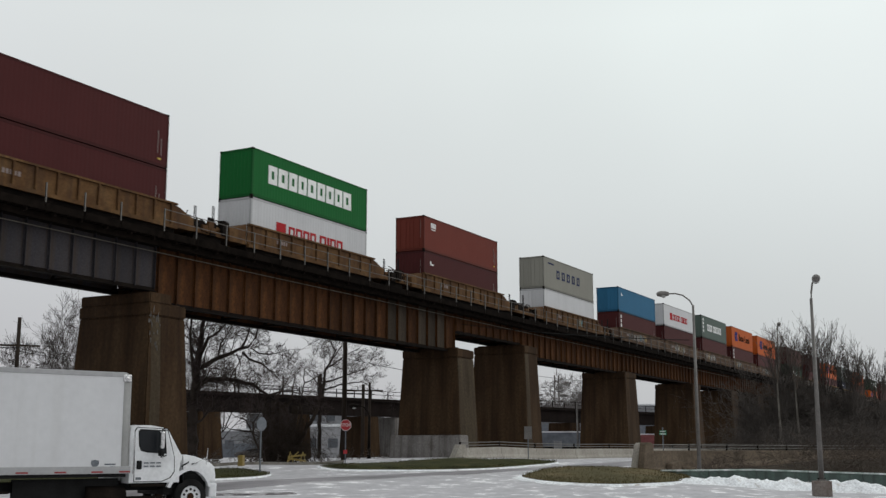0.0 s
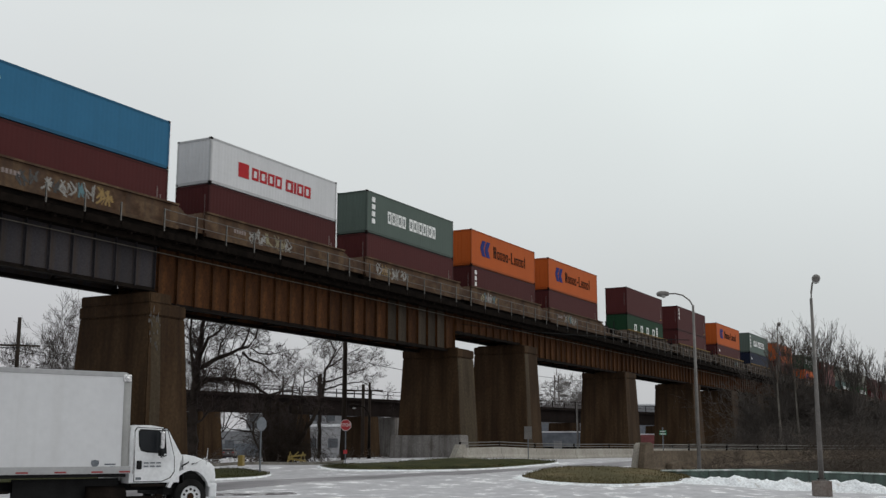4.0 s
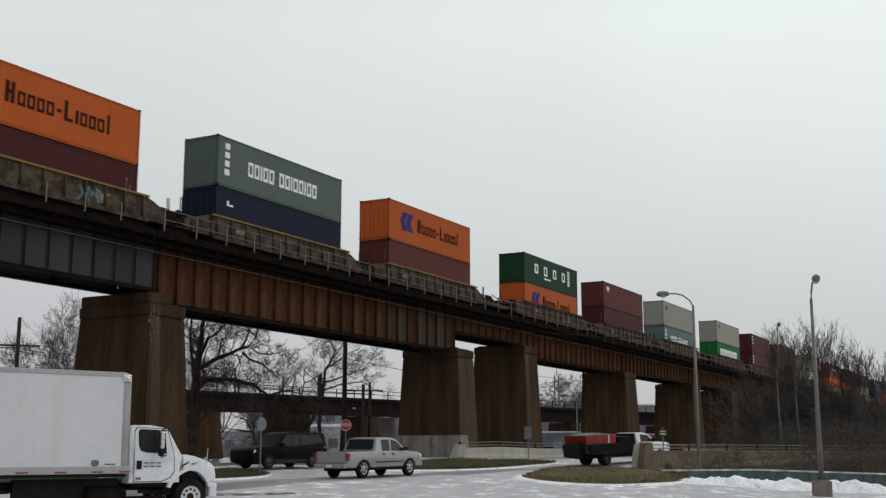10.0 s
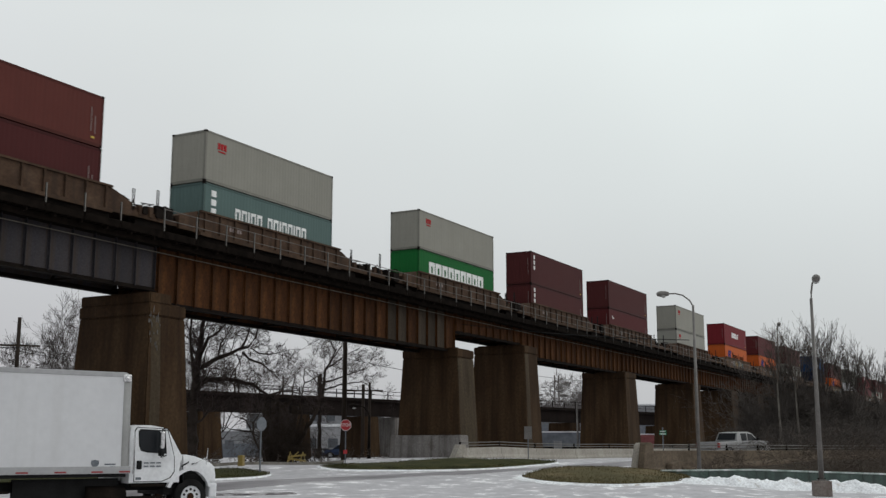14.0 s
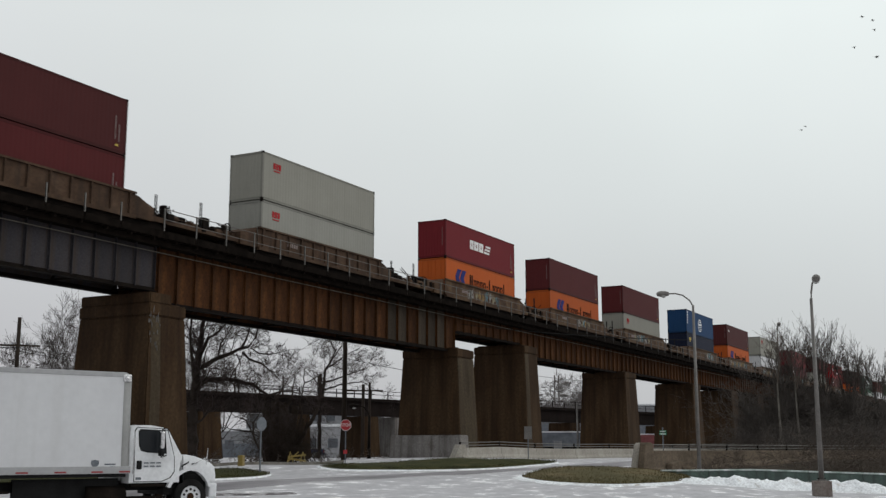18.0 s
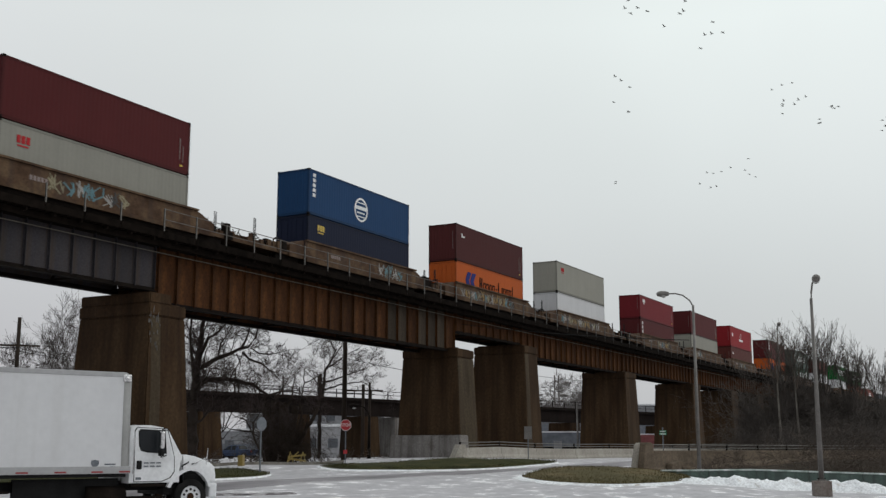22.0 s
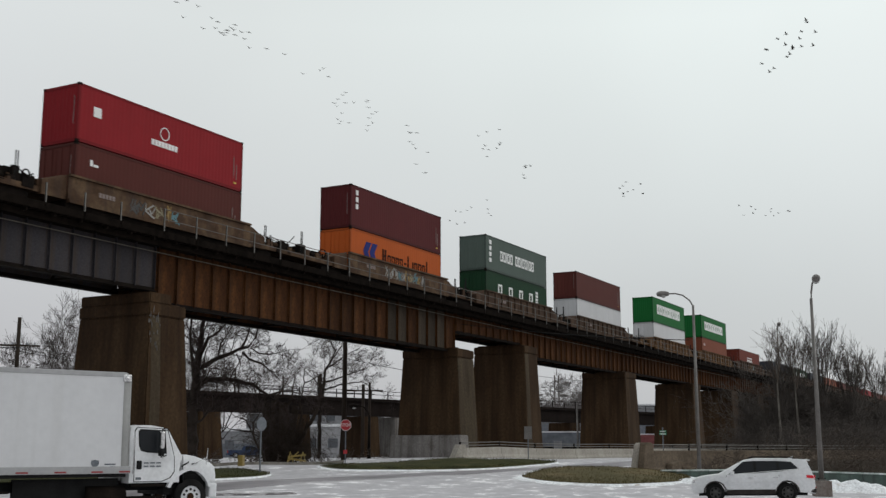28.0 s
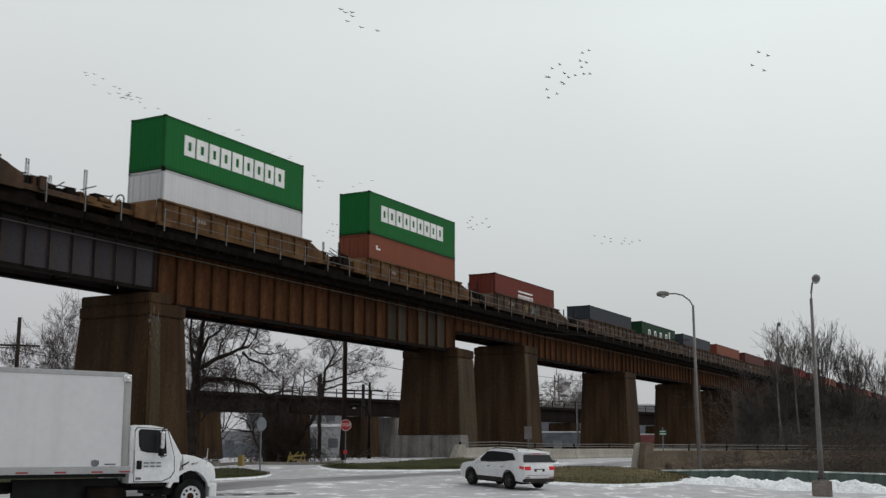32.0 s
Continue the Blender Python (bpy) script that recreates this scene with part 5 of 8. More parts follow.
def sign_post(x, y, face_az, kind, h, label, r=0.4):
    z = ground(x, y)
    t = thing("road_sign" if kind != "street" else "street_name_sign", (x, y, z), face_az, label, "road sign")
    part("post", boxes((-0.035, 0.035, 0.0, 0.05, -0.4, h + r)), M_SIGNBACK, t)
    if kind == "stop":
        b = part("sign_plate", octagon(r, -0.016, 0.0), M_LETTERW, t, at=pose(0, 0, h))
        part("red_face", octagon(r * 0.93, -0.022, -0.015), M_SIGNRED, b, "red octagonal face")
        me = text_mesh("STOP", r * 0.72)
        me.materials.append(M_LETTERW)
        part("lettering", me, None, b, "white capital letters", at=pose(0, -0.027, 0, 90))
        part("red_marker", prism(bmesh.new(), [(-0.13, -0.13), (0.13, -0.13), (0.13, 0.13), (-0.13, 0.13)], -0.02, 0.0), M_SIGNRED, t, "small red marker plate", at=pose(0, 0, 0.75))
    elif kind == "back":
        part("sign_plate", octagon(r, -0.016, 0.0), M_SIGNBACK, t, "bare grey back of an octagonal sign", at=pose(0, 0, h))
    elif kind == "plate":
        part("sign_plate", boxes((-r * 0.6, r * 0.6, -0.016, 0.0, -r, r), bev=0.004), M_LAMPPOST, t, "bare grey back of a rectangular sign", at=pose(0, 0, h))
    else:
        for k, (an, zz) in enumerate(((35, 0.0), (-40, 0.16))):
            b = part("name_blade", boxes((-0.26, 0.26, -0.01, 0.01, -0.06, 0.06)), M_SIGNGREEN, t, "green street-name blade", at=pose(0, 0, h + zz, 0, 0, an))
            part("marking", boxes((-0.2, 0.2, -0.014, -0.01, -0.025, 0.025)), M_LETTERW, b)
    return t


sign_post(65.2, 42.9, -57, "stop", 2.55, "red octagonal stop sign on a steel post")
sign_post(47.0, 36.1, -8, "back", 2.55, "octagonal sign seen from its grey back", 0.37)
sign_post(71.7, 32.2, -64, "plate", 1.95, "rectangular sign seen from its grey back", 0.43)
sign_post(68.4, 21.6, -72, "street", 2.35, "pair of green street-name blades on a post")
single("utility_box", boxes((-0.2, 0.2, -0.15, 0.15, 0, 0.6), bev=0.03), M_OCHRE, "small yellow marker cabinet by the kerb", "utility box", loc=(51.6, 41.0, ground(51.6, 41.0)), rz=20)




def barricade(x, y, rz):
    t = thing("work_barrier", (x, y, ground(x, y) + 0.02), rz, "folded yellow steel work barrier by the kerb", "barrier")
    for s in (-0.45, 0.4):
        part("leg", pipe([(s - 0.3, -0.25, 0), (s, 0, 0.8), (s + 0.3, 0.25, 0)], 0.035), M_OCHRE, t)
    for z, tilt in ((0.3, 8), (0.55, -6)):
        part("board", boxes((-0.6, 0.6, -0.02, 0.02, -0.06, 0.06), bev=0.01), M_OCHRE, t, at=pose(0, 0, z, 0, tilt, 0))
    part("strut", pipe([(-0.75, 0, 0.05), (0.1, 0.0, 0.8)], 0.035), M_OCHRE, t)


barricade(61.0, 43.9, -40)


# ---- utility poles and wires ----
def utility_pole(x, y, h, r, arm_az, arms, label):
    z = ground(x, y)
    t = thing("utility_pole", (x, y, z), arm_az, label, "utility pole")
    part("pole", tube(bmesh.new(), (0, 0, -0.5), (0, 0, h), r, r * 0.7, 12), M_WOODPOLE, t, smooth=True)
    for za, half in arms:
        a = part("crossarm", boxes((-half, half, -0.06, 0.06, za - 0.07, za + 0.07)), M_WOODPOLE, t)
        k = -half + 0.12
        while k < half:
            part("insulator", lathe(bmesh.new(), [(0.03, za + 0.07), (0.07, za + 0.12), (0.05, za + 0.2), (0.02, za + 0.24)], 8, "Z", (k, 0, 0)), M_SIGNBACK, a)
            k += half / 3
    return t


utility_pole(71.5, 47.2, 12.5, 0.21, -40, (), "dark weathered wooden utility pole behind the viaduct")
utility_pole(91.94, 58.55, 7.0, 0.2, -60, ((6.4, 1.9),), "wooden utility pole with a crossarm beside the far bridge")
utility_pole(92.27, 58.03, 7.2, 0.17, -60, (), "slim pale utility pole beside the far bridge")
utility_pole(59.8, 69.25, 10.9, 0.2, -43, ((8.75, 1.6),), "tall wooden utility pole with a long crossarm")
utility_pole(115.6, 45.2, 11.5, 0.14, 20, ((8.2, 0.9),), "slim utility pole behind the bridge pier")


def wire(a, b, sag, label="thin dark overhead wire between poles"):
    a, b = Vector(a), Vector(b)
    pts = [a.lerp(b, k / 14) - Vector((0, 0, sag * 4 * (k / 14) * (1 - k / 14))) for k in range(15)]
    single("overhead_wire", pipe(pts, 0.022, 4), M_BLACK, label, "wire")


for dz, dy in ((0, 0), (0.05, 1.2), (0.0, -1.3)):
    wire((59.8 - dy * 0.3, 69.2 + dy, 9.4 + dz), (0, 110 + dy, 11), 1.0)
    wire((59.8 - dy * 0.3, 69.2 + dy, 9.4 + dz), (91.9, 58.5 + dy, 7.0 + dz), 0.6)
wire((40, 62, 15.8), (71.5, 47.2, 11.8), 0.4)
wire((71.5, 47.2, 10.2), (150, 52, 10.8), 0.8)
wire((71.5, 47.2, 8.6), (150, 54, 9.6), 0.8)
wire((66.6, 19.2, 8.3), (75.5, 39.4, 11.2), 0.2)
# ---- bare trees ----
M_FARSTEEL = surf("hazy_dark_bridge_steel", [(0.3, (0.011, 0.0082, 0.0074)), (0.7, (0.023, 0.0175, 0.0158))], 0.6, 6, 0.9, 0, 0.2, streak=(0.02, 0.013, 0.01), streak_amt=0.6, gloss=0.08)
M_VINE = surf("dead_vine_tangle", [(0.3, (0.02, 0.0145, 0.011)), (0.7, (0.045, 0.034, 0.027))], 1.6, 16, 0.95, 0, 0.5)
M_TWIGDARK = surf("dark_thicket_twigs", [(0.3, (0.052, 0.045, 0.04)), (0.7, (0.11, 0.096, 0.087))], 0.4, 5, 0.95, 0, 0)
M_TWIGRED = surf("reddish_dark_twigs", [(0.3, (0.032, 0.0235, 0.0215)), (0.7, (0.064, 0.049, 0.045))], 0.6, 5, 0.95, 0, 0)
M_TWIGMID = surf("grey_mid_twigs", [(0.3, (0.035, 0.029, 0.028)), (0.7, (0.07, 0.06, 0.056))], 0.5, 5, 0.95, 0, 0)
M_PALEBARK = surf("pale_flaking_bark", [(0.3, (0.05, 0.042, 0.036)), (0.6, (0.17, 0.155, 0.135)), (0.75, (0.04, 0.034, 0.03))], 2.5, 12, 0.95, 0, 0.4, stretch=(1, 1, 0.3))
class Wood:
    """Collects tapered limbs as plain vertex and face lists."""

    def __init__(self):
        self.v, self.f = [], []

    def limb(self, pts, radii, n):
        base = len(self.v)
        for i, (p, r) in enumerate(zip(pts, radii)):
            d = (pts[min(i + 1, len(pts) - 1)] - pts[max(i - 1, 0)]).normalized()
            u = d.orthogonal().normalized()
            w = d.cross(u)
            for k in range(n):
                a = 2 * math.pi * k / n
                self.v.append(tuple(p + (u * math.cos(a) + w * math.sin(a)) * r))
        for i in range(len(pts) - 1):
            for k in range(n):
                a, b = base + i * n + k, base + i * n + (k + 1) % n
                self.f.append((a, b, b + n, a + n))

    def mesh(self, name, mat):
        me = bpy.data.meshes.new(name)
        me.from_pydata(self.v, [], self.f)
        me.materials.append(mat)
        return me


def sprout(rnd, trunk, crown, start, way, length, radius, depth, bend, up, shrink, kids, thin=0.008, fork=(0.45, 1.0)):
    """One limb and, from it, its smaller limbs."""
    n = 6 if depth > 1 else 4
    pts, radii, p, d = [start], [radius], start.copy(), way.normalized()
    for k in range(n):
        d = (d + Vector((rnd.uniform(-bend, bend), rnd.uniform(-bend, bend), rnd.uniform(-bend, bend) + up))).normalized()
        p = p + d * (length / n)
        pts.append(p.copy())
        radii.append(max(thin, radius * (1 - 0.72 * (k + 1) / n)))
    (trunk if radius > 0.07 else crown).limb(pts, radii, 7 if radius > 0.15 else 4 if radius > 0.03 else 3)
    if depth <= 0:
        return
    for _ in range(kids + (1 if rnd.random() < 0.5 else 0)):
        f = rnd.uniform(0.3, 1.0)
        i = min(n - 1, int(f * n))
        base = pts[i].lerp(pts[i + 1], f * n - i if f * n - i < 1 else 1)
        axis = (pts[i + 1] - pts[i]).normalized()
        side = axis.orthogonal().normalized()
        side.rotate(Matrix.Rotation(rnd.uniform(0, 6.283), 3, axis))
        a = rnd.uniform(*fork)
        sprout(rnd, trunk, crown, base, axis * math.cos(a) + side * math.sin(a), length * rnd.uniform(shrink - 0.14, shrink + 0.1), radii[i] * rnd.uniform(0.5, 0.72), depth - 1, bend * 1.1, up, shrink, kids, thin, fork)


def bare_tree(x, y, limbs, label, seed, depth=4, kids=4, mat=None, twig=None, bend=0.22, up=0.03, shrink=0.62, sink=0.3, name="bare_tree", thin=0.008, fork=(0.45, 1.0)):
    """limbs: (start, way, length, radius) in the tree's own space."""
    rnd = random.Random(seed)
    t = thing(name, (x, y, ground(x, y) - sink), label=label, category="tree" if name == "bare_tree" else "shrub")
    trunk, crown = Wood(), Wood()
    for s, w, ln, r, dp in limbs:
        sprout(rnd, trunk, crown, Vector(s), Vector(w), ln, r, dp, bend, up, shrink, kids, thin, fork)
    if trunk.v:
        part("trunk", trunk.mesh("trunk", mat or M_BARK), None, t)
    part("crown", crown.mesh("crown", twig or M_TWIG), None, t, "tangle of bare twigs")
    return t


R, U = Vector((math.sin(YAW), -math.cos(YAW), 0)), Vector((0, 0, 1))     # across the street and up


def rel(r, u, d=0.0):
    return R * r + U * u + Vector((math.cos(YAW), math.sin(YAW), 0)) * d


def shaped_tree(x, y, limbs, label, seed, mat=None, twig=None, kids=4, depth=2, thin=0.01, reach=1.6, sink=0.3, step=0.55):
    """A tree whose main limbs follow given lines of (across, up) metres, with side twigs sprouting all along them.
    limbs: (line, base radius, tip radius, twigged, lean away)."""
    rnd = random.Random(seed)
    t = thing("bare_tree", (x, y, ground(x, y) - sink), label=label, category="tree")
    trunk, crown = Wood(), Wood()
    for line, r0, r1, twigged, away in limbs:
        n = len(line)
        pts = []
        for i in range(n - 1):
            a, b = rel(*line[i], away * i / n), rel(*line[i + 1], away * (i + 1) / n)
            m = max(1, int((b - a).length / 0.45))
            for k in range(m):
                q = a.lerp(b, k / m)
                pts.append(q + (Vector((rnd.uniform(-1, 1), rnd.uniform(-1, 1), rnd.uniform(-1, 1))) * 0.06 if pts else Vector()))
        pts.append(rel(*line[-1], away))
        m = len(pts) - 1
        radii = [r0 + (r1 - r0) * k / m for k in range(m + 1)]
        trunk.limb(pts, radii, 8)
        if not twigged:
            continue
        along_limb = 0.0
        for k in range(max(1, int(m * 0.18)), m):
            along_limb += (pts[k + 1] - pts[k]).length
            while along_limb > step:
                along_limb -= step
                axis = (pts[k + 1] - pts[k]).normalized()
                side = axis.orthogonal().normalized()
                side.rotate(Matrix.Rotation(rnd.uniform(0, 6.283), 3, axis))
                sprout(rnd, trunk, crown, pts[k], axis * 0.7 + side + Vector((0, 0, 0.25)), reach * rnd.uniform(0.55, 1.2), max(0.02, radii[k] * 0.35), depth, 0.3, 0.02, 0.62, kids, thin)
        sprout(rnd, trunk, crown, pts[-1], pts[-1] - pts[-2], reach, max(0.02, r1 * 0.9), depth, 0.25, 0.03, 0.65, kids, thin)
    part("trunk", trunk.mesh("trunk", mat or M_BARK), None, t)
    part("crown", crown.mesh("crown", twig or M_TWIG), None, t, "fine bare twigs")
    return t


# broad old tree behind the first pier
shaped_tree(56.64, 49.05, [([(0, 0), (0.03, 1.8), (0, 4.7), (0.1, 5.9), (0.17, 7.1), (0.32, 8.2), (0.46, 10.6)], 0.42, 0.1, True, 0.3),
                           ([(0.03, 5.9), (0.6, 6.6), (1.5, 7.1), (2.4, 7.4), (2.9, 7.6), (3.6, 7.8), (4.0, 8.4), (4.2, 9.3)], 0.2, 0.04, True, -0.8),
                           ([(2.9, 7.6), (3.2, 8.2), (3.35, 8.8), (3.4, 9.5)], 0.09, 0.03, True, 0.4),
                           ([(3.1, 7.5), (3.6, 7.0), (4.4, 6.7), (5.1, 6.1), (5.7, 5.6)], 0.09, 0.025, True, -0.6),
                           ([(2.7, 7.4), (2.95, 6.8), (2.8, 6.1)], 0.05, 0.02, True, 0.3),
                           ([(3.6, 7.8), (4.1, 7.4), (4.8, 7.4), (5.9, 7.7)], 0.07, 0.02, True, 0.8),
                           ([(0.03, 5.2), (0.8, 5.7), (1.8, 5.8), (2.9, 5.65), (3.8, 5.4), (4.4, 5.0), (4.8, 4.8), (5.6, 5.0), (6.6, 4.9)], 0.2, 0.04, True, 0.6),
                           ([(0.1, 6.6), (0.8, 8.4), (1.5, 9.0), (2.1, 9.7)], 0.13, 0.05, True, 0.9),
                           ([(0.03, 5.6), (-0.12, 7.1), (-0.26, 8.5), (-0.2, 10)], 0.14, 0.05, True, -0.9),
                           ([(1.5, 7.1), (1.7, 8.1), (2.4, 9.1)], 0.08, 0.03, True, -0.5)],
            "broad bare tree with crooked dark limbs", 11, twig=M_TWIGRED, kids=4, depth=3, thin=0.009, reach=1.9, step=0.5)
shaped_tree(62.1, 47.2, [([(0.06, 0), (-0.25, 0.94), (-0.7, 1.7), (-1.03, 2.44), (-1.6, 2.56), (-2.35, 2.6)], 0.13, 0.04, True, 0.2),
                         ([(-0.92, 2.3), (-1.0, 3.05), (-0.6, 3.65)], 0.08, 0.03, True, 0.2), ([(-1.03, 2.44), (-1.45, 3.2), (-2.2, 3.5)], 0.06, 0.02, True, -0.3)],
            "leaning crooked bare tree under the far bridge", 12, twig=M_TWIGRED, kids=3, depth=1, thin=0.01, reach=0.9, step=0.5)
# vine-covered clump of trunks
shaped_tree(65.8, 48.6, [([(-0.9, 0), (-1.1, 1.2), (-1.25, 2.5), (-1.2, 4.5)], 0.34, 0.3, False, 0.1), ([(-0.4, 0), (-0.65, 1.4), (-0.7, 3), (-0.6, 4.6)], 0.42, 0.34, False, 0.2),
                         ([(0.0, 0), (0.0, 1.5), (0.05, 3), (0.0, 4.5)], 0.42, 0.36, False, -0.1), ([(0.35, 0), (0.5, 1.5), (0.6, 3), (0.75, 4.3)], 0.3, 0.3, False, 0.2),
                         ([(0.13, 0), (0.6, 0.75), (1.4, 2.2), (2.2, 3.6), (2.5, 4.8)], 0.2, 0.1, True, 0.2), ([(0.8, 0.9), (1.0, 2.2), (1.3, 3.6)], 0.12, 0.08, True, -0.2),
                         ([(-0.6, 4.2), (-0.4, 5.2), (0.1, 6.0)], 0.12, 0.04, True, 0.3), ([(0.2, 4.2), (0.6, 5.0), (0.7, 5.9)], 0.1, 0.04, True, -0.3)],
            "stout dark clump of trunks wrapped in dead vines", 13, mat=M_VINE, twig=M_VINE, kids=4, depth=1, thin=0.014, reach=0.9, step=0.35)
# trees beyond the far bridge
shaped_tree(119.3, 82.5, [([(0.03, 0), (0.03, 7.5), (0.03, 10.9)], 0.24, 0.22, False, 0), ([(0.3, 7.5), (0.64, 11.3), (1.42, 12.7), (1.84, 13.8), (1.3, 14.9)], 0.24, 0.08, True, 0),
                          ([(0.64, 9.9), (2.0, 10.2), (3.9, 11.0), (5.9, 11.6)], 0.13, 0.04, True, 0.8), ([(0.86, 11.5), (3.1, 13.2), (5.0, 14.1)], 0.12, 0.04, True, -0.8),
                          ([(0.44, 8.8), (2.8, 9.6), (5.3, 9.9), (6.7, 9.1)], 0.12, 0.04, True, 0.4), ([(1.42, 12.7), (2.8, 14.6), (3.9, 15.5)], 0.1, 0.04, True, 0.5),
                          ([(0.4, 8.6), (-0.8, 10.2), (-1.9, 11.2)], 0.1, 0.04, True, 0.5)],
            "bare tree with a broken grey trunk beyond the far bridge", 14, twig=M_TWIGRED, kids=4, depth=3, thin=0.013, reach=2.6, step=0.8)
shaped_tree(119.5, 85.6, [([(0, 0), (0, 7.8), (0.4, 9.9), (0.33, 11.0), (0.5, 11.9)], 0.2, 0.06, False, 0), ([(0.4, 9.9), (1.66, 10.4), (2.5, 10.9)], 0.1, 0.05, False, 0),
                          ([(0.1, 8.4), (-0.6, 9.3), (-0.9, 10.0)], 0.08, 0.03, True, 0)], "thin dead snag with a broken top", 15, kids=2, depth=1, thin=0.016, reach=1.2, step=0.9)
for k, (x, y, s) in enumerate(((67.6, 73.1, 0.8), (79.5, 82, 0.85), (88, 96, 0.95), (95, 95, 1.0), (101, 94, 0.95), (107, 93, 1.0), (112, 92, 0.9))):
    bare_tree(x, y, [(rel(0, 0), rel(0.03, 1), 5.5 * s, 0.2 * s, 1), (rel(0, 4 * s), rel(-0.4, 1), 6 * s, 0.1 * s, 4), (rel(0, 4 * s), rel(0.4, 1), 6 * s, 0.1 * s, 4), (rel(0, 4.5 * s), rel(0.05, 1), 6.5 * s, 0.1 * s, 4),
                     (rel(0, 3 * s), rel(0.7, 1, 0.4), 5 * s, 0.08 * s, 4), (rel(0, 3 * s), rel(-0.7, 1, -0.4), 5 * s, 0.08 * s, 4)],
              "grey bare tree in the distance", 30 + k, twig=M_TWIGMID if k < 2 else M_TWIGDARK, mat=M_TWIGMID, up=0.06, bend=0.13, kids=4, shrink=0.62, thin=0.013)
# far trees look hazy through their pale colour alone
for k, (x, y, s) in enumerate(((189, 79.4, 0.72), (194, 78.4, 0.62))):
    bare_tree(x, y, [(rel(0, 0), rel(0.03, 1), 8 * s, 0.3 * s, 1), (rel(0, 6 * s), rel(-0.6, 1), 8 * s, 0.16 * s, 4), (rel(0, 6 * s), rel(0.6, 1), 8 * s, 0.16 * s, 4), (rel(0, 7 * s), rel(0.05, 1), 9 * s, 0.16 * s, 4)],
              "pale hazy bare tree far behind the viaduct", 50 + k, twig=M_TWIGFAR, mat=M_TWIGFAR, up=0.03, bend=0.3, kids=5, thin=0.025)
# thicket between the road and the viaduct: low tangle, no taller than the deck behind it, and a few upright crowns above
rt = random.Random(17)
for k in range(40):
    f = k / 39
    x, y = 107 + 15 * f + rt.uniform(-3, 6), 24.6 - 12.1 * f + rt.uniform(-1.3, 1.3)
    s = (6.3 - 2.3 * f - 1.6 * max(0.0, 0.2 - f) / 0.2) / 11.4 * rt.uniform(0.8, 1.04)
    limbs = [(rel(0, 0), rel(rt.uniform(-0.05, 0.05), 1), 6.0 * s, 0.13 * s, 1)]
    for j in range(8):
        w = 0.85 if j < 4 else 0.6
        limbs.append((rel(0, (0.8 + j * 0.85) * s), rel(rt.uniform(-w, w), 1, rt.uniform(-w, w)), 5.0 * s, 0.07 * s, 3))
    bare_tree(x, y, limbs, "slender bare tree in a dense roadside thicket", 70 + k, up=0.1, bend=0.16, kids=4, shrink=0.62, thin=0.013, twig=M_TWIGDARK)

for k, (x, y, h) in enumerate(((107.5, 27.0, 8.2), (109.0, 26.0, 8.0), (110.5, 25.2, 7.6), (113, 26.0, 8.0))):
    bare_tree(x, y, [(rel(0, 0), rel(0.03, 1), h * 0.7, 0.07, 2), (rel(0, h * 0.25), rel(0.5, 1, 0.3), h * 0.45, 0.035, 3), (rel(0, h * 0.3), rel(-0.5, 1, -0.2), h * 0.45, 0.035, 3), (rel(0, h * 0.45), rel(0.1, 1, 0.4), h * 0.4, 0.03, 3)],
              "thin bare sapling at the edge of the thicket", 240 + k, up=0.05, bend=0.15, kids=3, shrink=0.6, thin=0.012, twig=M_TWIGDARK)


def vase_tree(x, y, h, spread, stems, seed):
    """An upright tree: a short trunk that parts into stems curving outwards and up, with short steep twigs."""
    rnd = random.Random(seed)
    limbs = [(rel(0, 0), rel(rnd.uniform(-0.03, 0.03), 1), h * 0.42, 0.12, 0)]
    for k in range(stems):
        out = spread * (2 * (k + 0.5) / stems - 1 + rnd.uniform(-0.15, 0.15))
        limbs.append((rel(0, h * rnd.uniform(0.3, 0.42)), rel(out, h * 0.5, rnd.uniform(-spread, spread) * 0.6), h * rnd.uniform(0.42, 0.54), 0.055, 2))
        limbs.append((rel(out * 0.3, h * 0.5), rel(out * rnd.uniform(0.8, 1.5), h * 0.5, rnd.uniform(-spread, spread) * 0.6), h * rnd.uniform(0.28, 0.4), 0.036, 2))
    bare_tree(x, y, limbs, "upright bare tree with a fan of steep twigs", seed, up=0.07, bend=0.07, kids=7, shrink=0.38, thin=0.010, twig=M_TWIGDARK, fork=(0.25, 0.6))


for k, (x, y, h, w, n) in enumerate(((109.6, 23.0, 11.0, 1.5, 6), (109.9, 21.4, 11.8, 1.8, 8), (110.3, 19.2, 12.2, 2.1, 10), (111.7, 17.2, 10.4, 1.6, 7), (108.9, 15.9, 9.7, 1.6, 7), (111.1, 14.3, 9.0, 1.7, 7), (113.2, 13.0, 8.6, 1.5, 5))):
    vase_tree(x, y, h, w, n, 260 + k)
for k, (x, y, h) in enumerate(((99.5, 21.0, 8.2), (103.6, 20.2, 7.6))):
    bare_tree(x, y, [(rel(0, 0), rel(-0.01, 1), h, 0.15, 0), (rel(-0.1, h * 0.8), rel(0.2, 1), 3.0, 0.07, 3), (rel(-0.1, h * 0.85), rel(-0.3, 1), 2.6, 0.06, 3)], "bare tree with a pale flaking trunk", 95 + k, mat=M_PALEBARK, up=0.06, bend=0.03)


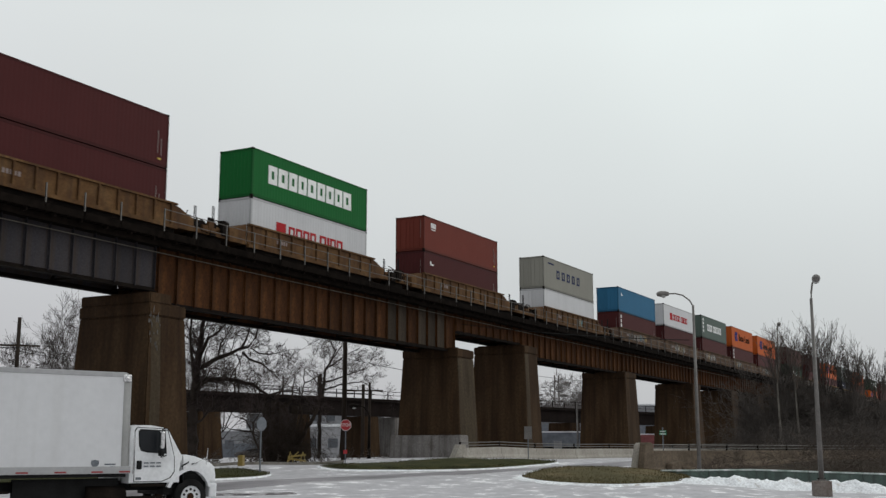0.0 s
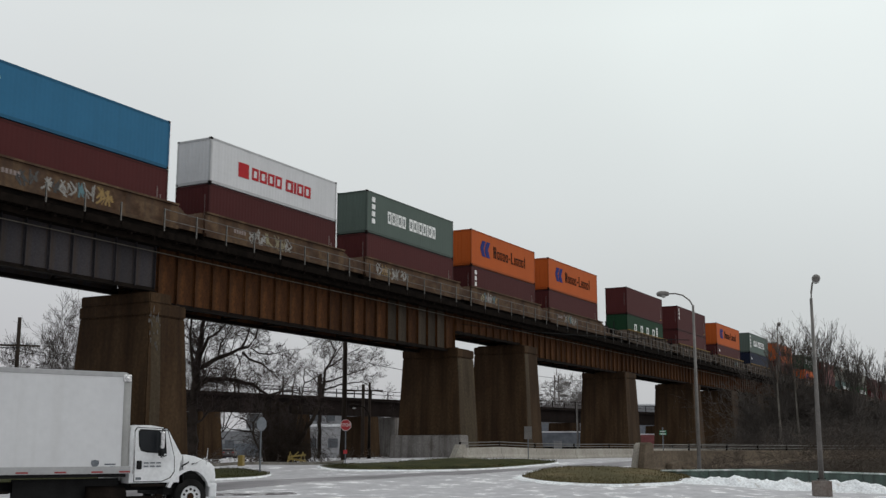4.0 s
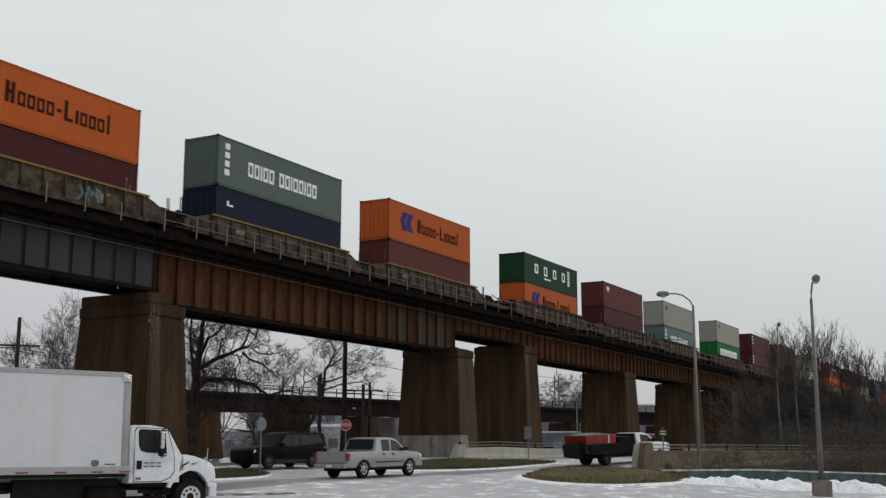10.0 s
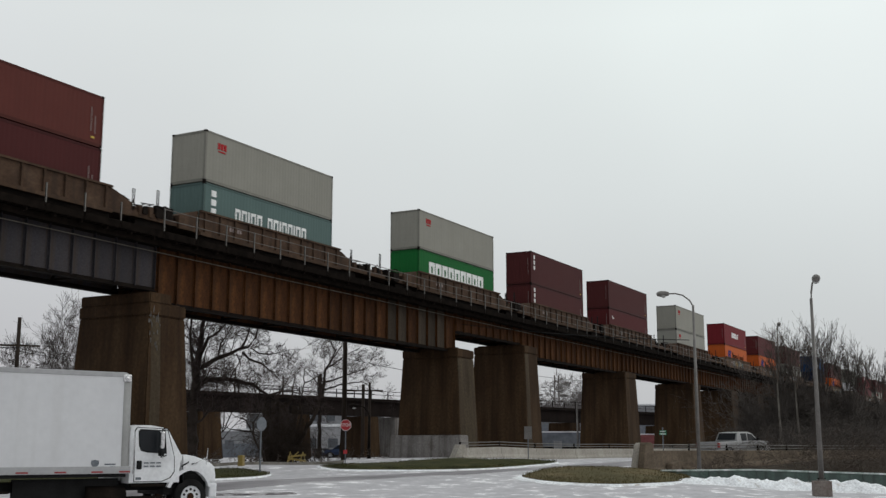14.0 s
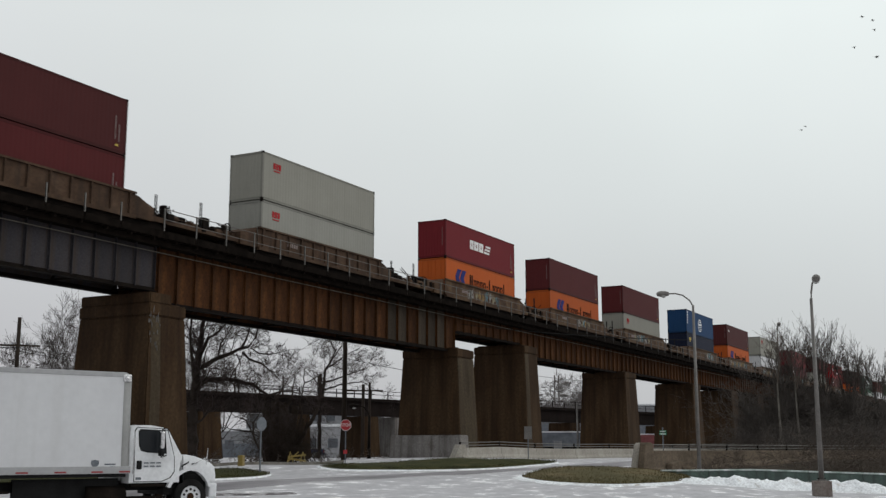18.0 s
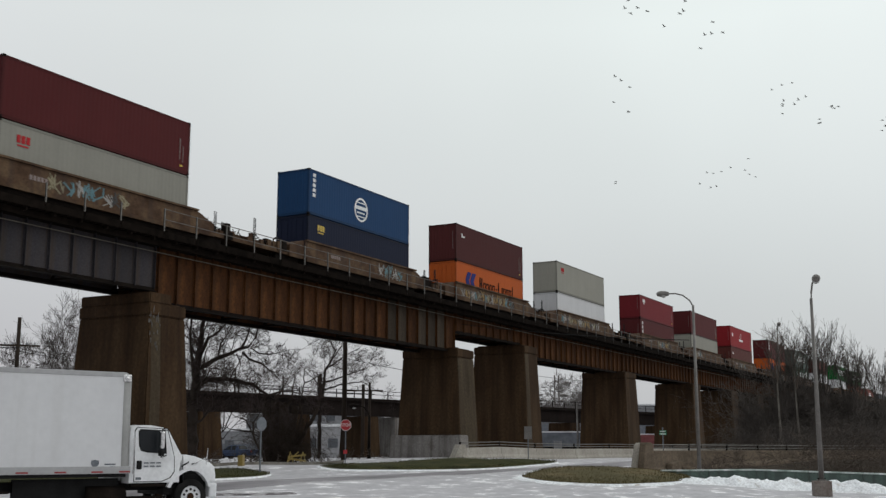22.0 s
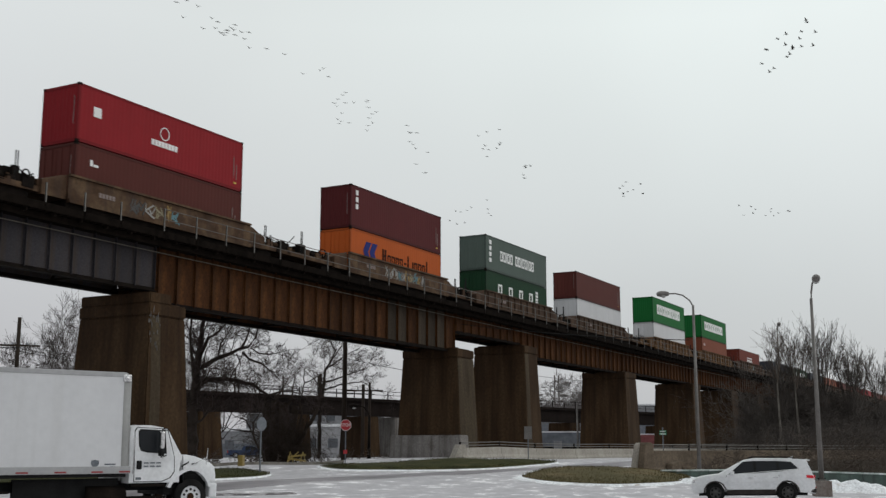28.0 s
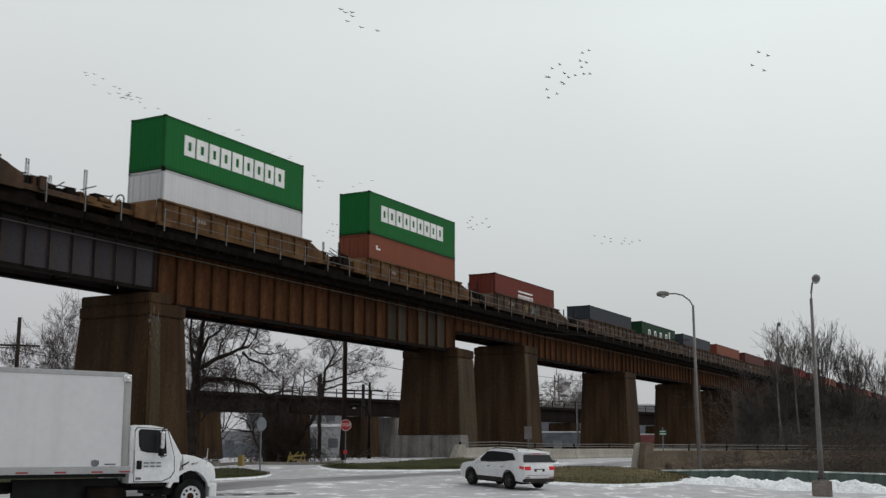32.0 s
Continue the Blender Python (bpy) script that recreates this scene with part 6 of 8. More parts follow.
def brush(x, y, w, h, n, seed, label, arch=0.5, name="bare_shrub", twig=None):
    rnd = random.Random(seed)
    limbs = []
    for _ in range(n):
        a = rnd.uniform(0, 6.283)
        o = rnd.uniform(0, w)
        limbs.append((Vector((math.cos(a) * o, math.sin(a) * o, 0)), Vector((rnd.uniform(-arch, arch), rnd.uniform(-arch, arch), 1)), h * rnd.uniform(0.5, 1.1), 0.022, 2))
    bare_tree(x, y, limbs, label, seed, bend=0.3, up=-0.12, kids=4, shrink=0.55, sink=0.1, name=name, twig=twig)


# scrub along the parapet, under the viaduct and behind the kerb
k = 0
for x, y, w, h, n in ((72, 18.0, 1.0, 1.8, 16), (76.0, 15.6, 1.4, 2.3, 10), (79.5, 13.9, 1.5, 2.7, 16), (82, 12.6, 1.7, 2.9, 20), (86, 11.0, 1.7, 2.7, 20), (79.5, 11.5, 1.6, 2.2, 14), (90, 8.5, 1.8, 2.7, 22), (70.2, 19.0, 0.5, 1.3, 12),
                      (76, 13.0, 1.3, 1.4, 10), (72.8, 15.6, 1.2, 1.0, 8), (84, 8.0, 1.5, 2.2, 22)):
    brush(x, y, w, h, n, 120 + k, "arching bare bramble thicket beside the parapet")
    k += 1
for x, y, h in ((86, 17.6, 2.4), (90, 16.4, 3.2), (94.5, 14.8, 4.0), (99.5, 13.2, 4.2), (104.5, 11.6, 4.2)):
    brush(x, y, 1.0, h, 34, 300 + k, "dense bare roadside scrub behind the parapet", 0.5, twig=M_TWIGDARK)
    k += 1
for x, y, h in ((110, 24.6, 3.4), (114, 25.2, 4.4), (120, 26, 5.0), (114, 21, 4.2), (120, 19, 3.9), (107, 22.6, 4.4), (108, 19.6, 3.8), (110, 17.0, 3.4), (113, 15.2, 3.2), (117, 15.6, 3.2), (119, 28, 5.6), (115, 12.6, 2.8)):
    brush(x, y, 2.4, h, 56, 140 + k, "tall tangled bare shrub below the thicket", 0.6, twig=M_TWIGDARK)
    k += 1
for x, y, h in ((66.4, 49.3, 3.4), (65.2, 48.4, 3.0), (66.2, 48.2, 2.2), (78.5, 59.2, 3.0)):
    brush(x, y, 0.8, h, 40, 400 + k, "tall brown winter brush before the far bridge", 0.55, twig=M_VINE)
    k += 1
for x, y in ((52, 47.5), (57.5, 48.2), (61.5, 47.8), (69.5, 47.2), (73, 47.6), (77.5, 47), (55, 52), (64, 54), (72, 56), (80, 58), (49, 49)):
    brush(x, y, 1.5, 0.8, 12, 170 + k, "low brown winter brush under the viaduct", 0.7)
    k += 1


# ---- second, lower railway bridge behind ----
def far_bridge():
    a, b = Vector((55, 91.6)), Vector((212, 57.2))
    d = (b - a).normalized()
    an = math.degrees(math.atan2(d.y, d.x))
    ln = (b - a).length
    t = thing("far_railway_bridge", (a.x, a.y, 0), an, "dark low railway bridge on concrete piers in the distance", "railway bridge")
    n = int(ln / 16)
    for i in range(n):
        part("girder", boxes((i * ln / n, (i + 1) * ln / n - 0.06, -1.7, -1.6, 5.95, 7.7), (i * ln / n, (i + 1) * ln / n - 0.06, -1.95, -1.5, 7.66, 7.78), (i * ln / n, (i + 1) * ln / n - 0.06, -1.95, -1.4, 5.85, 5.97)), M_FARSTEEL, t)
    part("deck", boxes((0, ln, -2.2, 2.4, 7.72, 8.05)), M_FARSTEEL, t)
    for z in (8.55, 9.0):
        part("rail_bar", pipe([(0, -2.1, z), (ln, -2.1, z)], 0.035, 5), M_FARSTEEL, t)
    me = link_mesh("rail_post", boxes((-0.05, 0.05, -2.15, -2.05, 8.0, 9.05)), M_FARSTEEL)
    x = 1.0
    while x < ln:
        part("rail_post", me, None, t, at=pose(x, 0, 0))
        x += 3.0
    for x, h in ((45.5, 2.6), (52.5, 2.2), (58.0, 2.4)):
        part("line_post", boxes((x - 0.07, x + 0.07, -2.12, -1.98, 8.0, 8.05 + h)), M_WOODPOLE, t, "short dark line post on the deck")
    for x, w in ((5, 2.0), (20, 2.0), (31, 2.0), (42.4, 2.0), (55.5, 2.0), (67.2, 1.9), (72.2, 0.9), (84, 2.0), (98, 2.0), (112, 2.0), (126, 2.0), (141, 2.0)):
        p = a + d * x
        part("pier", frustum(bmesh.new(), x, w * 0.7, -1.9, 2.0, ground(p.x, p.y) - 0.5, 5.86, 0.25), M_PIER if x != 72.2 else M_PIERLIGHT, t, "dark concrete pier")


far_bridge()

# ---- distant buildings ----
# wall and window colours are muted to carry the haze
M_FARWALL = surf("hazy_grey_wall", [(0.3, (0.195, 0.1961, 0.2072)), (0.7, (0.27, 0.2701, 0.2812))], 0.15, 2, 0.9, 0, 0.1)
M_FARBLUE = surf("hazy_slate_wall", [(0.3, (0.12, 0.13, 0.15)), (0.7, (0.18, 0.19, 0.21))], 0.15, 2, 0.9, 0, 0.1)
M_FARROOF = surf("snowy_flat_roof", [(0.3, (0.6, 0.6, 0.62)), (0.7, (0.75, 0.75, 0.77))], 0.2, 2, 0.9, 0, 0.1)
M_FARWHITE = surf("hazy_white_wall", [(0.3, (0.29, 0.2857, 0.2955)), (0.7, (0.3569, 0.3516, 0.3624))], 0.15, 2, 0.9, 0, 0.1)
M_FARRED = surf("hazy_brick_red", [(0.3, (0.20, 0.07, 0.07)), (0.7, (0.28, 0.10, 0.10))], 0.2, 2, 0.9, 0, 0.1)
M_FARGLASS = surf("hazy_window", [(0.3, (0.07, 0.075, 0.085)), (0.7, (0.11, 0.115, 0.13))], 0.3, 2, 0.3, 0, 0)


def building(x, y, rz, w, d, h, wall, label, floors, cols, base=None):
    t = thing("distant_building", (x, y, ground(x, y) - 0.2), rz, label, "building")
    part("wall", boxes((-w / 2, w / 2, 0, d, 0, h), bev=0.05), wall, t)
    part("roof", boxes((-w / 2 - 0.3, w / 2 + 0.3, -0.3, d + 0.3, h, h + 0.45), bev=0.05), M_FARROOF, t, "flat roof under snow")
    if base:
        part("plinth_band", boxes((-w / 2 - 0.02, w / 2 + 0.02, -0.05, 0, 0, h * 0.55)), base, t)
    win = link_mesh("window", boxes((-0.8, 0.8, -0.06, 0.05, 0, 1.5)), M_FARGLASS)
    for f in range(floors):
        for c in range(cols):
            part("window", win, None, t, at=pose(-w / 2 + (c + 0.5) * w / cols, 0, h * (f + 0.35) / floors))
    return t


building(146, 138, -62, 54, 14, 4.6, M_FARWALL, "long grey shed with a slate lower band, hazy", 1, 7, M_FARBLUE)
building(178, 124, -58, 26, 14, 8.2, M_FARWALL, "grey multi-storey block in winter haze", 4, 9)
building(156, 103, -58, 14, 8, 5.2, M_FARWHITE, "small white house-like office, hazy", 1, 4)
building(205, 118, -60, 24, 12, 7.2, M_FARWHITE, "pale block with window rows, hazy", 3, 8)
building(260, 100, -66, 40, 16, 9.5, M_FARBLUE, "dark industrial hall behind the viaduct, hazy", 1, 5)
building(300, 108, -66, 40, 16, 13.5, M_FARWALL, "large grey industrial block in haze", 2, 8)
building(330, 160, -60, 60, 20, 12, M_FARWALL, "broad grey warehouse in haze", 2, 10)


def trailer(x, y, rz, ln, mat, label):
    t = thing("parked_trailer", (x, y, ground(x, y)), rz, label, "trailer")
    part("body", boxes((-ln / 2, ln / 2, -1.25, 1.25, 0.9, 2.6), bev=0.06), mat, t)
    part("top_rail", boxes((-ln / 2 - 0.03, ln / 2 + 0.03, -1.3, 1.3, 2.6, 2.75)), M_FARROOF, t)
    for xx in (-ln / 2 + 1.2, -ln / 2 + 2.3, ln / 2 - 2.0):
        part("wheel", lathe(bmesh.new(), [(0.2, -0.15), (0.5, -0.13), (0.5, 0.13), (0.2, 0.15)], 12, "Y", (xx, -1.1, 0.5)), M_TYRE, t)
    part("chassis", boxes((-ln / 2, ln / 2, -0.5, 0.5, 0.7, 0.9)), M_BLACK, t)


trailer(128, 52.5, -66, 9.5, M_FARBLUE, "grey parked trailer with a white top rail")
single("utility_cabinet", boxes((-0.4, 0.4, -0.4, 0.4, 0, 1.5), (-0.3, 0.2, -0.42, -0.4, 0.7, 1.3), bev=0.03), M_FARWALL, "pale utility cabinet behind the barrier", "cabinet", loc=(106.6, 44.6, ground(106.6, 44.6)), rz=-66)
trailer(150, 48.5, -66, 8, M_FARRED, "dull red parked trailer behind the viaduct")


def lattice_tower(x, y, h):
    t = thing("lattice_tower", (x, y, ground(x, y)), 15, "hazy steel lattice power tower", "power tower")
    for sx in (-1, 1):
        for sy in (-1, 1):
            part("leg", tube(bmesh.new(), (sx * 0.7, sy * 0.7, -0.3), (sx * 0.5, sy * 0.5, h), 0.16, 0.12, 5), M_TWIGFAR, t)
    for k in range(7):
        f0, f1 = k / 7, (k + 1) / 7
        r0, r1 = 0.7 - 0.2 * f0, 0.7 - 0.2 * f1
        bm = pipe([(-r0, -r0, h * f0), (r1, -r1, h * f1)], 0.09, 4)
        pipe([(r0, -r0, h * f0), (-r1, -r1, h * f1)], 0.09, 4, bm)
        part("brace", bm, M_TWIGFAR, t)
    for z, w in ((h * 0.82, 2.2), (h * 0.92, 1.8)):
        part("crossarm", boxes((-w, w, -0.25, 0.25, z - 0.2, z + 0.2)), M_TWIGFAR, t)
    part("spire", tube(bmesh.new(), (0, 0, h), (0, 0, h + 2.5), 0.14, 0.05, 5), M_TWIGFAR, t)


lattice_tower(267.6, 112, 20)
# far tree line that closes the horizon
rnd = random.Random(5)
tl = Wood()
for i in range(420):
    a = radians(rnd.uniform(-20, 75))
    r = rnd.uniform(430, 620)
    p = Vector((math.cos(a) * r, math.sin(a) * r, 0))
    h = rnd.uniform(7, 13)
    for j in range(14):
        d = Vector((rnd.uniform(-0.5, 0.5), rnd.uniform(-0.5, 0.5), 1)) * h * rnd.uniform(0.5, 1)
        q = p + Vector((rnd.uniform(-3, 3), rnd.uniform(-3, 3), 0))
        tl.limb([q, q + d * 0.5 + Vector((rnd.uniform(-1, 1), 0, 0)), q + d], [0.3, 0.22, 0.05], 3)
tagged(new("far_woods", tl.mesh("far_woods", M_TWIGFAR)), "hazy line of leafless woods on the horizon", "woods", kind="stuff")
# ---- vehicles ----
def arch_outline(top, x_front, x_rear, axles, wr, sill):
    """A side outline: top points from front to rear, then the sill with a wheel arch at each axle."""
    pts = list(top)
    for ax in sorted(axles):
        h = 0.36
        for k in range(9):
            a = math.pi - math.pi * k / 8
            pts.append((ax + wr * 1.14 * math.cos(a), max(sill, h + wr * 1.14 * math.sin(a))))
    return pts


def girth(z, z_belt, lean):
    """Share of a vehicle's half width at height z: widest at the doors, drawn in above the belt and below the sill."""
    return 1 - lean * max(0.0, z - z_belt) - 0.13 * max(0.0, 0.8 - z) - 0.05 * max(0.0, min(z, z_belt) - 0.95)


def shell(outline, half, z_belt, lean, plan, x_half, bev=0.035):
    """Extrudes a vehicle's side outline and draws in the glasshouse and the corners."""
    bm = prism(bmesh.new(), outline, -half, half)
    es = [e for e in bm.edges if abs(e.verts[0].co.y - e.verts[1].co.y) < 1e-4]
    bmesh.ops.bevel(bm, geom=es, offset=bev, segments=2, affect="EDGES", profile=0.6, clamp_overlap=True)
    for z in (0.48, 0.62, 0.8, 0.95, z_belt):
        if min(p[1] for p in outline) + 0.05 < z < max(p[1] for p in outline) - 0.05:
            bmesh.ops.bisect_plane(bm, geom=bm.verts[:] + bm.edges[:] + bm.faces[:], plane_co=(0, 0, z), plane_no=(0, 0, 1), dist=0.004)
    for x in (0.55 * x_half, 0.75 * x_half, 0.88 * x_half):
        for sg in (-1, 1):
            if plan:
                bmesh.ops.bisect_plane(bm, geom=bm.verts[:] + bm.edges[:] + bm.faces[:], plane_co=(sg * x, 0, 0), plane_no=(1, 0, 0), dist=0.004)
    for v in bm.verts:
        v.co.y *= girth(v.co.z, z_belt, lean) * (1 - plan * min(1.0, abs(v.co.x) / x_half) ** 5)
    return crease(bm)


def on_side(quad, half, z_belt, lean, sg, out=0.006, depth=0.012):
    """A thin panel on the side of a vehicle, following its lean."""
    bm = bmesh.new()
    a, b = [], []
    for x, z in quad:
        y = half * girth(z, z_belt, lean)
        a.append(bm.verts.new((x, sg * (y + out), z)))
        b.append(bm.verts.new((x, sg * (y - depth), z)))
    n = len(quad)
    bm.faces.new(a)
    for i in range(n):
        bm.faces.new((a[i], a[(i + 1) % n], b[(i + 1) % n], b[i]))
    bmesh.ops.recalc_face_normals(bm, faces=bm.faces[:])
    return bm


def across(p0, p1, half0, half1, thick=0.01):
    """A pane across the vehicle between two (x, z) lines."""
    bm = bmesh.new()
    n = Vector((p1[1] - p0[1], 0, -(p1[0] - p0[0]))).normalized() * thick
    q = [Vector((p0[0], -half0, p0[1])), Vector((p0[0], half0, p0[1])), Vector((p1[0], half1, p1[1])), Vector((p1[0], -half1, p1[1]))]
    a = [bm.verts.new(v + n) for v in q]
    b = [bm.verts.new(v - n) for v in q]
    bm.faces.new(a)
    bm.faces.new(b[::-1])
    for i in range(4):
        bm.faces.new((a[i], b[i], b[(i + 1) % 4], a[(i + 1) % 4]))
    bmesh.ops.recalc_face_normals(bm, faces=bm.faces[:])
    return bm


WHEELS = {}


def wheel(car, x, y, r, style, twin=False):
    key = (r, style, twin)
    w = 0.11 if not twin else 0.26
    if key not in WHEELS:
        ty = lathe(bmesh.new(), [(r * 0.62, -w), (r * 0.9, -w * 1.05), (r, -w * 0.75), (r, w * 0.75), (r * 0.9, w * 1.05), (r * 0.62, w)], 28, "Y", first=False, last=False)
        rim = bmesh.new()
        lathe(rim, [(r * 0.63, -w * 0.98), (r * 0.6, -w * 0.8), (r * 0.5, -w * 0.62), (r * 0.2, -w * 0.72), (r * 0.14, -w * 0.95), (0.01, -w)], 24, "Y", first=False)
        hole = link_mesh("rim_opening", prism(bmesh.new(), [(-0.055 * r, 0.30 * r), (0.055 * r, 0.30 * r), (0.14 * r, 0.52 * r), (-0.14 * r, 0.52 * r)], -w * 0.86, -w * 0.6), M_BLACK)
        if style == "steel":
            hole = link_mesh("rim_opening", prism(bmesh.new(), [(0.07 * r * math.cos(k * 0.785), 0.42 * r + 0.07 * r * math.sin(k * 0.785)) for k in range(8)], -w * 0.9, -w * 0.6), M_BLACK)
        WHEELS[key] = (link_mesh("tyre", ty, M_TYRE, True), link_mesh("rim", rim, M_WHITE if style == "steel" else M_DARKRIM if style == "dark" else M_ALU, True), hole)
    t, rm, hole = WHEELS[key]
    sg = 1 if y < 0 else -1
    wh = part("wheel", t, None, car, "black tyre on a metal rim", at=pose(x, y, r, 0, 0, 0 if sg > 0 else 180))
    rimo = part("rim", rm, None, wh)
    n = 6 if style != "steel" else 10
    for k in range(n):
        part("rim_opening", hole, None, wh, at=pose(0, 0, 0, 0, 360 * k / n, 0))
    return wh


def common(car, half, z_belt, lean, rails):
    for sg in (-1, 1):
        for name, quad, mat, lab in rails:
            part(name, on_side(quad, half, z_belt, lean, sg), mat, car, lab)


def lengthen(car, k, shift, tail=1.0):
    """Draws a finished vehicle out along x; its wheels keep their shape."""
    for ob in car.children_recursive:
        name = ob.name.split(".")[0]
        if name == "wheel":
            x = ob.matrix_basis.translation.x
            ob.matrix_basis.translation.x = x * k * (tail if x < 0 else 1) + shift
        elif name not in ("rim", "rim_opening", "hub"):
            for v in ob.data.vertices:
                v.co.x = v.co.x * k * (tail if v.co.x < 0 else 1) + shift


def sport_utility(name, mat, label, ln, h, wb, boxy, lit):
    car = thing(name, (0, 0, 0), label=label, category="car")
    f, b = ln / 2, -ln / 2
    half = 0.94 if not boxy else 1.0
    wr = 0.37 if not boxy else 0.4
    ax = (wb * 0.5 + 0.05, -wb * 0.5 + 0.05)
    rear_top = (b + 0.3, h - 0.07) if not boxy else (b + 0.2, h - 0.06)
    nose = 1.02 if not boxy else 1.15
    cw = 0.0 if not boxy else 0.4
    top = [(f - 0.08, 0.33), (f, 0.55), (f - 0.05, nose - 0.18), (f - 0.2, nose - 0.09), (f - 0.5, nose - 0.01), (f - 1.15 - cw, nose + 0.07), (f - 1.95 - cw, h - 0.17), (f - 2.2 - cw, h - 0.06), (f - 2.5 - cw, h - 0.015), (-0.3, h), (b + 1.0, h - 0.02), rear_top, (b + 0.24, h - 0.15),
           (b + 0.07, nose + 0.08), (b + 0.0, nose - 0.1), (b - 0.02, 0.62), (b + 0.03, 0.42), (b + 0.1, 0.33)]
    zb, lean = nose + 0.02, 0.22 if not boxy else 0.12
    part("body", shell(arch_outline(top, f, b, ax, wr, 0.33), half, zb, lean, 0.10, f), mat, car, smooth=True)
    glass_top = h - 0.14
    wins = [[(f - 1.5 - cw, zb + 0.04), (f - 2.08 - cw, glass_top), (f - 2.5 - cw * 0.8, glass_top + 0.02), (f - 2.5 - cw * 0.8, zb + 0.03)],
            [(f - 2.57 - cw * 0.8, zb + 0.03), (f - 2.57 - cw * 0.8, glass_top + 0.02), (f - 3.35, glass_top + 0.01), (f - 3.45, zb + 0.04)],
            [(f - 3.52, zb + 0.05), (f - 3.43, glass_top), (b + 0.72, glass_top - 0.02), (b + 0.42, zb + 0.2)]]
    if not boxy:
        wins = [[(f - 1.5, zb + 0.05), (f - 2.08, glass_top + 0.01), (f - 2.5, glass_top + 0.04), (f - 2.5, zb + 0.08)],
                [(f - 2.57, zb + 0.08), (f - 2.57, glass_top + 0.04), (f - 3.35, glass_top + 0.03), (f - 3.42, zb + 0.14)],
                [(f - 3.48, zb + 0.145), (f - 3.41, glass_top + 0.03), (b + 0.86, glass_top - 0.01), (b + 0.6, zb + 0.25)]]
        for sg in (-1, 1):
            for pil in ([(f - 2.49, zb + 0.075), (f - 2.49, glass_top + 0.04), (f - 2.58, glass_top + 0.04), (f - 2.58, zb + 0.08)],
                        [(f - 3.41, zb + 0.14), (f - 3.34, glass_top + 0.03), (f - 3.42, glass_top + 0.03), (f - 3.49, zb + 0.145)]):
                part("pillar", on_side(pil, half, zb, lean, sg, 0.006), M_BLACK, car, "black door pillar")
            part("window_strip", on_side([(f - 1.45, zb + 0.02), (f - 1.47, zb + 0.04), (b + 0.62, zb + 0.235), (b + 0.55, zb + 0.225)], half, zb, lean, sg, 0.01), M_CHROME, car, "bright strip under the windows")
    for q in wins:
        for sg in (-1, 1):
            part("side_window", on_side(q, half, zb, lean, sg), M_GLASS, car, "dark tinted side window")
    part("windscreen", across((f - 1.22 - cw, zb + 0.06), (f - 1.97 - cw, h - 0.17), half * 0.86, half * 0.76), M_GLASS, car, "sloping windscreen")
    part("rear_window", across((b + 0.085, zb + (0.16 if not boxy else 0.1)), (b + 0.225, h - 0.19), half * (0.9 if not boxy else 0.84), half * (0.8 if not boxy else 0.76)), M_GLASS, car, "dark rear window")
    if not boxy:
        # wrap-round lamps reach inwards over the tailgate; a lip shades the rear window
        for sg in (-1, 1):
            part("lamp_cluster", boxes((b - 0.025, b + 0.06, sg * half * 0.74 - 0.2, sg * half * 0.74 + 0.13, nose - 0.16, nose + 0.0), bev=0.03), M_TAIL if lit else M_REDLENS, car, "red tail lamp cluster")
            part("reflector", boxes((b - 0.06, b + 0.0, sg * half * 0.72 - 0.1, sg * half * 0.72 + 0.1, 0.53, 0.57), bev=0.008), M_REDLENS, car, "small red bumper reflector")
            part("exhaust", pipe([(b + 0.2, sg * 0.55, 0.33), (b - 0.03, sg * 0.55, 0.33)], 0.04), M_CHROME, car, "chrome exhaust tip")
        part("spoiler", boxes((b + 0.12, b + 0.5, -half * 0.74, half * 0.74, h - 0.115, h - 0.075), bev=0.015), mat, car, "painted roof spoiler")
        part("tailgate_seam", boxes((b - 0.026, b + 0.02, -half * 0.8, half * 0.8, 0.635, 0.647)), M_BLACK, car)
        part("plate_recess", boxes((b - 0.008, b + 0.03, -0.3, 0.3, 0.74, 0.92), bev=0.01), M_CLADDING, car, "dark plate recess")
    tail_quad = [(b + 0.02, nose - 0.12), (b + 0.06, nose - 0.01), (b + 0.5, nose + 0.03), (b + 0.3, nose - 0.1)]
    for sg in (-1, 1):
        part("tail_light", on_side(tail_quad, half * 0.93, zb, lean, sg, 0.02, 0.3), M_TAIL if lit else M_REDLENS, car, "glowing red tail light" if lit else "red tail light")
        part("headlight", on_side([(f - 0.06, nose - 0.28), (f - 0.1, nose - 0.16), (f - 0.5, nose - 0.08), (f - 0.42, nose - 0.2)], half * 0.92, zb, lean, sg, 0.012, 0.2), M_CHROME, car, "clear headlight")
        part("mirror", boxes((f - 1.72 - cw, f - 1.55 - cw, sg * half - 0.02 if sg > 0 else -half - 0.2, half + 0.2 if sg > 0 else -half + 0.02, zb + 0.02, zb + 0.17), bev=0.03), mat, car, "door mirror")
        for xh in (f - 2.35, f - 3.3):
            part("door_handle", boxes((xh - 0.1, xh + 0.1, sg * half - 0.025, sg * half + 0.025, zb - 0.12, zb - 0.08), bev=0.008), M_CHROME if not boxy else M_BLACK, car, "door handle")
        part("sill_trim", on_side([(ax[0] - 0.45, 0.3), (ax[0] - 0.45, 0.48), (ax[1] + 0.45, 0.48), (ax[1] + 0.45, 0.3)], half, zb, lean, sg, 0.012), M_CLADDING, car, "dark grey lower sill cladding")
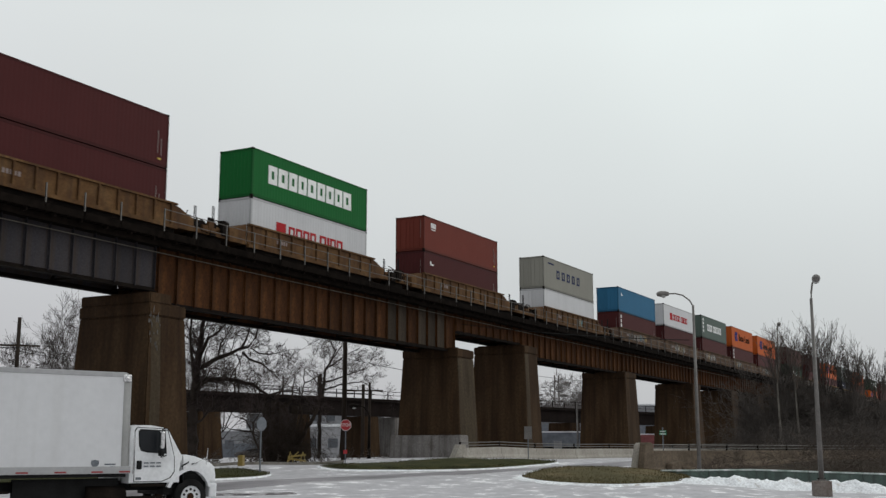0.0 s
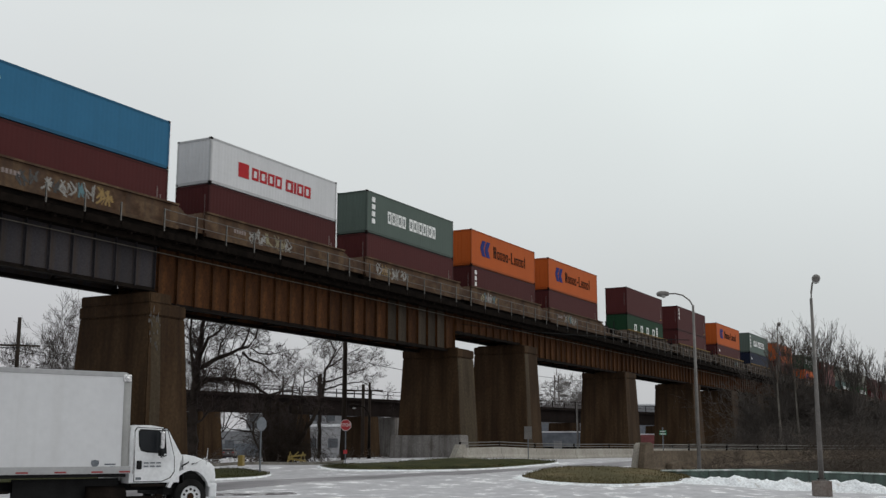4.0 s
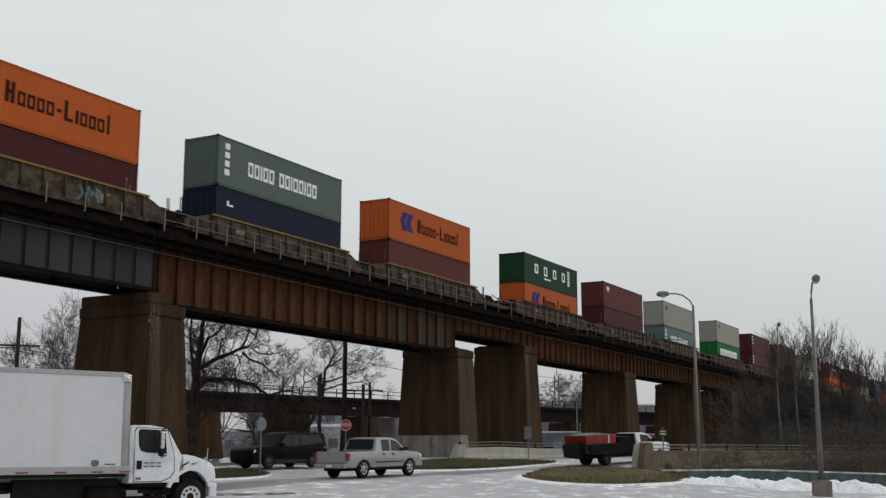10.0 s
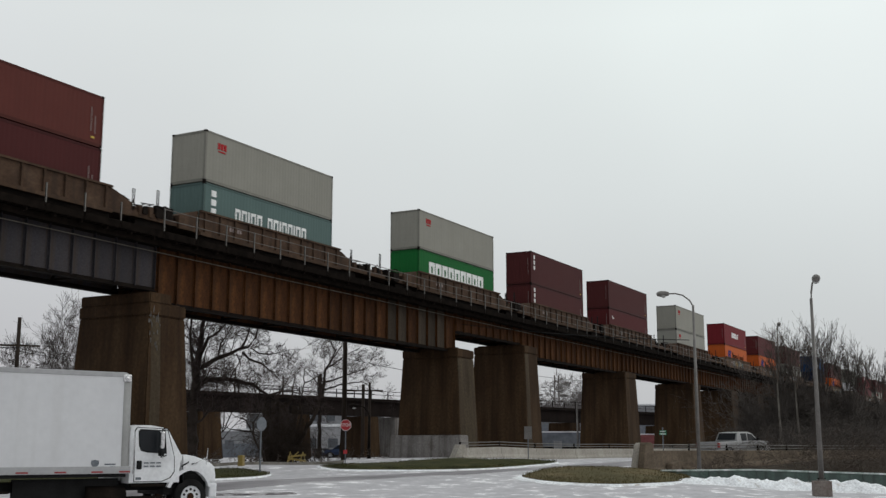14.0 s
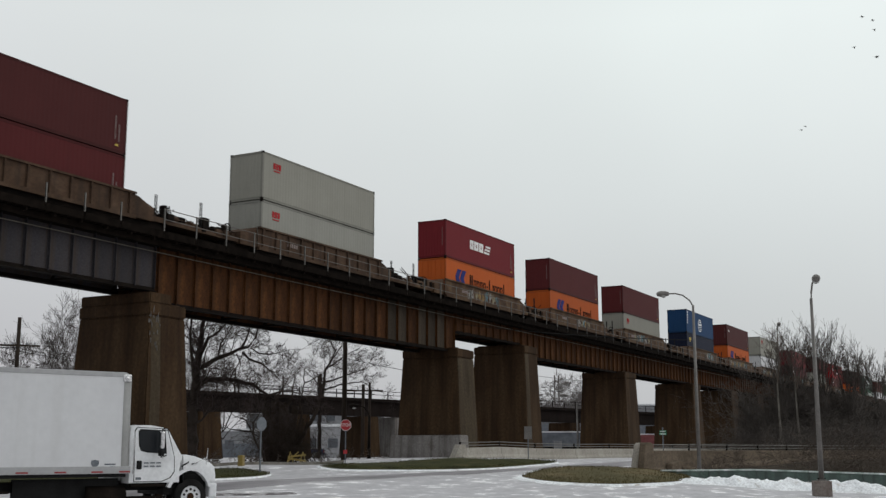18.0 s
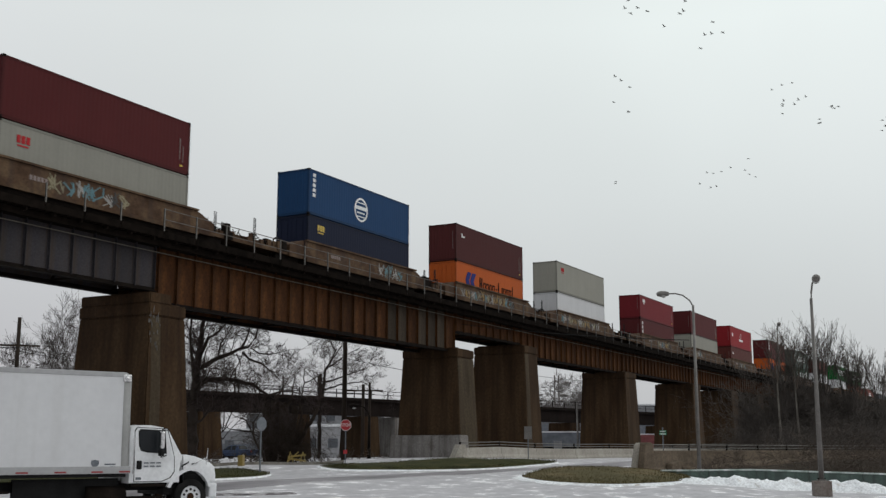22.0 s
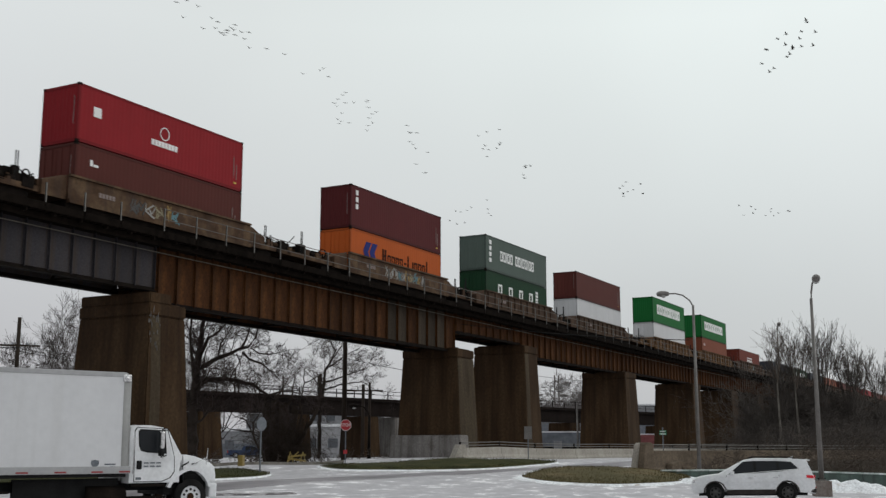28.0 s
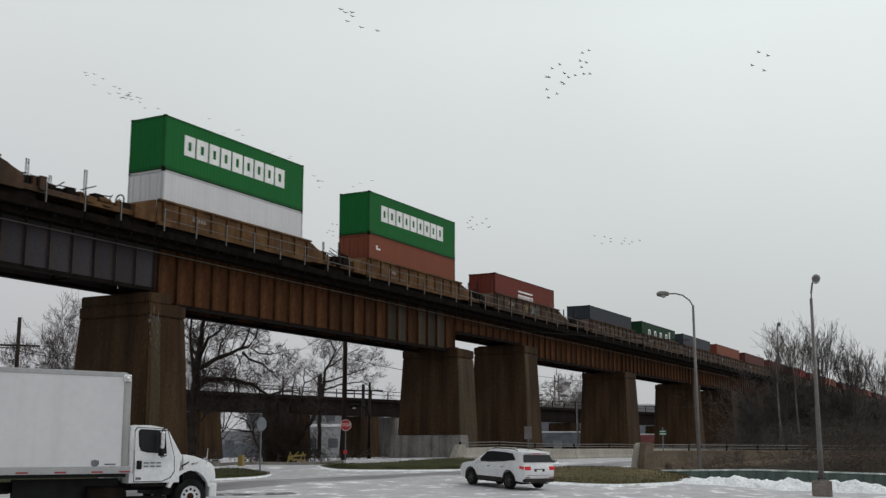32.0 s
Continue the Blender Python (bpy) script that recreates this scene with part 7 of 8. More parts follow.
        for a in ax:
            ring = [(a + (wr * 1.28 if k < 9 else wr * 1.12) * math.cos(t), 0.36 + (wr * 1.28 if k < 9 else wr * 1.12) * math.sin(t)) for k, t in [(k, math.pi * k / 8) for k in range(9)] + [(9 + k, math.pi - math.pi * k / 8) for k in range(9)]]
            part("arch_trim", on_side(ring, half * 0.985, zb, lean, sg, 0.012), M_CLADDING if not boxy else mat, car, "dark wheel-arch trim")
        part("roof_rail", pipe([(f - 2.3, sg * half * 0.74, h + 0.0), (f - 2.5, sg * half * 0.74, h + 0.05), (b + 0.9, sg * half * 0.74, h + 0.03), (b + 0.7, sg * half * 0.74, h - 0.02)], 0.02), M_BLACK, car)
        for xd in (f - 1.42, f - 2.53, f - 3.45):
            part("door_seam", on_side([(xd, 0.45), (xd + 0.012, 0.45), (xd + 0.012, zb), (xd, zb)], half, zb, lean, sg, 0.003), M_BLACK, car)
    part("rear_bumper", boxes((b - 0.05, b + 0.5, -half * 0.88, half * 0.88, 0.34, 0.6 if boxy else 0.5), bev=0.05), M_CLADDING, car, "dark lower rear bumper")
    part("spoiler_light", boxes((b + 0.2, b + 0.26, -0.2, 0.2, h - 0.15, h - 0.12)), M_TAIL if lit else M_REDLENS, car, "red high brake light")
    part("plate", boxes((b - 0.012, b + 0.02, -0.16, 0.16, 0.78, 0.88)), M_LETTERW, car, "plain pale registration plate")
    part("undertray", boxes((b + 0.3, f - 0.3, -half * 0.8, half * 0.8, 0.24, 0.36)), M_BLACK, car)
    part("antenna", prism(bmesh.new(), [(b + 0.95, h - 0.03), (b + 0.75, h - 0.03), (b + 0.72, h + 0.06)], -0.02, 0.02), mat, car)
    whs = [wheel(car, x, sg * (half - 0.13), wr, "dark") for x in ax for sg in (-1, 1)]
    return car, whs, wr


def pickup(name, mat, label):
    car = thing(name, (0, 0, 0), label=label, category="pickup truck")
    f, b, half, wr, h = 2.9, -2.9, 1.0, 0.47, 1.94
    ax = (1.88, -1.70)
    zb, lean = 1.22, 0.20
    top = [(f - 0.05, 0.5), (f, 0.78), (f - 0.1, 1.10), (f - 0.35, 1.2), (1.62, 1.26), (0.92, 1.82), (0.55, 1.92), (0.0, h), (-0.62, 1.9), (-0.86, 1.36), (-0.9, 1.27), (b + 0.02, 1.27), (b, 0.68), (b + 0.06, 0.52)]
    part("body", shell(arch_outline(top, f, b, ax, wr, 0.5), half, zb, lean, 0.06, f), mat, car, smooth=True)
    part("bed_liner", boxes((b + 0.1, -0.98, -half + 0.12, half - 0.12, 1.2, 1.275)), M_BLACK, car, "dark open load bed")
    for sg in (-1, 1):
        for q in ([(1.42, 1.28), (0.88, 1.74), (0.42, 1.83), (0.36, 1.28)], [(0.26, 1.28), (0.30, 1.83), (-0.34, 1.83), (-0.34, 1.28)]):
            part("side_window", on_side(q, half, zb, lean, sg), M_GLASS, car, "dark side window")
        for xd in (1.45, 0.31, -0.46, -0.93):
            part("door_seam", on_side([(xd, 0.6), (xd + 0.014, 0.6), (xd + 0.014, 1.25), (xd, 1.25)], half, zb, lean, sg, 0.003), M_BLACK, car)
        for xh in (0.5, -0.25):
            part("door_handle", boxes((xh - 0.1, xh + 0.1, sg * half - 0.03, sg * half + 0.03, 1.1, 1.15), bev=0.008), M_BLACK, car, "black door handle")
        part("side_trim", on_side([(1.4, 0.72), (1.4, 0.77), (-0.9, 0.77), (-0.9, 0.72)], half, zb, lean, sg, 0.014), M_BLACK, car, "dark rubbing strip")
        part("mirror", boxes((1.25, 1.42, half + 0.0 if sg > 0 else -half - 0.22, half + 0.22 if sg > 0 else -half, 1.28, 1.46), bev=0.03), M_BLACK, car, "black door mirror")
        part("tail_light", boxes((b - 0.01, b + 0.14, sg * half * 0.94 - 0.08, sg * half * 0.94 + 0.07, 0.86, 1.2), bev=0.015), M_REDLENS, car, "red tail light")
        part("headlight", boxes((f - 0.3, f - 0.06, sg * half * 0.88 - 0.12, sg * half * 0.88 + 0.09, 0.88, 1.08), bev=0.02), M_CHROME, car, "clear headlight")
        part("step_bar", pipe([(1.3, sg * (half - 0.02), 0.42), (-1.1, sg * (half - 0.02), 0.42)], 0.04), M_DARKSTEEL, car, "dark step bar")
    part("windscreen", across((1.56, 1.3), (0.96, 1.8), half * 0.86, half * 0.78), M_GLASS, car, "sloping windscreen")
    part("rear_window", across((-0.89, 1.38), (-0.68, 1.84), half * 0.8, half * 0.74), M_GLASS, car, "dark rear window")
    part("tailgate", boxes((b - 0.03, b + 0.03, -half * 0.84, half * 0.84, 0.76, 1.28), bev=0.02), mat, car, "painted tailgate")
    part("rear_bumper", boxes((b - 0.16, b + 0.02, -half * 0.92, half * 0.92, 0.5, 0.7), bev=0.03), mat, car, "painted rear bumper")
    part("front_bumper", boxes((f - 0.1, f + 0.1, -half * 0.92, half * 0.92, 0.48, 0.74), bev=0.04), mat, car)
    part("grille", boxes((f - 0.1, f + 0.005, -0.5, 0.5, 0.8, 1.08), bev=0.02), M_CHROME, car, "chrome grille")
    part("plate", boxes((b - 0.175, b - 0.15, -0.16, 0.16, 0.55, 0.66)), M_LETTERW, car, "plain pale registration plate")
    part("undertray", boxes((b + 0.3, f - 0.4, -0.7, 0.7, 0.36, 0.55)), M_BLACK, car)
    whs = [wheel(car, x, sg * (half - 0.14), wr, "alloy") for x in ax for sg in (-1, 1)]
    lengthen(car, 1.1, -0.08)
    return car, whs, wr


def plough_truck():
    car = thing("plough_truck", (0, 0, 0), label="white plough truck with a black body and a red spreader", category="work truck")
    half, wr, zb, lean = 1.0, 0.41, 1.32, 0.2
    ax = (2.05, -2.05)
    f = 3.0
    top = [(f - 0.05, 0.55), (f, 0.85), (f - 0.1, 1.18), (f - 0.35, 1.28), (1.7, 1.36), (1.05, 1.9), (0.7, 2.0), (0.2, 2.0), (0.02, 1.9), (-0.02, 0.55)]
    part("cab", shell(arch_outline(top, f, 0, (ax[0],), wr, 0.55), half, zb, lean, 0.05, f), M_WHITE, car, "white single cab", smooth=True)
    for sg in (-1, 1):
        part("side_window", on_side([(1.5, 1.38), (0.98, 1.84), (0.38, 1.88), (0.36, 1.38)], half, zb, lean, sg), M_GLASS, car, "dark side window")
        part("door_seam", on_side([(0.22, 0.65), (0.235, 0.65), (0.235, 1.9), (0.22, 1.9)], half, zb, lean, sg, 0.003), M_BLACK, car)
        part("door_handle", boxes((0.35, 0.55, sg * half - 0.03, sg * half + 0.03, 1.16, 1.21)), M_BLACK, car, "black door handle")
        bars = bmesh.new()
        for k in range(4):
            v = boxes((0.55 + k * 0.17, 0.68 + k * 0.17, -0.004, 0.004, 1.02, 1.08))
            me = link_mesh("x", v, M_BLACK)
            bars.from_mesh(me)
            bpy.data.meshes.remove(me)
        bmesh.ops.translate(bars, vec=(0, sg * (half + 0.004), 0), verts=bars.verts[:])
        part("marking", bars, M_SIGNBACK, car, "small grey door marking")
        part("mirror", boxes((1.3, 1.46, half if sg > 0 else -half - 0.28, half + 0.28 if sg > 0 else -half, 1.36, 1.62), bev=0.03), M_BLACK, car, "black tow mirror")
        part("headlight", boxes((f - 0.3, f - 0.05, sg * half * 0.88 - 0.12, sg * half * 0.88 + 0.09, 0.95, 1.15), bev=0.02), M_CHROME, car, "clear headlight")
        part("body_side", boxes((-3.1, -0.12, sg * 1.05 - 0.05, sg * 1.05 + 0.05, 0.72, 1.36), bev=0.02), M_BLACKPAINT, car, "black steel body side")
        part("mudguard", boxes((-2.65, -1.45, sg * 0.95 - 0.16, sg * 0.95 + 0.16, 0.78, 0.86), bev=0.02), M_BLACK, car)
        part("tail_light", boxes((-3.16, -3.08, sg * 0.9 - 0.1, sg * 0.9 + 0.1, 0.8, 0.95)), M_REDLENS, car, "red tail light")
    part("windscreen", across((1.65, 1.4), (1.08, 1.88), half * 0.86, half * 0.78), M_GLASS, car, "sloping windscreen")
    part("grille", boxes((f - 0.1, f + 0.01, -0.6, 0.6, 0.85, 1.15), bev=0.02), M_CHROME, car)
    part("bumper", boxes((f - 0.1, f + 0.12, -0.95, 0.95, 0.55, 0.8), bev=0.03), M_BLACK, car)
    part("headboard", boxes((-0.3, -0.12, -1.0, 1.0, 0.8, 1.98), bev=0.03), M_BLACKPAINT, car, "black cab guard")
    part("load_bed", boxes((-3.1, -0.12, -1.0, 1.0, 0.68, 0.82)), M_BLACK, car)
    part("toolbox", boxes((-1.25, -0.35, -0.98, 0.98, 0.82, 1.82), bev=0.04), M_BLACKPAINT, car, "black hydraulic locker")
    part("spreader_hopper", prism(bmesh.new(), [(-3.3, 1.98), (-1.3, 1.98), (-1.38, 1.3), (-1.8, 0.86), (-2.8, 0.86), (-3.2, 1.25)], -0.95, 0.95, bev=0.05), M_REDTARP, car, "red plastic spreader hopper")
    part("cover", prism(bmesh.new(), [(-3.2, 1.95), (-2.4, 2.12), (-1.35, 1.95)], -0.9, 0.9, bev=0.03), M_GREENTARP, car, "green tarpaulin cover")
    part("chute", prism(bmesh.new(), [(-3.15, 1.6), (-3.5, 1.45), (-3.62, 0.62), (-3.2, 0.5)], -0.6, 0.6, bev=0.04), M_BLACK, car, "black spreader chute")
    part("strap", boxes((-1.85, -1.8, -0.97, -0.955, 0.95, 1.95)), M_LETTERW, car, "pale tie-down strap")
    bl = bmesh.new()
    prism(bl, [(3.75, 0.22), (3.95, 0.25), (4.08, 0.5), (4.02, 0.8), (3.88, 1.0), (3.82, 0.98), (3.93, 0.78), (3.97, 0.52), (3.86, 0.3), (3.74, 0.26)], -1.2, 1.2)
    blade = part("plough_blade", bl, M_ORANGE, car, "orange-brown snow plough blade")
    for y in (-0.8, -0.3, 0.3, 0.8):
        part("blade_rib", prism(bmesh.new(), [(3.7, 0.28), (3.85, 0.3), (3.93, 0.55), (3.84, 0.9), (3.74, 0.6)], y - 0.03, y + 0.03), M_BLACK, blade)
    part("plough_frame", boxes((3.0, 3.8, -0.45, -0.3, 0.35, 0.5), (3.0, 3.8, 0.3, 0.45, 0.35, 0.5), (3.1, 3.3, -0.5, 0.5, 0.4, 0.95)), M_BLACK, car, "black plough frame")
    part("chassis", boxes((-3.0, 2.6, -0.5, 0.5, 0.45, 0.68)), M_BLACK, car)
    part("spreader_frame", boxes((-3.35, -1.25, -1.0, 1.0, 0.8, 1.42), bev=0.04), M_BLACK, car, "black lower spreader frame")
    whs = [wheel(car, ax[0], sg * 0.86, wr, "dark") for sg in (-1, 1)] + [wheel(car, ax[1], sg * 0.8, wr, "dark", True) for sg in (-1, 1)]
    lengthen(car, 1.2, -0.35, 1.3)
    return car, whs, wr


def box_truck():
    """Parked straight truck; x = 0 at the nose, seen on its side at y = -1.3."""
    t = thing("box_truck", (28.37, 24.43, ground(26, 24)), -22.0, "parked white box truck with a conventional cab", "truck")
    hw, b0, b1, zr, zt = 1.3, -10.2, -3.04, 1.26, 4.22
    for sg in (-1, 1):
        lo, hi = sorted((sg * hw, sg * (hw - 0.04)))
        part("box_side_panel", boxes((b0, b1, lo, hi, zr + 0.2, zt - 0.12)), M_BOXWHITE, t, "smooth white box side")
        lo, hi = sorted((sg * (hw + 0.02), sg * (hw - 0.05)))
        part("top_rail", boxes((b0, b1 + 0.04, lo, hi, zt - 0.14, zt), bev=0.012), M_ALU, t, "grey aluminium top rail")
        part("bottom_rail", boxes((b0, -2.74, lo, hi, zr, zr + 0.21), bev=0.01), M_ALU, t, "grey aluminium bottom rail")
    cap = bmesh.new()
    ring = [(b1, -hw - 0.005), (b1 + 0.2, -hw + 0.02), (b1 + 0.31, -hw + 0.16), (b1 + 0.33, -0.6), (b1 + 0.33, 0.6), (b1 + 0.31, hw - 0.16), (b1 + 0.2, hw - 0.02), (b1, hw + 0.005)]
    lo = [cap.verts.new((x, y, zr)) for x, y in ring]
    hi = [cap.verts.new((x - 0.02, y, zt - 0.16)) for x, y in ring]
    up = [cap.verts.new((x - 0.14, y * 0.97, zt)) for x, y in ring]
    for a, b in ((lo, hi), (hi, up)):
        for i in range(len(ring) - 1):
            cap.faces.new((a[i], a[i + 1], b[i + 1], b[i]))
    cap.faces.new(up)
    bmesh.ops.recalc_face_normals(cap, faces=cap.faces[:])
    part("box_front_cap", cap, M_CAPALU, t, "rounded grey front cap of the box", smooth=True)
    part("roof_panel", boxes((b0, b1 - 0.1, -hw + 0.03, hw - 0.03, zt - 0.06, zt - 0.01)), M_BOXWHITE, t)
    gus = boxes((b1 - 0.06, b1 + 0.2, -hw - 0.03, -hw + 0.04, zt - 0.28, zt - 0.06), bev=0.03)
    lathe(gus, [(0.01, -hw - 0.07), (0.06, -hw - 0.06), (0.07, -hw)], 10, "Y", (b1 + 0.06, 0, zt - 0.17))
    part("corner_gusset", gus, M_CHROME, t, "cast corner gusset with a marker lamp")
    for x in (-7.9, -6.95, -5.93, -4.84, -3.76, -2.92):
        part("reflector", boxes((x - 0.17, x + 0.17, -hw - 0.026, -hw - 0.018, zr + 0.03, zr + 0.075)), M_REDLENS, t, "red reflector strip")
    part("emblem", prism(bmesh.new(), [(-3.94, 1.64), (-3.83, 1.66), (-3.72, 1.64), (-3.71, 1.55), (-3.76, 1.47), (-3.83, 1.44), (-3.9, 1.47), (-3.95, 1.55)], -hw - 0.01, -hw + 0.01), M_SIGNBACK, t, "small grey shield emblem")
    part("marking", boxes((-3.54, -3.2, -hw - 0.006, -hw, 1.51, 1.55), (-3.36, -3.2, -hw - 0.006, -hw, 1.45, 1.48)), M_SIGNBACK, t)
    part("box_floor", boxes((b0, -2.85, -hw + 0.05, hw - 0.05, zr - 0.1, zr + 0.02)), M_BLACK, t)
    part("box_rear", boxes((b0 - 0.04, b0 + 0.02, -hw, hw, zr, zt - 0.02)), M_BOXWHITE, t)
    for sg in (-1, 1):
        part("chassis_rail", boxes((b0 + 0.2, -0.5, sg * 0.44 - 0.06, sg * 0.44 + 0.06, 0.74, 1.02)), M_BLACK, t)
    # black slab added to stand in for the shaded void under the box
    part("side_locker", boxes((-6.0, -2.9, -0.86, -0.7, 0.55, 1.12)), M_BLACK, t, "added black slab for the dark void under the box")
    part("side_bumper", pipe([(-8.6, -1.15, 0.72), (-6.2, -1.15, 0.78)], 0.04), M_DARKSTEEL, t, "dark side guard bar")
    part("fuel_tank", tube(bmesh.new(), (-3.9, -0.85, 0.6), (-2.75, -0.85, 0.6), 0.3, n=18), M_DARKSTEEL, t, smooth=True)
    part("step", boxes((-2.66, -1.58, -1.18, -0.7, 0.5, 0.58), (-2.66, -1.58, -1.2, -1.1, 0.86, 0.94), bev=0.015), M_DARKSTEEL, t, "dark cab step")
    # cab
    half, zb, lean = 1.14, 1.85, 0.05
    out = [(-1.2, 0.96), (-1.2, 1.3), (-1.14, 1.78), (-1.18, 1.86), (-1.47, 2.54), (-1.62, 2.62), (-2.0, 2.68), (-2.5, 2.68), (-2.65, 2.62), (-2.7, 2.4), (-2.7, 0.96)]
    part("cab", shell(out, half, zb, lean, 0.0, 9, 0.06), M_WHITE, t, "white day cab", smooth=True)
    part("windscreen", across((-1.17, 1.87), (-1.45, 2.52), 1.0, 0.98), M_GLASS, t, "raked windscreen")
    door = [(-1.35, 1.3), (-1.35, 1.75), (-1.52, 2.57), (-2.45, 2.6), (-2.52, 2.5), (-2.53, 1.02), (-1.66, 1.02), (-1.45, 1.12)]
    seam = [(x + (0.02 if x > -2 else -0.02), z + (0.02 if z > 2 else -0.02)) for x, z in door]
    win = [(-1.56, 1.86), (-1.6, 2.5), (-2.32, 2.53), (-2.39, 2.46), (-2.37, 2.1), (-2.3, 1.95), (-2.1, 1.9)]
    rim = [(x + (0.035 if x > -1.9 else -0.035), z + (0.035 if z > 2.2 else -0.035)) for x, z in win]
    for sg in (-1, 1):
        part("door_seam", on_side(seam, half, zb, lean, sg, 0.006), M_BLACK, t)
        part("door_panel", on_side(door, half, zb, lean, sg, 0.014), M_WHITE, t, "white cab door")
        part("window_seal", on_side(rim, half, zb, lean, sg, 0.018), M_BLACK, t, "black window seal")
        part("side_window", on_side(win, half, zb, lean, sg, 0.022), M_GLASS, t, "dark cab side window")
        part("door_handle", boxes((-2.47, -2.31, sg * half - 0.03, sg * half + 0.03, 1.37, 1.63), bev=0.03), M_BLACK, t, "black recessed door handle")
        part("grab_rail", pipe([(-2.6, sg * (half + 0.03), 1.25), (-2.6, sg * (half + 0.05), 1.4), (-2.6, sg * (half + 0.05), 2.2), (-2.6, sg * (half + 0.03), 2.3)], 0.016), M_CHROME, t)
        y0, y1 = sorted((sg * (half + 0.1), sg * (half + 0.32)))
        part("mirror", boxes((-1.86, -1.74, y0, y1, 1.98, 2.5), bev=0.04), M_CHROME, t, "tall chrome mirror")
        part("mirror", boxes((-1.86, -1.74, y0, y1, 1.76, 1.95), bev=0.04), M_BLACK, t, "black convex mirror")
        part("mirror_arm", pipe([(-1.5, sg * half, 2.52), (-1.78, sg * (half + 0.21), 2.56), (-1.8, sg * (half + 0.21), 1.72), (-1.55, sg * half, 1.78)], 0.02), M_BLACK, t)
        for r in range(2):
            for q in range(3):
                part("marking", boxes((-2.25 + q * 0.2, -2.1 + q * 0.2, sg * (half + 0.016) - 0.003, sg * (half + 0.016) + 0.003, 1.54 - r * 0.1, 1.58 - r * 0.1)), M_SIGNBACK, t)
        part("headlight", on_side([(-0.02, 1.1), (-0.05, 1.26), (-0.16, 1.34), (-0.26, 1.3), (-0.22, 1.12)], 1.08, 9, 0, sg, 0.012, 0.2), M_CHROME, t, "clear headlight")
        part("hood_vent", on_side([(-1.14, 1.42), (-0.9, 1.56), (-0.9, 1.6), (-1.14, 1.47)], 1.1, 9, 0, sg, 0.012), M_BLACK, t)
        part("hood_latch", on_side([(-0.8, 1.5), (-0.62, 1.54), (-0.62, 1.57), (-0.8, 1.53)], 1.1, 9, 0, sg, 0.03), M_BLACK, t)
    part("door_lamp", boxes((-2.49, -2.32, -half - 0.02, -half, 1.07, 1.14)), M_SIGNBACK, t)
    part("cab_seam", on_side([(-1.13, 1.0), (-1.115, 1.0), (-1.115, 1.78), (-1.13, 1.78)], half, 9, 0, -1, 0.01), M_BLACK, t)
    hood = [(0.0, 0.98), (0.02, 1.15), (-0.02, 1.42), (-0.1, 1.52), (-0.3, 1.63), (-0.62, 1.75), (-0.9, 1.8), (-1.12, 1.8), (-1.14, 0.98), (-1.46, 0.98)]
    for k in range(13):
        a = math.pi - math.pi * k / 12
        z = 0.58 + 0.74 * math.sin(a)
        hood.append((-0.83 + 0.62 * math.cos(a), max(z, 0.98)))
    hood = [p for i, p in enumerate(hood) if i == 0 or math.dist(p, hood[i - 1]) > 0.01]
    hood.remove((-1.46, 0.98))
    part("hood", shell(hood, 1.12, 1.45, 0.5, 0.0, 9, 0.05), M_WHITE, t, "sloping white hood and fender", smooth=True)
    for sg in (-1, 1):
        arc = [(-0.83 + rr * 0.84 * math.cos(a), 0.58 + rr * math.sin(a)) for rr, a in [(0.84, math.pi * (0.1 + 0.8 * k / 12)) for k in range(13)] + [(0.74, math.pi * (0.9 - 0.8 * k / 12)) for k in range(13)]]
        part("fender_lip", on_side(arc, 1.12, 9, 0, sg, 0.03, 0.1), M_WHITE, t, "rolled white fender lip")
    part("hood_antenna", pipe([(-0.3, -1.06, 1.45), (-0.28, -1.1, 2.0)], 0.011), M_CHROME, t)
    part("hood_mirror_arm", pipe([(-0.75, -1.1, 1.52), (-0.29, -1.09, 1.72)], 0.012), M_CHROME, t)
    part("front_bumper", boxes((-0.2, 0.06, -1.14, 1.14, 0.5, 0.94), bev=0.06), M_WHITE, t, "white front bumper")
    part("grille", boxes((-0.1, 0.03, -0.55, 0.55, 0.95, 1.4), bev=0.03), M_CHROME, t, "chrome grille")
    part("arch_liner", boxes((-1.5, -0.24, -0.92, 0.92, 0.6, 1.26)), M_BLACK, t)
    for sg in (-1, 1):
        for x, tw in ((-0.83, False), (-7.5, True)):
            w = wheel(t, x, sg * (1.03 if not tw else 0.9), 0.53, "steel", tw)
            part("hub", lathe(bmesh.new(), [(0.01, -0.15), (0.09, -0.14), (0.12, -0.08), (0.14, 0)], 14, "Y"), M_RUST, w, "rusty brown hub")
    # the bonnet stands a little further forward of the doors
    for ob in t.children:
        if ob.name.split(".")[0] == "wheel":
            if ob.matrix_basis.translation.x > -2:
                ob.matrix_basis.translation.x += 0.17
        else:
            for v in ob.data.vertices:
                v.co.x += 0.17 * min(1.0, max(0.0, (v.co.x + 1.6) / 0.45))


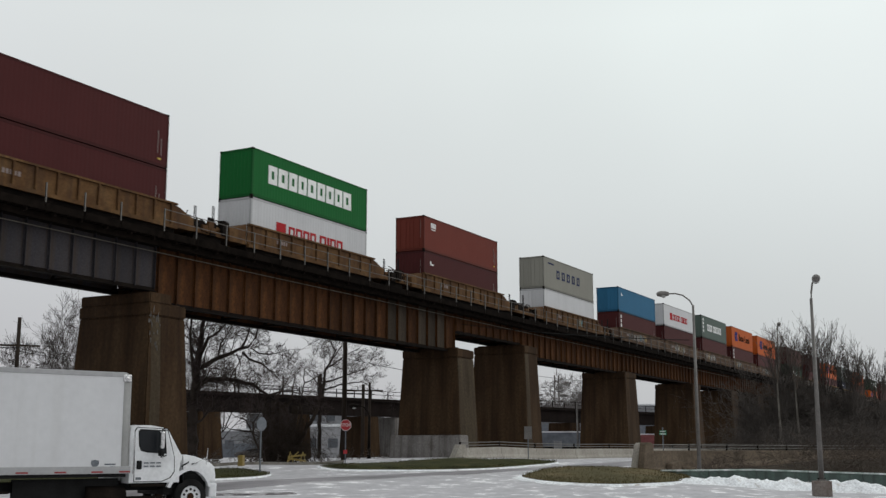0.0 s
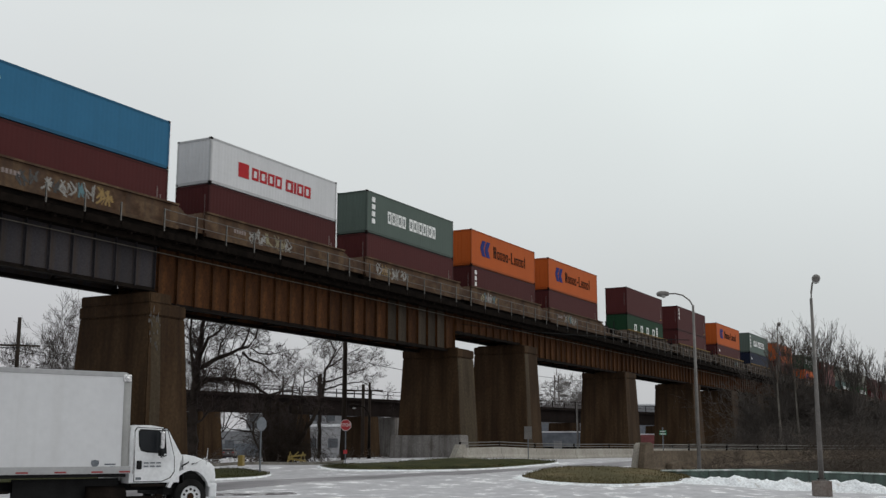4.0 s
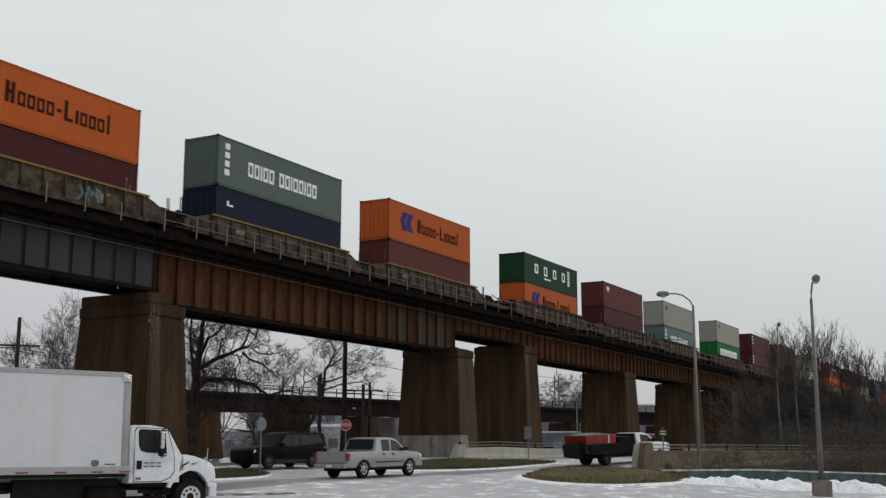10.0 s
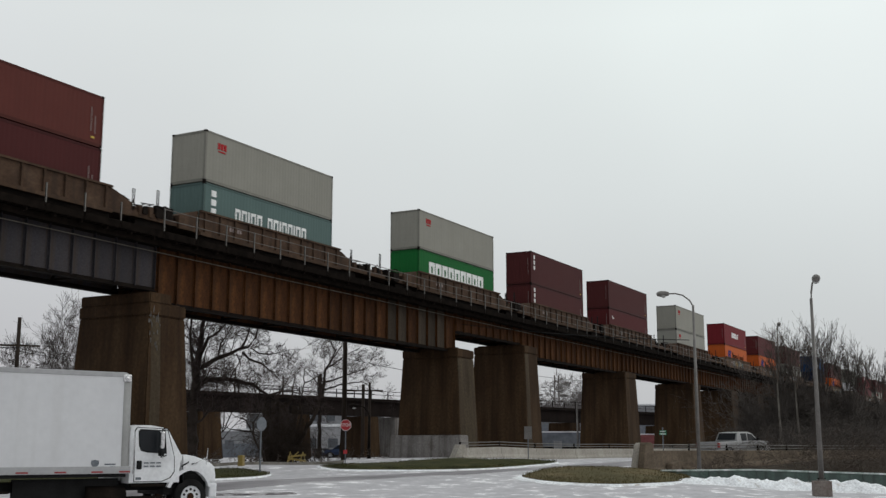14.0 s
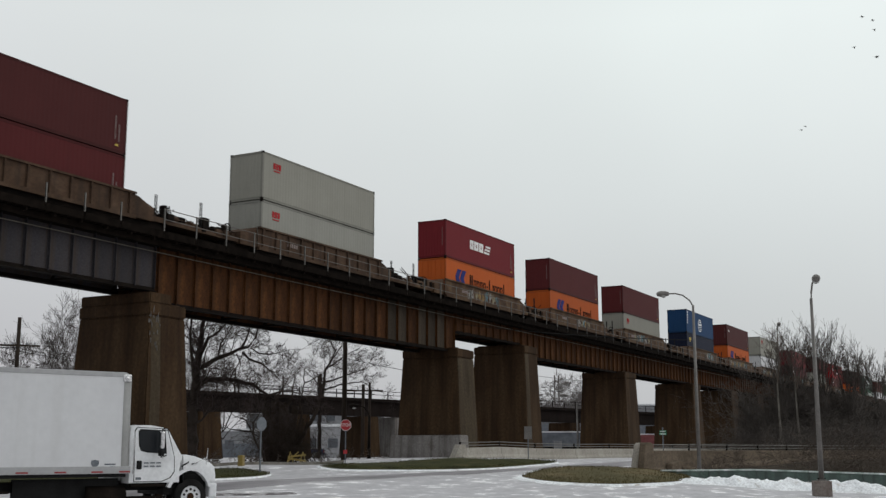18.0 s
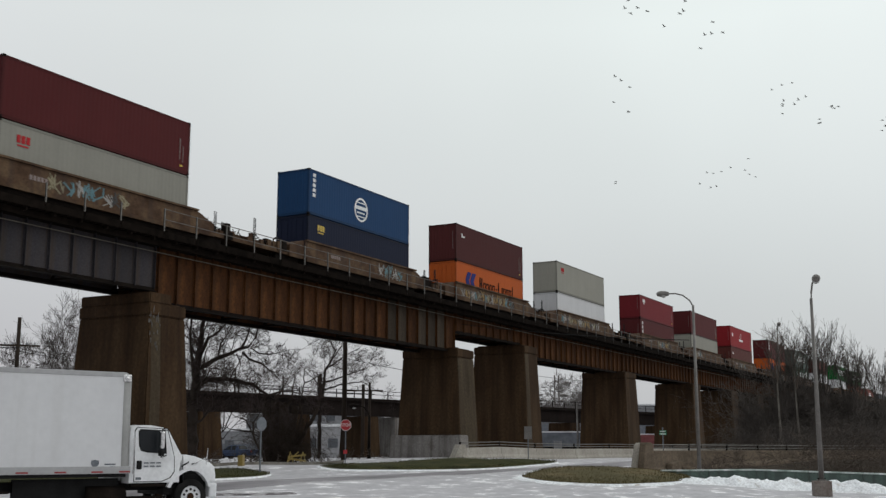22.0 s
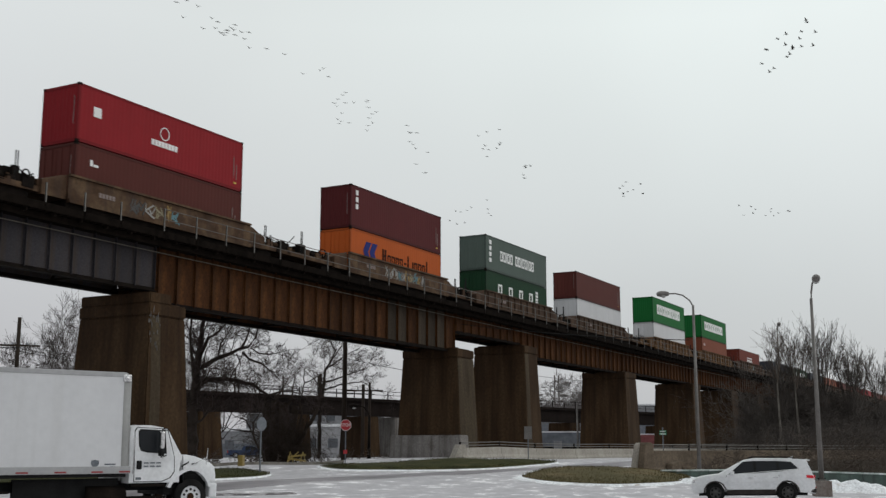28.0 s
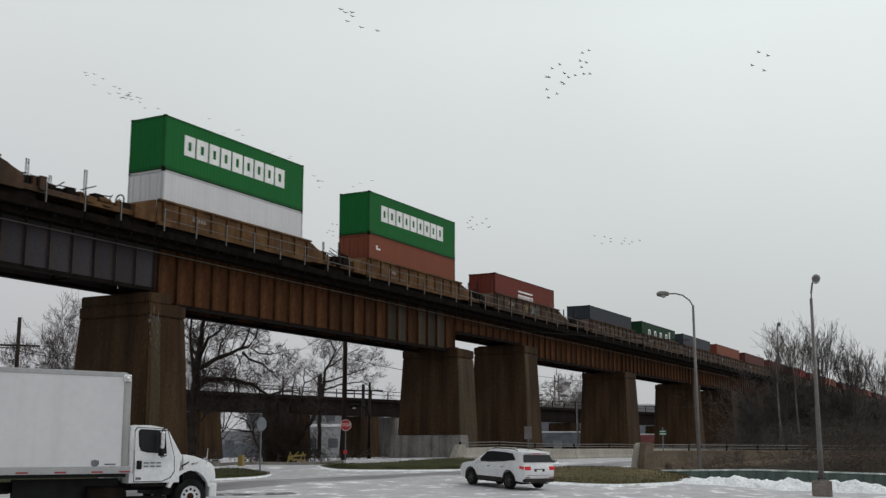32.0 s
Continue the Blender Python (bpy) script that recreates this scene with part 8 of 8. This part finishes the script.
box_truck()
plough, plough_wheels, plough_r = plough_truck()
silver, silver_wheels, silver_r = pickup("pickup_truck", M_SILVER, "silver crew-cab pickup truck with chrome wheels, driving")
suv, suv_wheels, suv_r = sport_utility("car", M_WHITE, "white sport-utility car braking with red tail lights", 4.8, 1.7, 2.78, False, True)
dark, dark_wheels, dark_r = sport_utility("van", M_BLACKPAINT, "long black sport-utility van, dirty, driving", 5.7, 1.95, 3.3, True, False)
M_BLUEPAINT = paint("blue_vehicle_paint", (0.03, 0.05, 0.105), 0.4, dirt=(0.05, 0.05, 0.055), amt=0.3, gloss=0.2)
M_GREYPAINT = paint("grey_vehicle_paint", (0.11, 0.1, 0.1), 0.4, dirt=(0.07, 0.06, 0.055), amt=0.3, gloss=0.2)
far_pickup, far_pickup_wheels, far_pickup_r = pickup("pickup_truck", M_BLUEPAINT, "dark blue pickup truck on the distant loop road")
far_car, far_car_wheels, far_car_r = sport_utility("car", M_GREYPAINT, "dull grey car on the distant loop road", 4.5, 1.5, 2.7, False, False)
# ---- geese crossing the sky ----
M_BIRD = surf("dark_goose_plumage", [(0.3, (0.02, 0.018, 0.016)), (0.7, (0.06, 0.052, 0.045))], 6, 30, 0.9, 0, 0)
BIRD = {}
FLAPS = []


def goose_meshes():
    bm = lathe(bmesh.new(), [(0.01, 0.62), (0.035, 0.58), (0.03, 0.5), (0.03, 0.32), (0.07, 0.2), (0.11, 0.02), (0.1, -0.15), (0.05, -0.32), (0.07, -0.42)], 8, "X")
    BIRD["body"] = link_mesh("body", bm, M_BIRD, True)
    for sg in (-1, 1):
        w = bmesh.new()
        top = [w.verts.new(p) for p in ((0.12, 0, 0.02), (0.16, sg * 0.34, 0.03), (0.06, sg * 0.82, 0.0), (-0.06, sg * 0.8, 0.0), (-0.12, sg * 0.36, 0.02), (-0.14, 0, 0.02))]
        low = [w.verts.new(v.co - Vector((0, 0, 0.03))) for v in top]
        w.faces.new(top)
        w.faces.new(low[::-1])
        for i in range(6):
            w.faces.new((top[i], low[i], low[(i + 1) % 6], top[(i + 1) % 6]))
        bmesh.ops.recalc_face_normals(w, faces=w.faces[:])
        BIRD[sg] = link_mesh("wing", w, M_BIRD)


def flock(n, spread, seed, rows):
    """n geese round a common path; spread: metres across, up, and how the group slants."""
    rnd = random.Random(seed)
    rows = [(t, Vector(p)) for t, *p in rows]
    t0, p0 = rows[0]
    v0 = (rows[1][1] - p0) / (rows[1][0] - t0)
    rows.insert(0, (0.0, p0 - v0 * t0))
    side = Vector((math.sin(YAW), -math.cos(YAW), 0))
    for k in range(n):
        a, b = rnd.uniform(-1, 1), rnd.uniform(-1, 1)
        off = side * a * spread[0] + Vector((0, 0, b * spread[1] - a * spread[0] * spread[2])) + Vector((math.cos(YAW), math.sin(YAW), 0)) * rnd.uniform(-8, 8)
        g = thing("goose", tuple(rows[0][1] + off), label="dark goose flying in a loose flock", category="bird", group="geese in the sky")
        part("body", BIRD["body"], None, g)
        wings = [part("wing", BIRD[sg], None, g, at=pose(0, sg * 0.06, 0.05, sg * 10)) for sg in (-1, 1)]
        keys = []
        for i, (t, p) in enumerate(rows):
            q0, q1 = rows[max(0, i - 1)][1], rows[min(len(rows) - 1, i + 1)][1]
            d = q1 - q0
            keys.append((t, Matrix.Translation(p + off) @ Matrix.Rotation(math.atan2(d.y, d.x), 4, "Z")))
        FLAPS.append((g, keys, wings, max(0.2, t0 - 1.0), rnd.random()))


goose_meshes()
flock(22, (7.3, 5.8, 0.3), 200, ((20, 236.2, 42.5, 105.8), (22, 243.7, 75.2, 106.7), (23, 248.1, 93.1, 106.8), (24, 256.0, 113.4, 108.5), (25, 268.2, 134.4, 110.9), (28, 318.5, 207.3, 117.8), (31, 379.7, 277.0, 125.7), (32, 400.0, 300.1, 128.1)))
flock(24, (12.0, 2.3, 0.45), 201, ((25, 218.4, 141.1, 118.7), (28, 229.0, 193.8, 116.3), (31, 275.4, 261.9, 125.8), (32, 289.6, 290.2, 129.6)))
flock(5, (9.2, 2.8, 0.5), 202, ((23, 241.8, 95.7, 110.1), (25, 244.1, 137.2, 109.1), (28, 277.4, 196.6, 118.1), (31, 335.9, 268.4, 128.0), (32, 355.1, 292.4, 131.6)))
flock(19, (6.5, 4.6, -0.7), 203, ((27, 252.7, 34.0, 92.6), (28, 255.7, 46.9, 93.8), (31, 260.2, 88.9, 97.8), (32, 260.2, 103.5, 97.6)))
flock(10, (3.9, 5.2, -0.6), 204, ((21, 326.4, 48.5, 104.4), (23, 330.9, 78.1, 104.5), (24, 331.9, 94.3, 104.0), (25, 331.9, 111.0, 104.2), (28, 337.0, 164.5, 106.1), (31, 367.1, 223.9, 105.3), (32, 378.7, 243.1, 105.6)))
flock(12, (11.7, 0.8, 0.04), 205, ((25, 426.9, 51.8, 99.0), (28, 439.6, 96.4, 94.5), (31, 456.3, 148.8, 93.2), (32, 461.6, 164.5, 92.5)))
flock(11, (8.2, 3.9, -0.1), 206, ((19, 367.2, 45.0, 98.9), (21, 372.3, 76.2, 95.2), (23, 374.1, 110.1, 92.9), (24, 378.7, 128.7, 92.2), (25, 382.9, 146.6, 91.1), (28, 391.9, 200.1, 94.8), (31, 406.0, 256.1, 98.8), (32, 408.4, 270.8, 99.3)))
flock(11, (6.0, 2.8, -0.2), 207, ((23, 366.4, 51.7, 100.2), (24, 369.3, 65.2, 98.9), (25, 372.0, 77.5, 98.8), (28, 378.7, 128.7, 93.5), (31, 390.0, 181.0, 91.6), (32, 393.2, 197.4, 90.2)))
flock(6, (4.9, 5.3, 0.2), 208, ((19, 285.8, 49.4, 100.2), (21, 288.5, 82.3, 98.7), (23, 292.7, 116.3, 96.3), (24, 296.3, 133.6, 93.2), (25, 299.4, 150.2, 90.7), (28, 330.7, 187.3, 99.8), (31, 360.8, 251.8, 108.1), (32, 371.1, 271.8, 109.7)))
flock(5, (3.4, 1.3, 0.5), 209, ((21, 255.1, 50.3, 103.6), (23, 261.7, 84.5, 99.4), (24, 266.4, 101.2, 96.8), (25, 270.8, 116.9, 93.7), (28, 293.5, 171.6, 100.0), (31, 338.9, 230.7, 104.8), (32, 352.0, 247.0, 105.6)))
flock(2, (2.3, 1.1, 0.5), 210, ((19, 342.0, 74.3, 94.4), (21, 344.5, 104.6, 89.4), (23, 348.2, 139.1, 88.4), (24, 351.3, 157.6, 87.2), (25, 353.6, 176.0, 84.0), (28, 375.5, 209.5, 89.5), (32, 397.3, 269.3, 94.8)))
flock(7, (3.9, 3.4, -0.8), 211, ((23, 323.1, 67.3, 92.7), (24, 324.6, 82.9, 92.5), (25, 325.5, 98.2, 92.1), (28, 337.2, 152.2, 91.5), (31, 366.8, 204.7, 89.0), (32, 379.2, 223.2, 89.7)))
flock(4, (2.1, 0.7, 0.4), 212, ((30, 248.6, 26.9, 87.9), (31, 251.7, 40.8, 89.4), (32, 254.2, 54.5, 89.9)))
flock(7, (6.6, 3.8, 0.7), 213, ((30, 213.2, 110.3, 107.2), (31, 220.3, 128.5, 108.0), (32, 226.9, 146.3, 107.2)))


# ---- what moves ----
DRIVES = ((plough, plough_wheels, plough_r, ((0.0, -45, 34), (3.0, -6, 33), (5.0, 19, 31.8), (6.0, 30.5, 31.2), (7.0, 42.6, 30.7), (8.0, 55.0, 30.0), (9.0, 66.0, 28.5), (10.0, 74.5, 25.9), (11.0, 86.0, 21.4), (12.0, 96.5, 17.9),
                                           (13.0, 107.5, 14.6), (14.5, 123.0, 9.5), (17.0, 150, 1), (24.0, 225, -25), (32.0, 300, -50))),
          (silver, silver_wheels, silver_r, ((0.0, -78, 34), (5.0, -20, 33), (7.0, 8, 32.1), (8.0, 22.5, 31.6), (9.0, 36.5, 31.0), (9.5, 42.8, 30.7), (10.0, 48.6, 30.4), (11.0, 60.6, 29.3), (12.0, 70.6, 27.0), (13.0, 78.6, 24.3),
                                             (13.5, 82.4, 22.8), (14.5, 88.8, 20.3), (17.0, 106, 15.0), (24.0, 160, -4), (32.0, 225, -25))),
          (dark, dark_wheels, dark_r, ((0.0, 200, -12), (4.0, 132, 11), (6.0, 102, 20.4), (7.0, 88.5, 24.6), (7.5, 82.0, 26.4), (8.0, 75.5, 28.6), (8.5, 70.0, 31.4), (9.0, 64.5, 34.4), (9.5, 58.2, 36.4), (10.0, 51.2, 38.0),
                                      (10.5, 44.0, 38.8), (12.0, 22, 40), (15.0, -22, 42), (22.0, -110, 46), (32.0, -230, 50))),
          (far_pickup, far_pickup_wheels, far_pickup_r, ((0.0, 138.0, 76.9), (12.0, 133.2, 85.0), (16.5, 130.0, 89.8), (18.0, 128.5, 91.9), (19.0, 127.4, 93.5), (20.5, 124.7, 97.1), (21.0, 124.1, 97.8), (22.0, 123.4, 98.7), (23.0, 124.5, 100.5), (24.0, 128.8, 104.8), (25.0, 136.6, 111.0), (26.0, 140.9, 113.6), (27.5, 142.8, 112.9), (28.5, 143.7, 111.7), (30.0, 145.3, 109.6), (32.0, 148.8, 106.6))),
          (far_car, far_car_wheels, far_car_r, ((0.0, 124.6, 97.1), (0.5, 124.3, 97.6), (1.0, 123.8, 98.2), (1.5, 123.4, 98.7), (2.0, 124.5, 100.4), (2.5, 127.3, 103.4), (3.5, 135.0, 109.8), (4.5, 140.1, 113.1), (5.5, 141.4, 113.0), (6.0, 142.5, 113.2), (7.0, 143.2, 112.3), (8.5, 144.8, 110.3), (12.0, 149.3, 105.9), (32.0, 172.0, 80.8))),
          (suv, suv_wheels, suv_r, ((0.0, 52, -190), (10.0, 51, -110), (20.0, 49, -40), (25.0, 47.6, -6.5), (26.5, 47.4, 2.4), (27.5, 47.3, 8.7), (28.0, 47.0, 11.2), (29.0, 45.3, 15.2), (30.0, 45.5, 18.05), (31.0, 46.6, 20.65), (32.0, 47.5, 22.5))))


def along(rows, t):
    """Place on a drive at t, by smooth steps between the rows."""
    i = 0
    while i < len(rows) - 2 and rows[i + 1][0] < t:
        i += 1
    pts = [rows[max(0, i - 1)], rows[i], rows[i + 1], rows[min(len(rows) - 1, i + 2)]]
    t0, t1 = pts[1][0], pts[2][0]
    h = t1 - t0
    u = (t - t0) / h
    out = []
    for c in (1, 2):
        m0 = (pts[2][c] - pts[0][c]) / max(0.1, pts[2][0] - pts[0][0]) * h
        m1 = (pts[3][c] - pts[1][c]) / max(0.1, pts[3][0] - pts[1][0]) * h
        out.append((2 * u ** 3 - 3 * u * u + 1) * pts[1][c] + (u ** 3 - 2 * u * u + u) * m0 + (-2 * u ** 3 + 3 * u * u) * pts[2][c] + (u ** 3 - u * u) * m1)
    return Vector(out)


def drive(car, wheels, r, rows, active):
    times = sorted({0.0, 32.0} | {round(0.5 * k, 1) for k in range(65)})
    out, turn, rolled, last = [], [], 0.0, None
    for t in times:
        p = along(rows, t)
        a, b = along(rows, max(0.0, t - 0.25)), along(rows, min(32.0, t + 0.25))
        d = (b - a).normalized()
        g0 = ground(p.x + d.x * 1.5, p.y + d.y * 1.5)
        g1 = ground(p.x - d.x * 1.5, p.y - d.y * 1.5)
        out.append((t, Matrix.Translation((p.x, p.y, (g0 + g1) / 2 + 0.03)) @ Matrix.Rotation(math.atan2(d.y, d.x), 4, "Z") @ Matrix.Rotation(-math.atan2(g0 - g1, 3.0), 4, "Y")))
    walk(car, out)
    # wheels roll while the car is in view
    steps = [(0.0, 0.0)]
    t = active[0]
    rolled, prev = 0.0, along(rows, active[0])
    steps.append((t, 0.0)) if t > 0.05 else None
    while t < active[1] - 1e-6:
        t = round(t + 1 / 15, 4)
        p = along(rows, min(32.0, t))
        rolled += (p - prev).length
        prev = p
        steps.append((min(32.0, t), rolled))
    if steps[-1][0] < 31.9:
        steps.append((32.0, rolled))
    for w in wheels:
        m = w.matrix_basis.copy()
        sg = 1 if m.to_euler().z == 0 else -1
        walk(w, [(t, m @ Matrix.Rotation(sg * s / r, 4, "Y")) for t, s in steps])


def motions():
    for ob in MOVERS:
        p = ob.location.copy()
        walk(ob, [(t, pose(p.x - d, p.y, p.z)) for t, d in RUN])
    for (car, wheels, r, rows), active in zip(DRIVES, ((5.8, 14.8), (8.4, 17.5), (5.5, 11.0), (16.0, 28.0), (0.1, 7.0), (26.8, 32.0))):
        drive(car, wheels, r, rows, active)
    for g, keys, wings, start, phase in FLAPS:
        walk(g, keys)
        n = int((32.0 - start) / 0.2)
        for w, sg in zip(wings, (-1, 1)):
            beat = [(0.0, pose(0, sg * 0.06, 0.05, sg * 10))]
            for k in range(n):
                a = 10 + (34 if k % 2 else -24) * (0.8 + 0.2 * math.sin(k + phase * 6))
                beat.append((start + (k + phase) * 0.2, pose(0, sg * 0.06, 0.05, sg * a)))
            beat.append((32.0, pose(0, sg * 0.06, 0.05, sg * 10)))
            walk(w, beat)


motions()
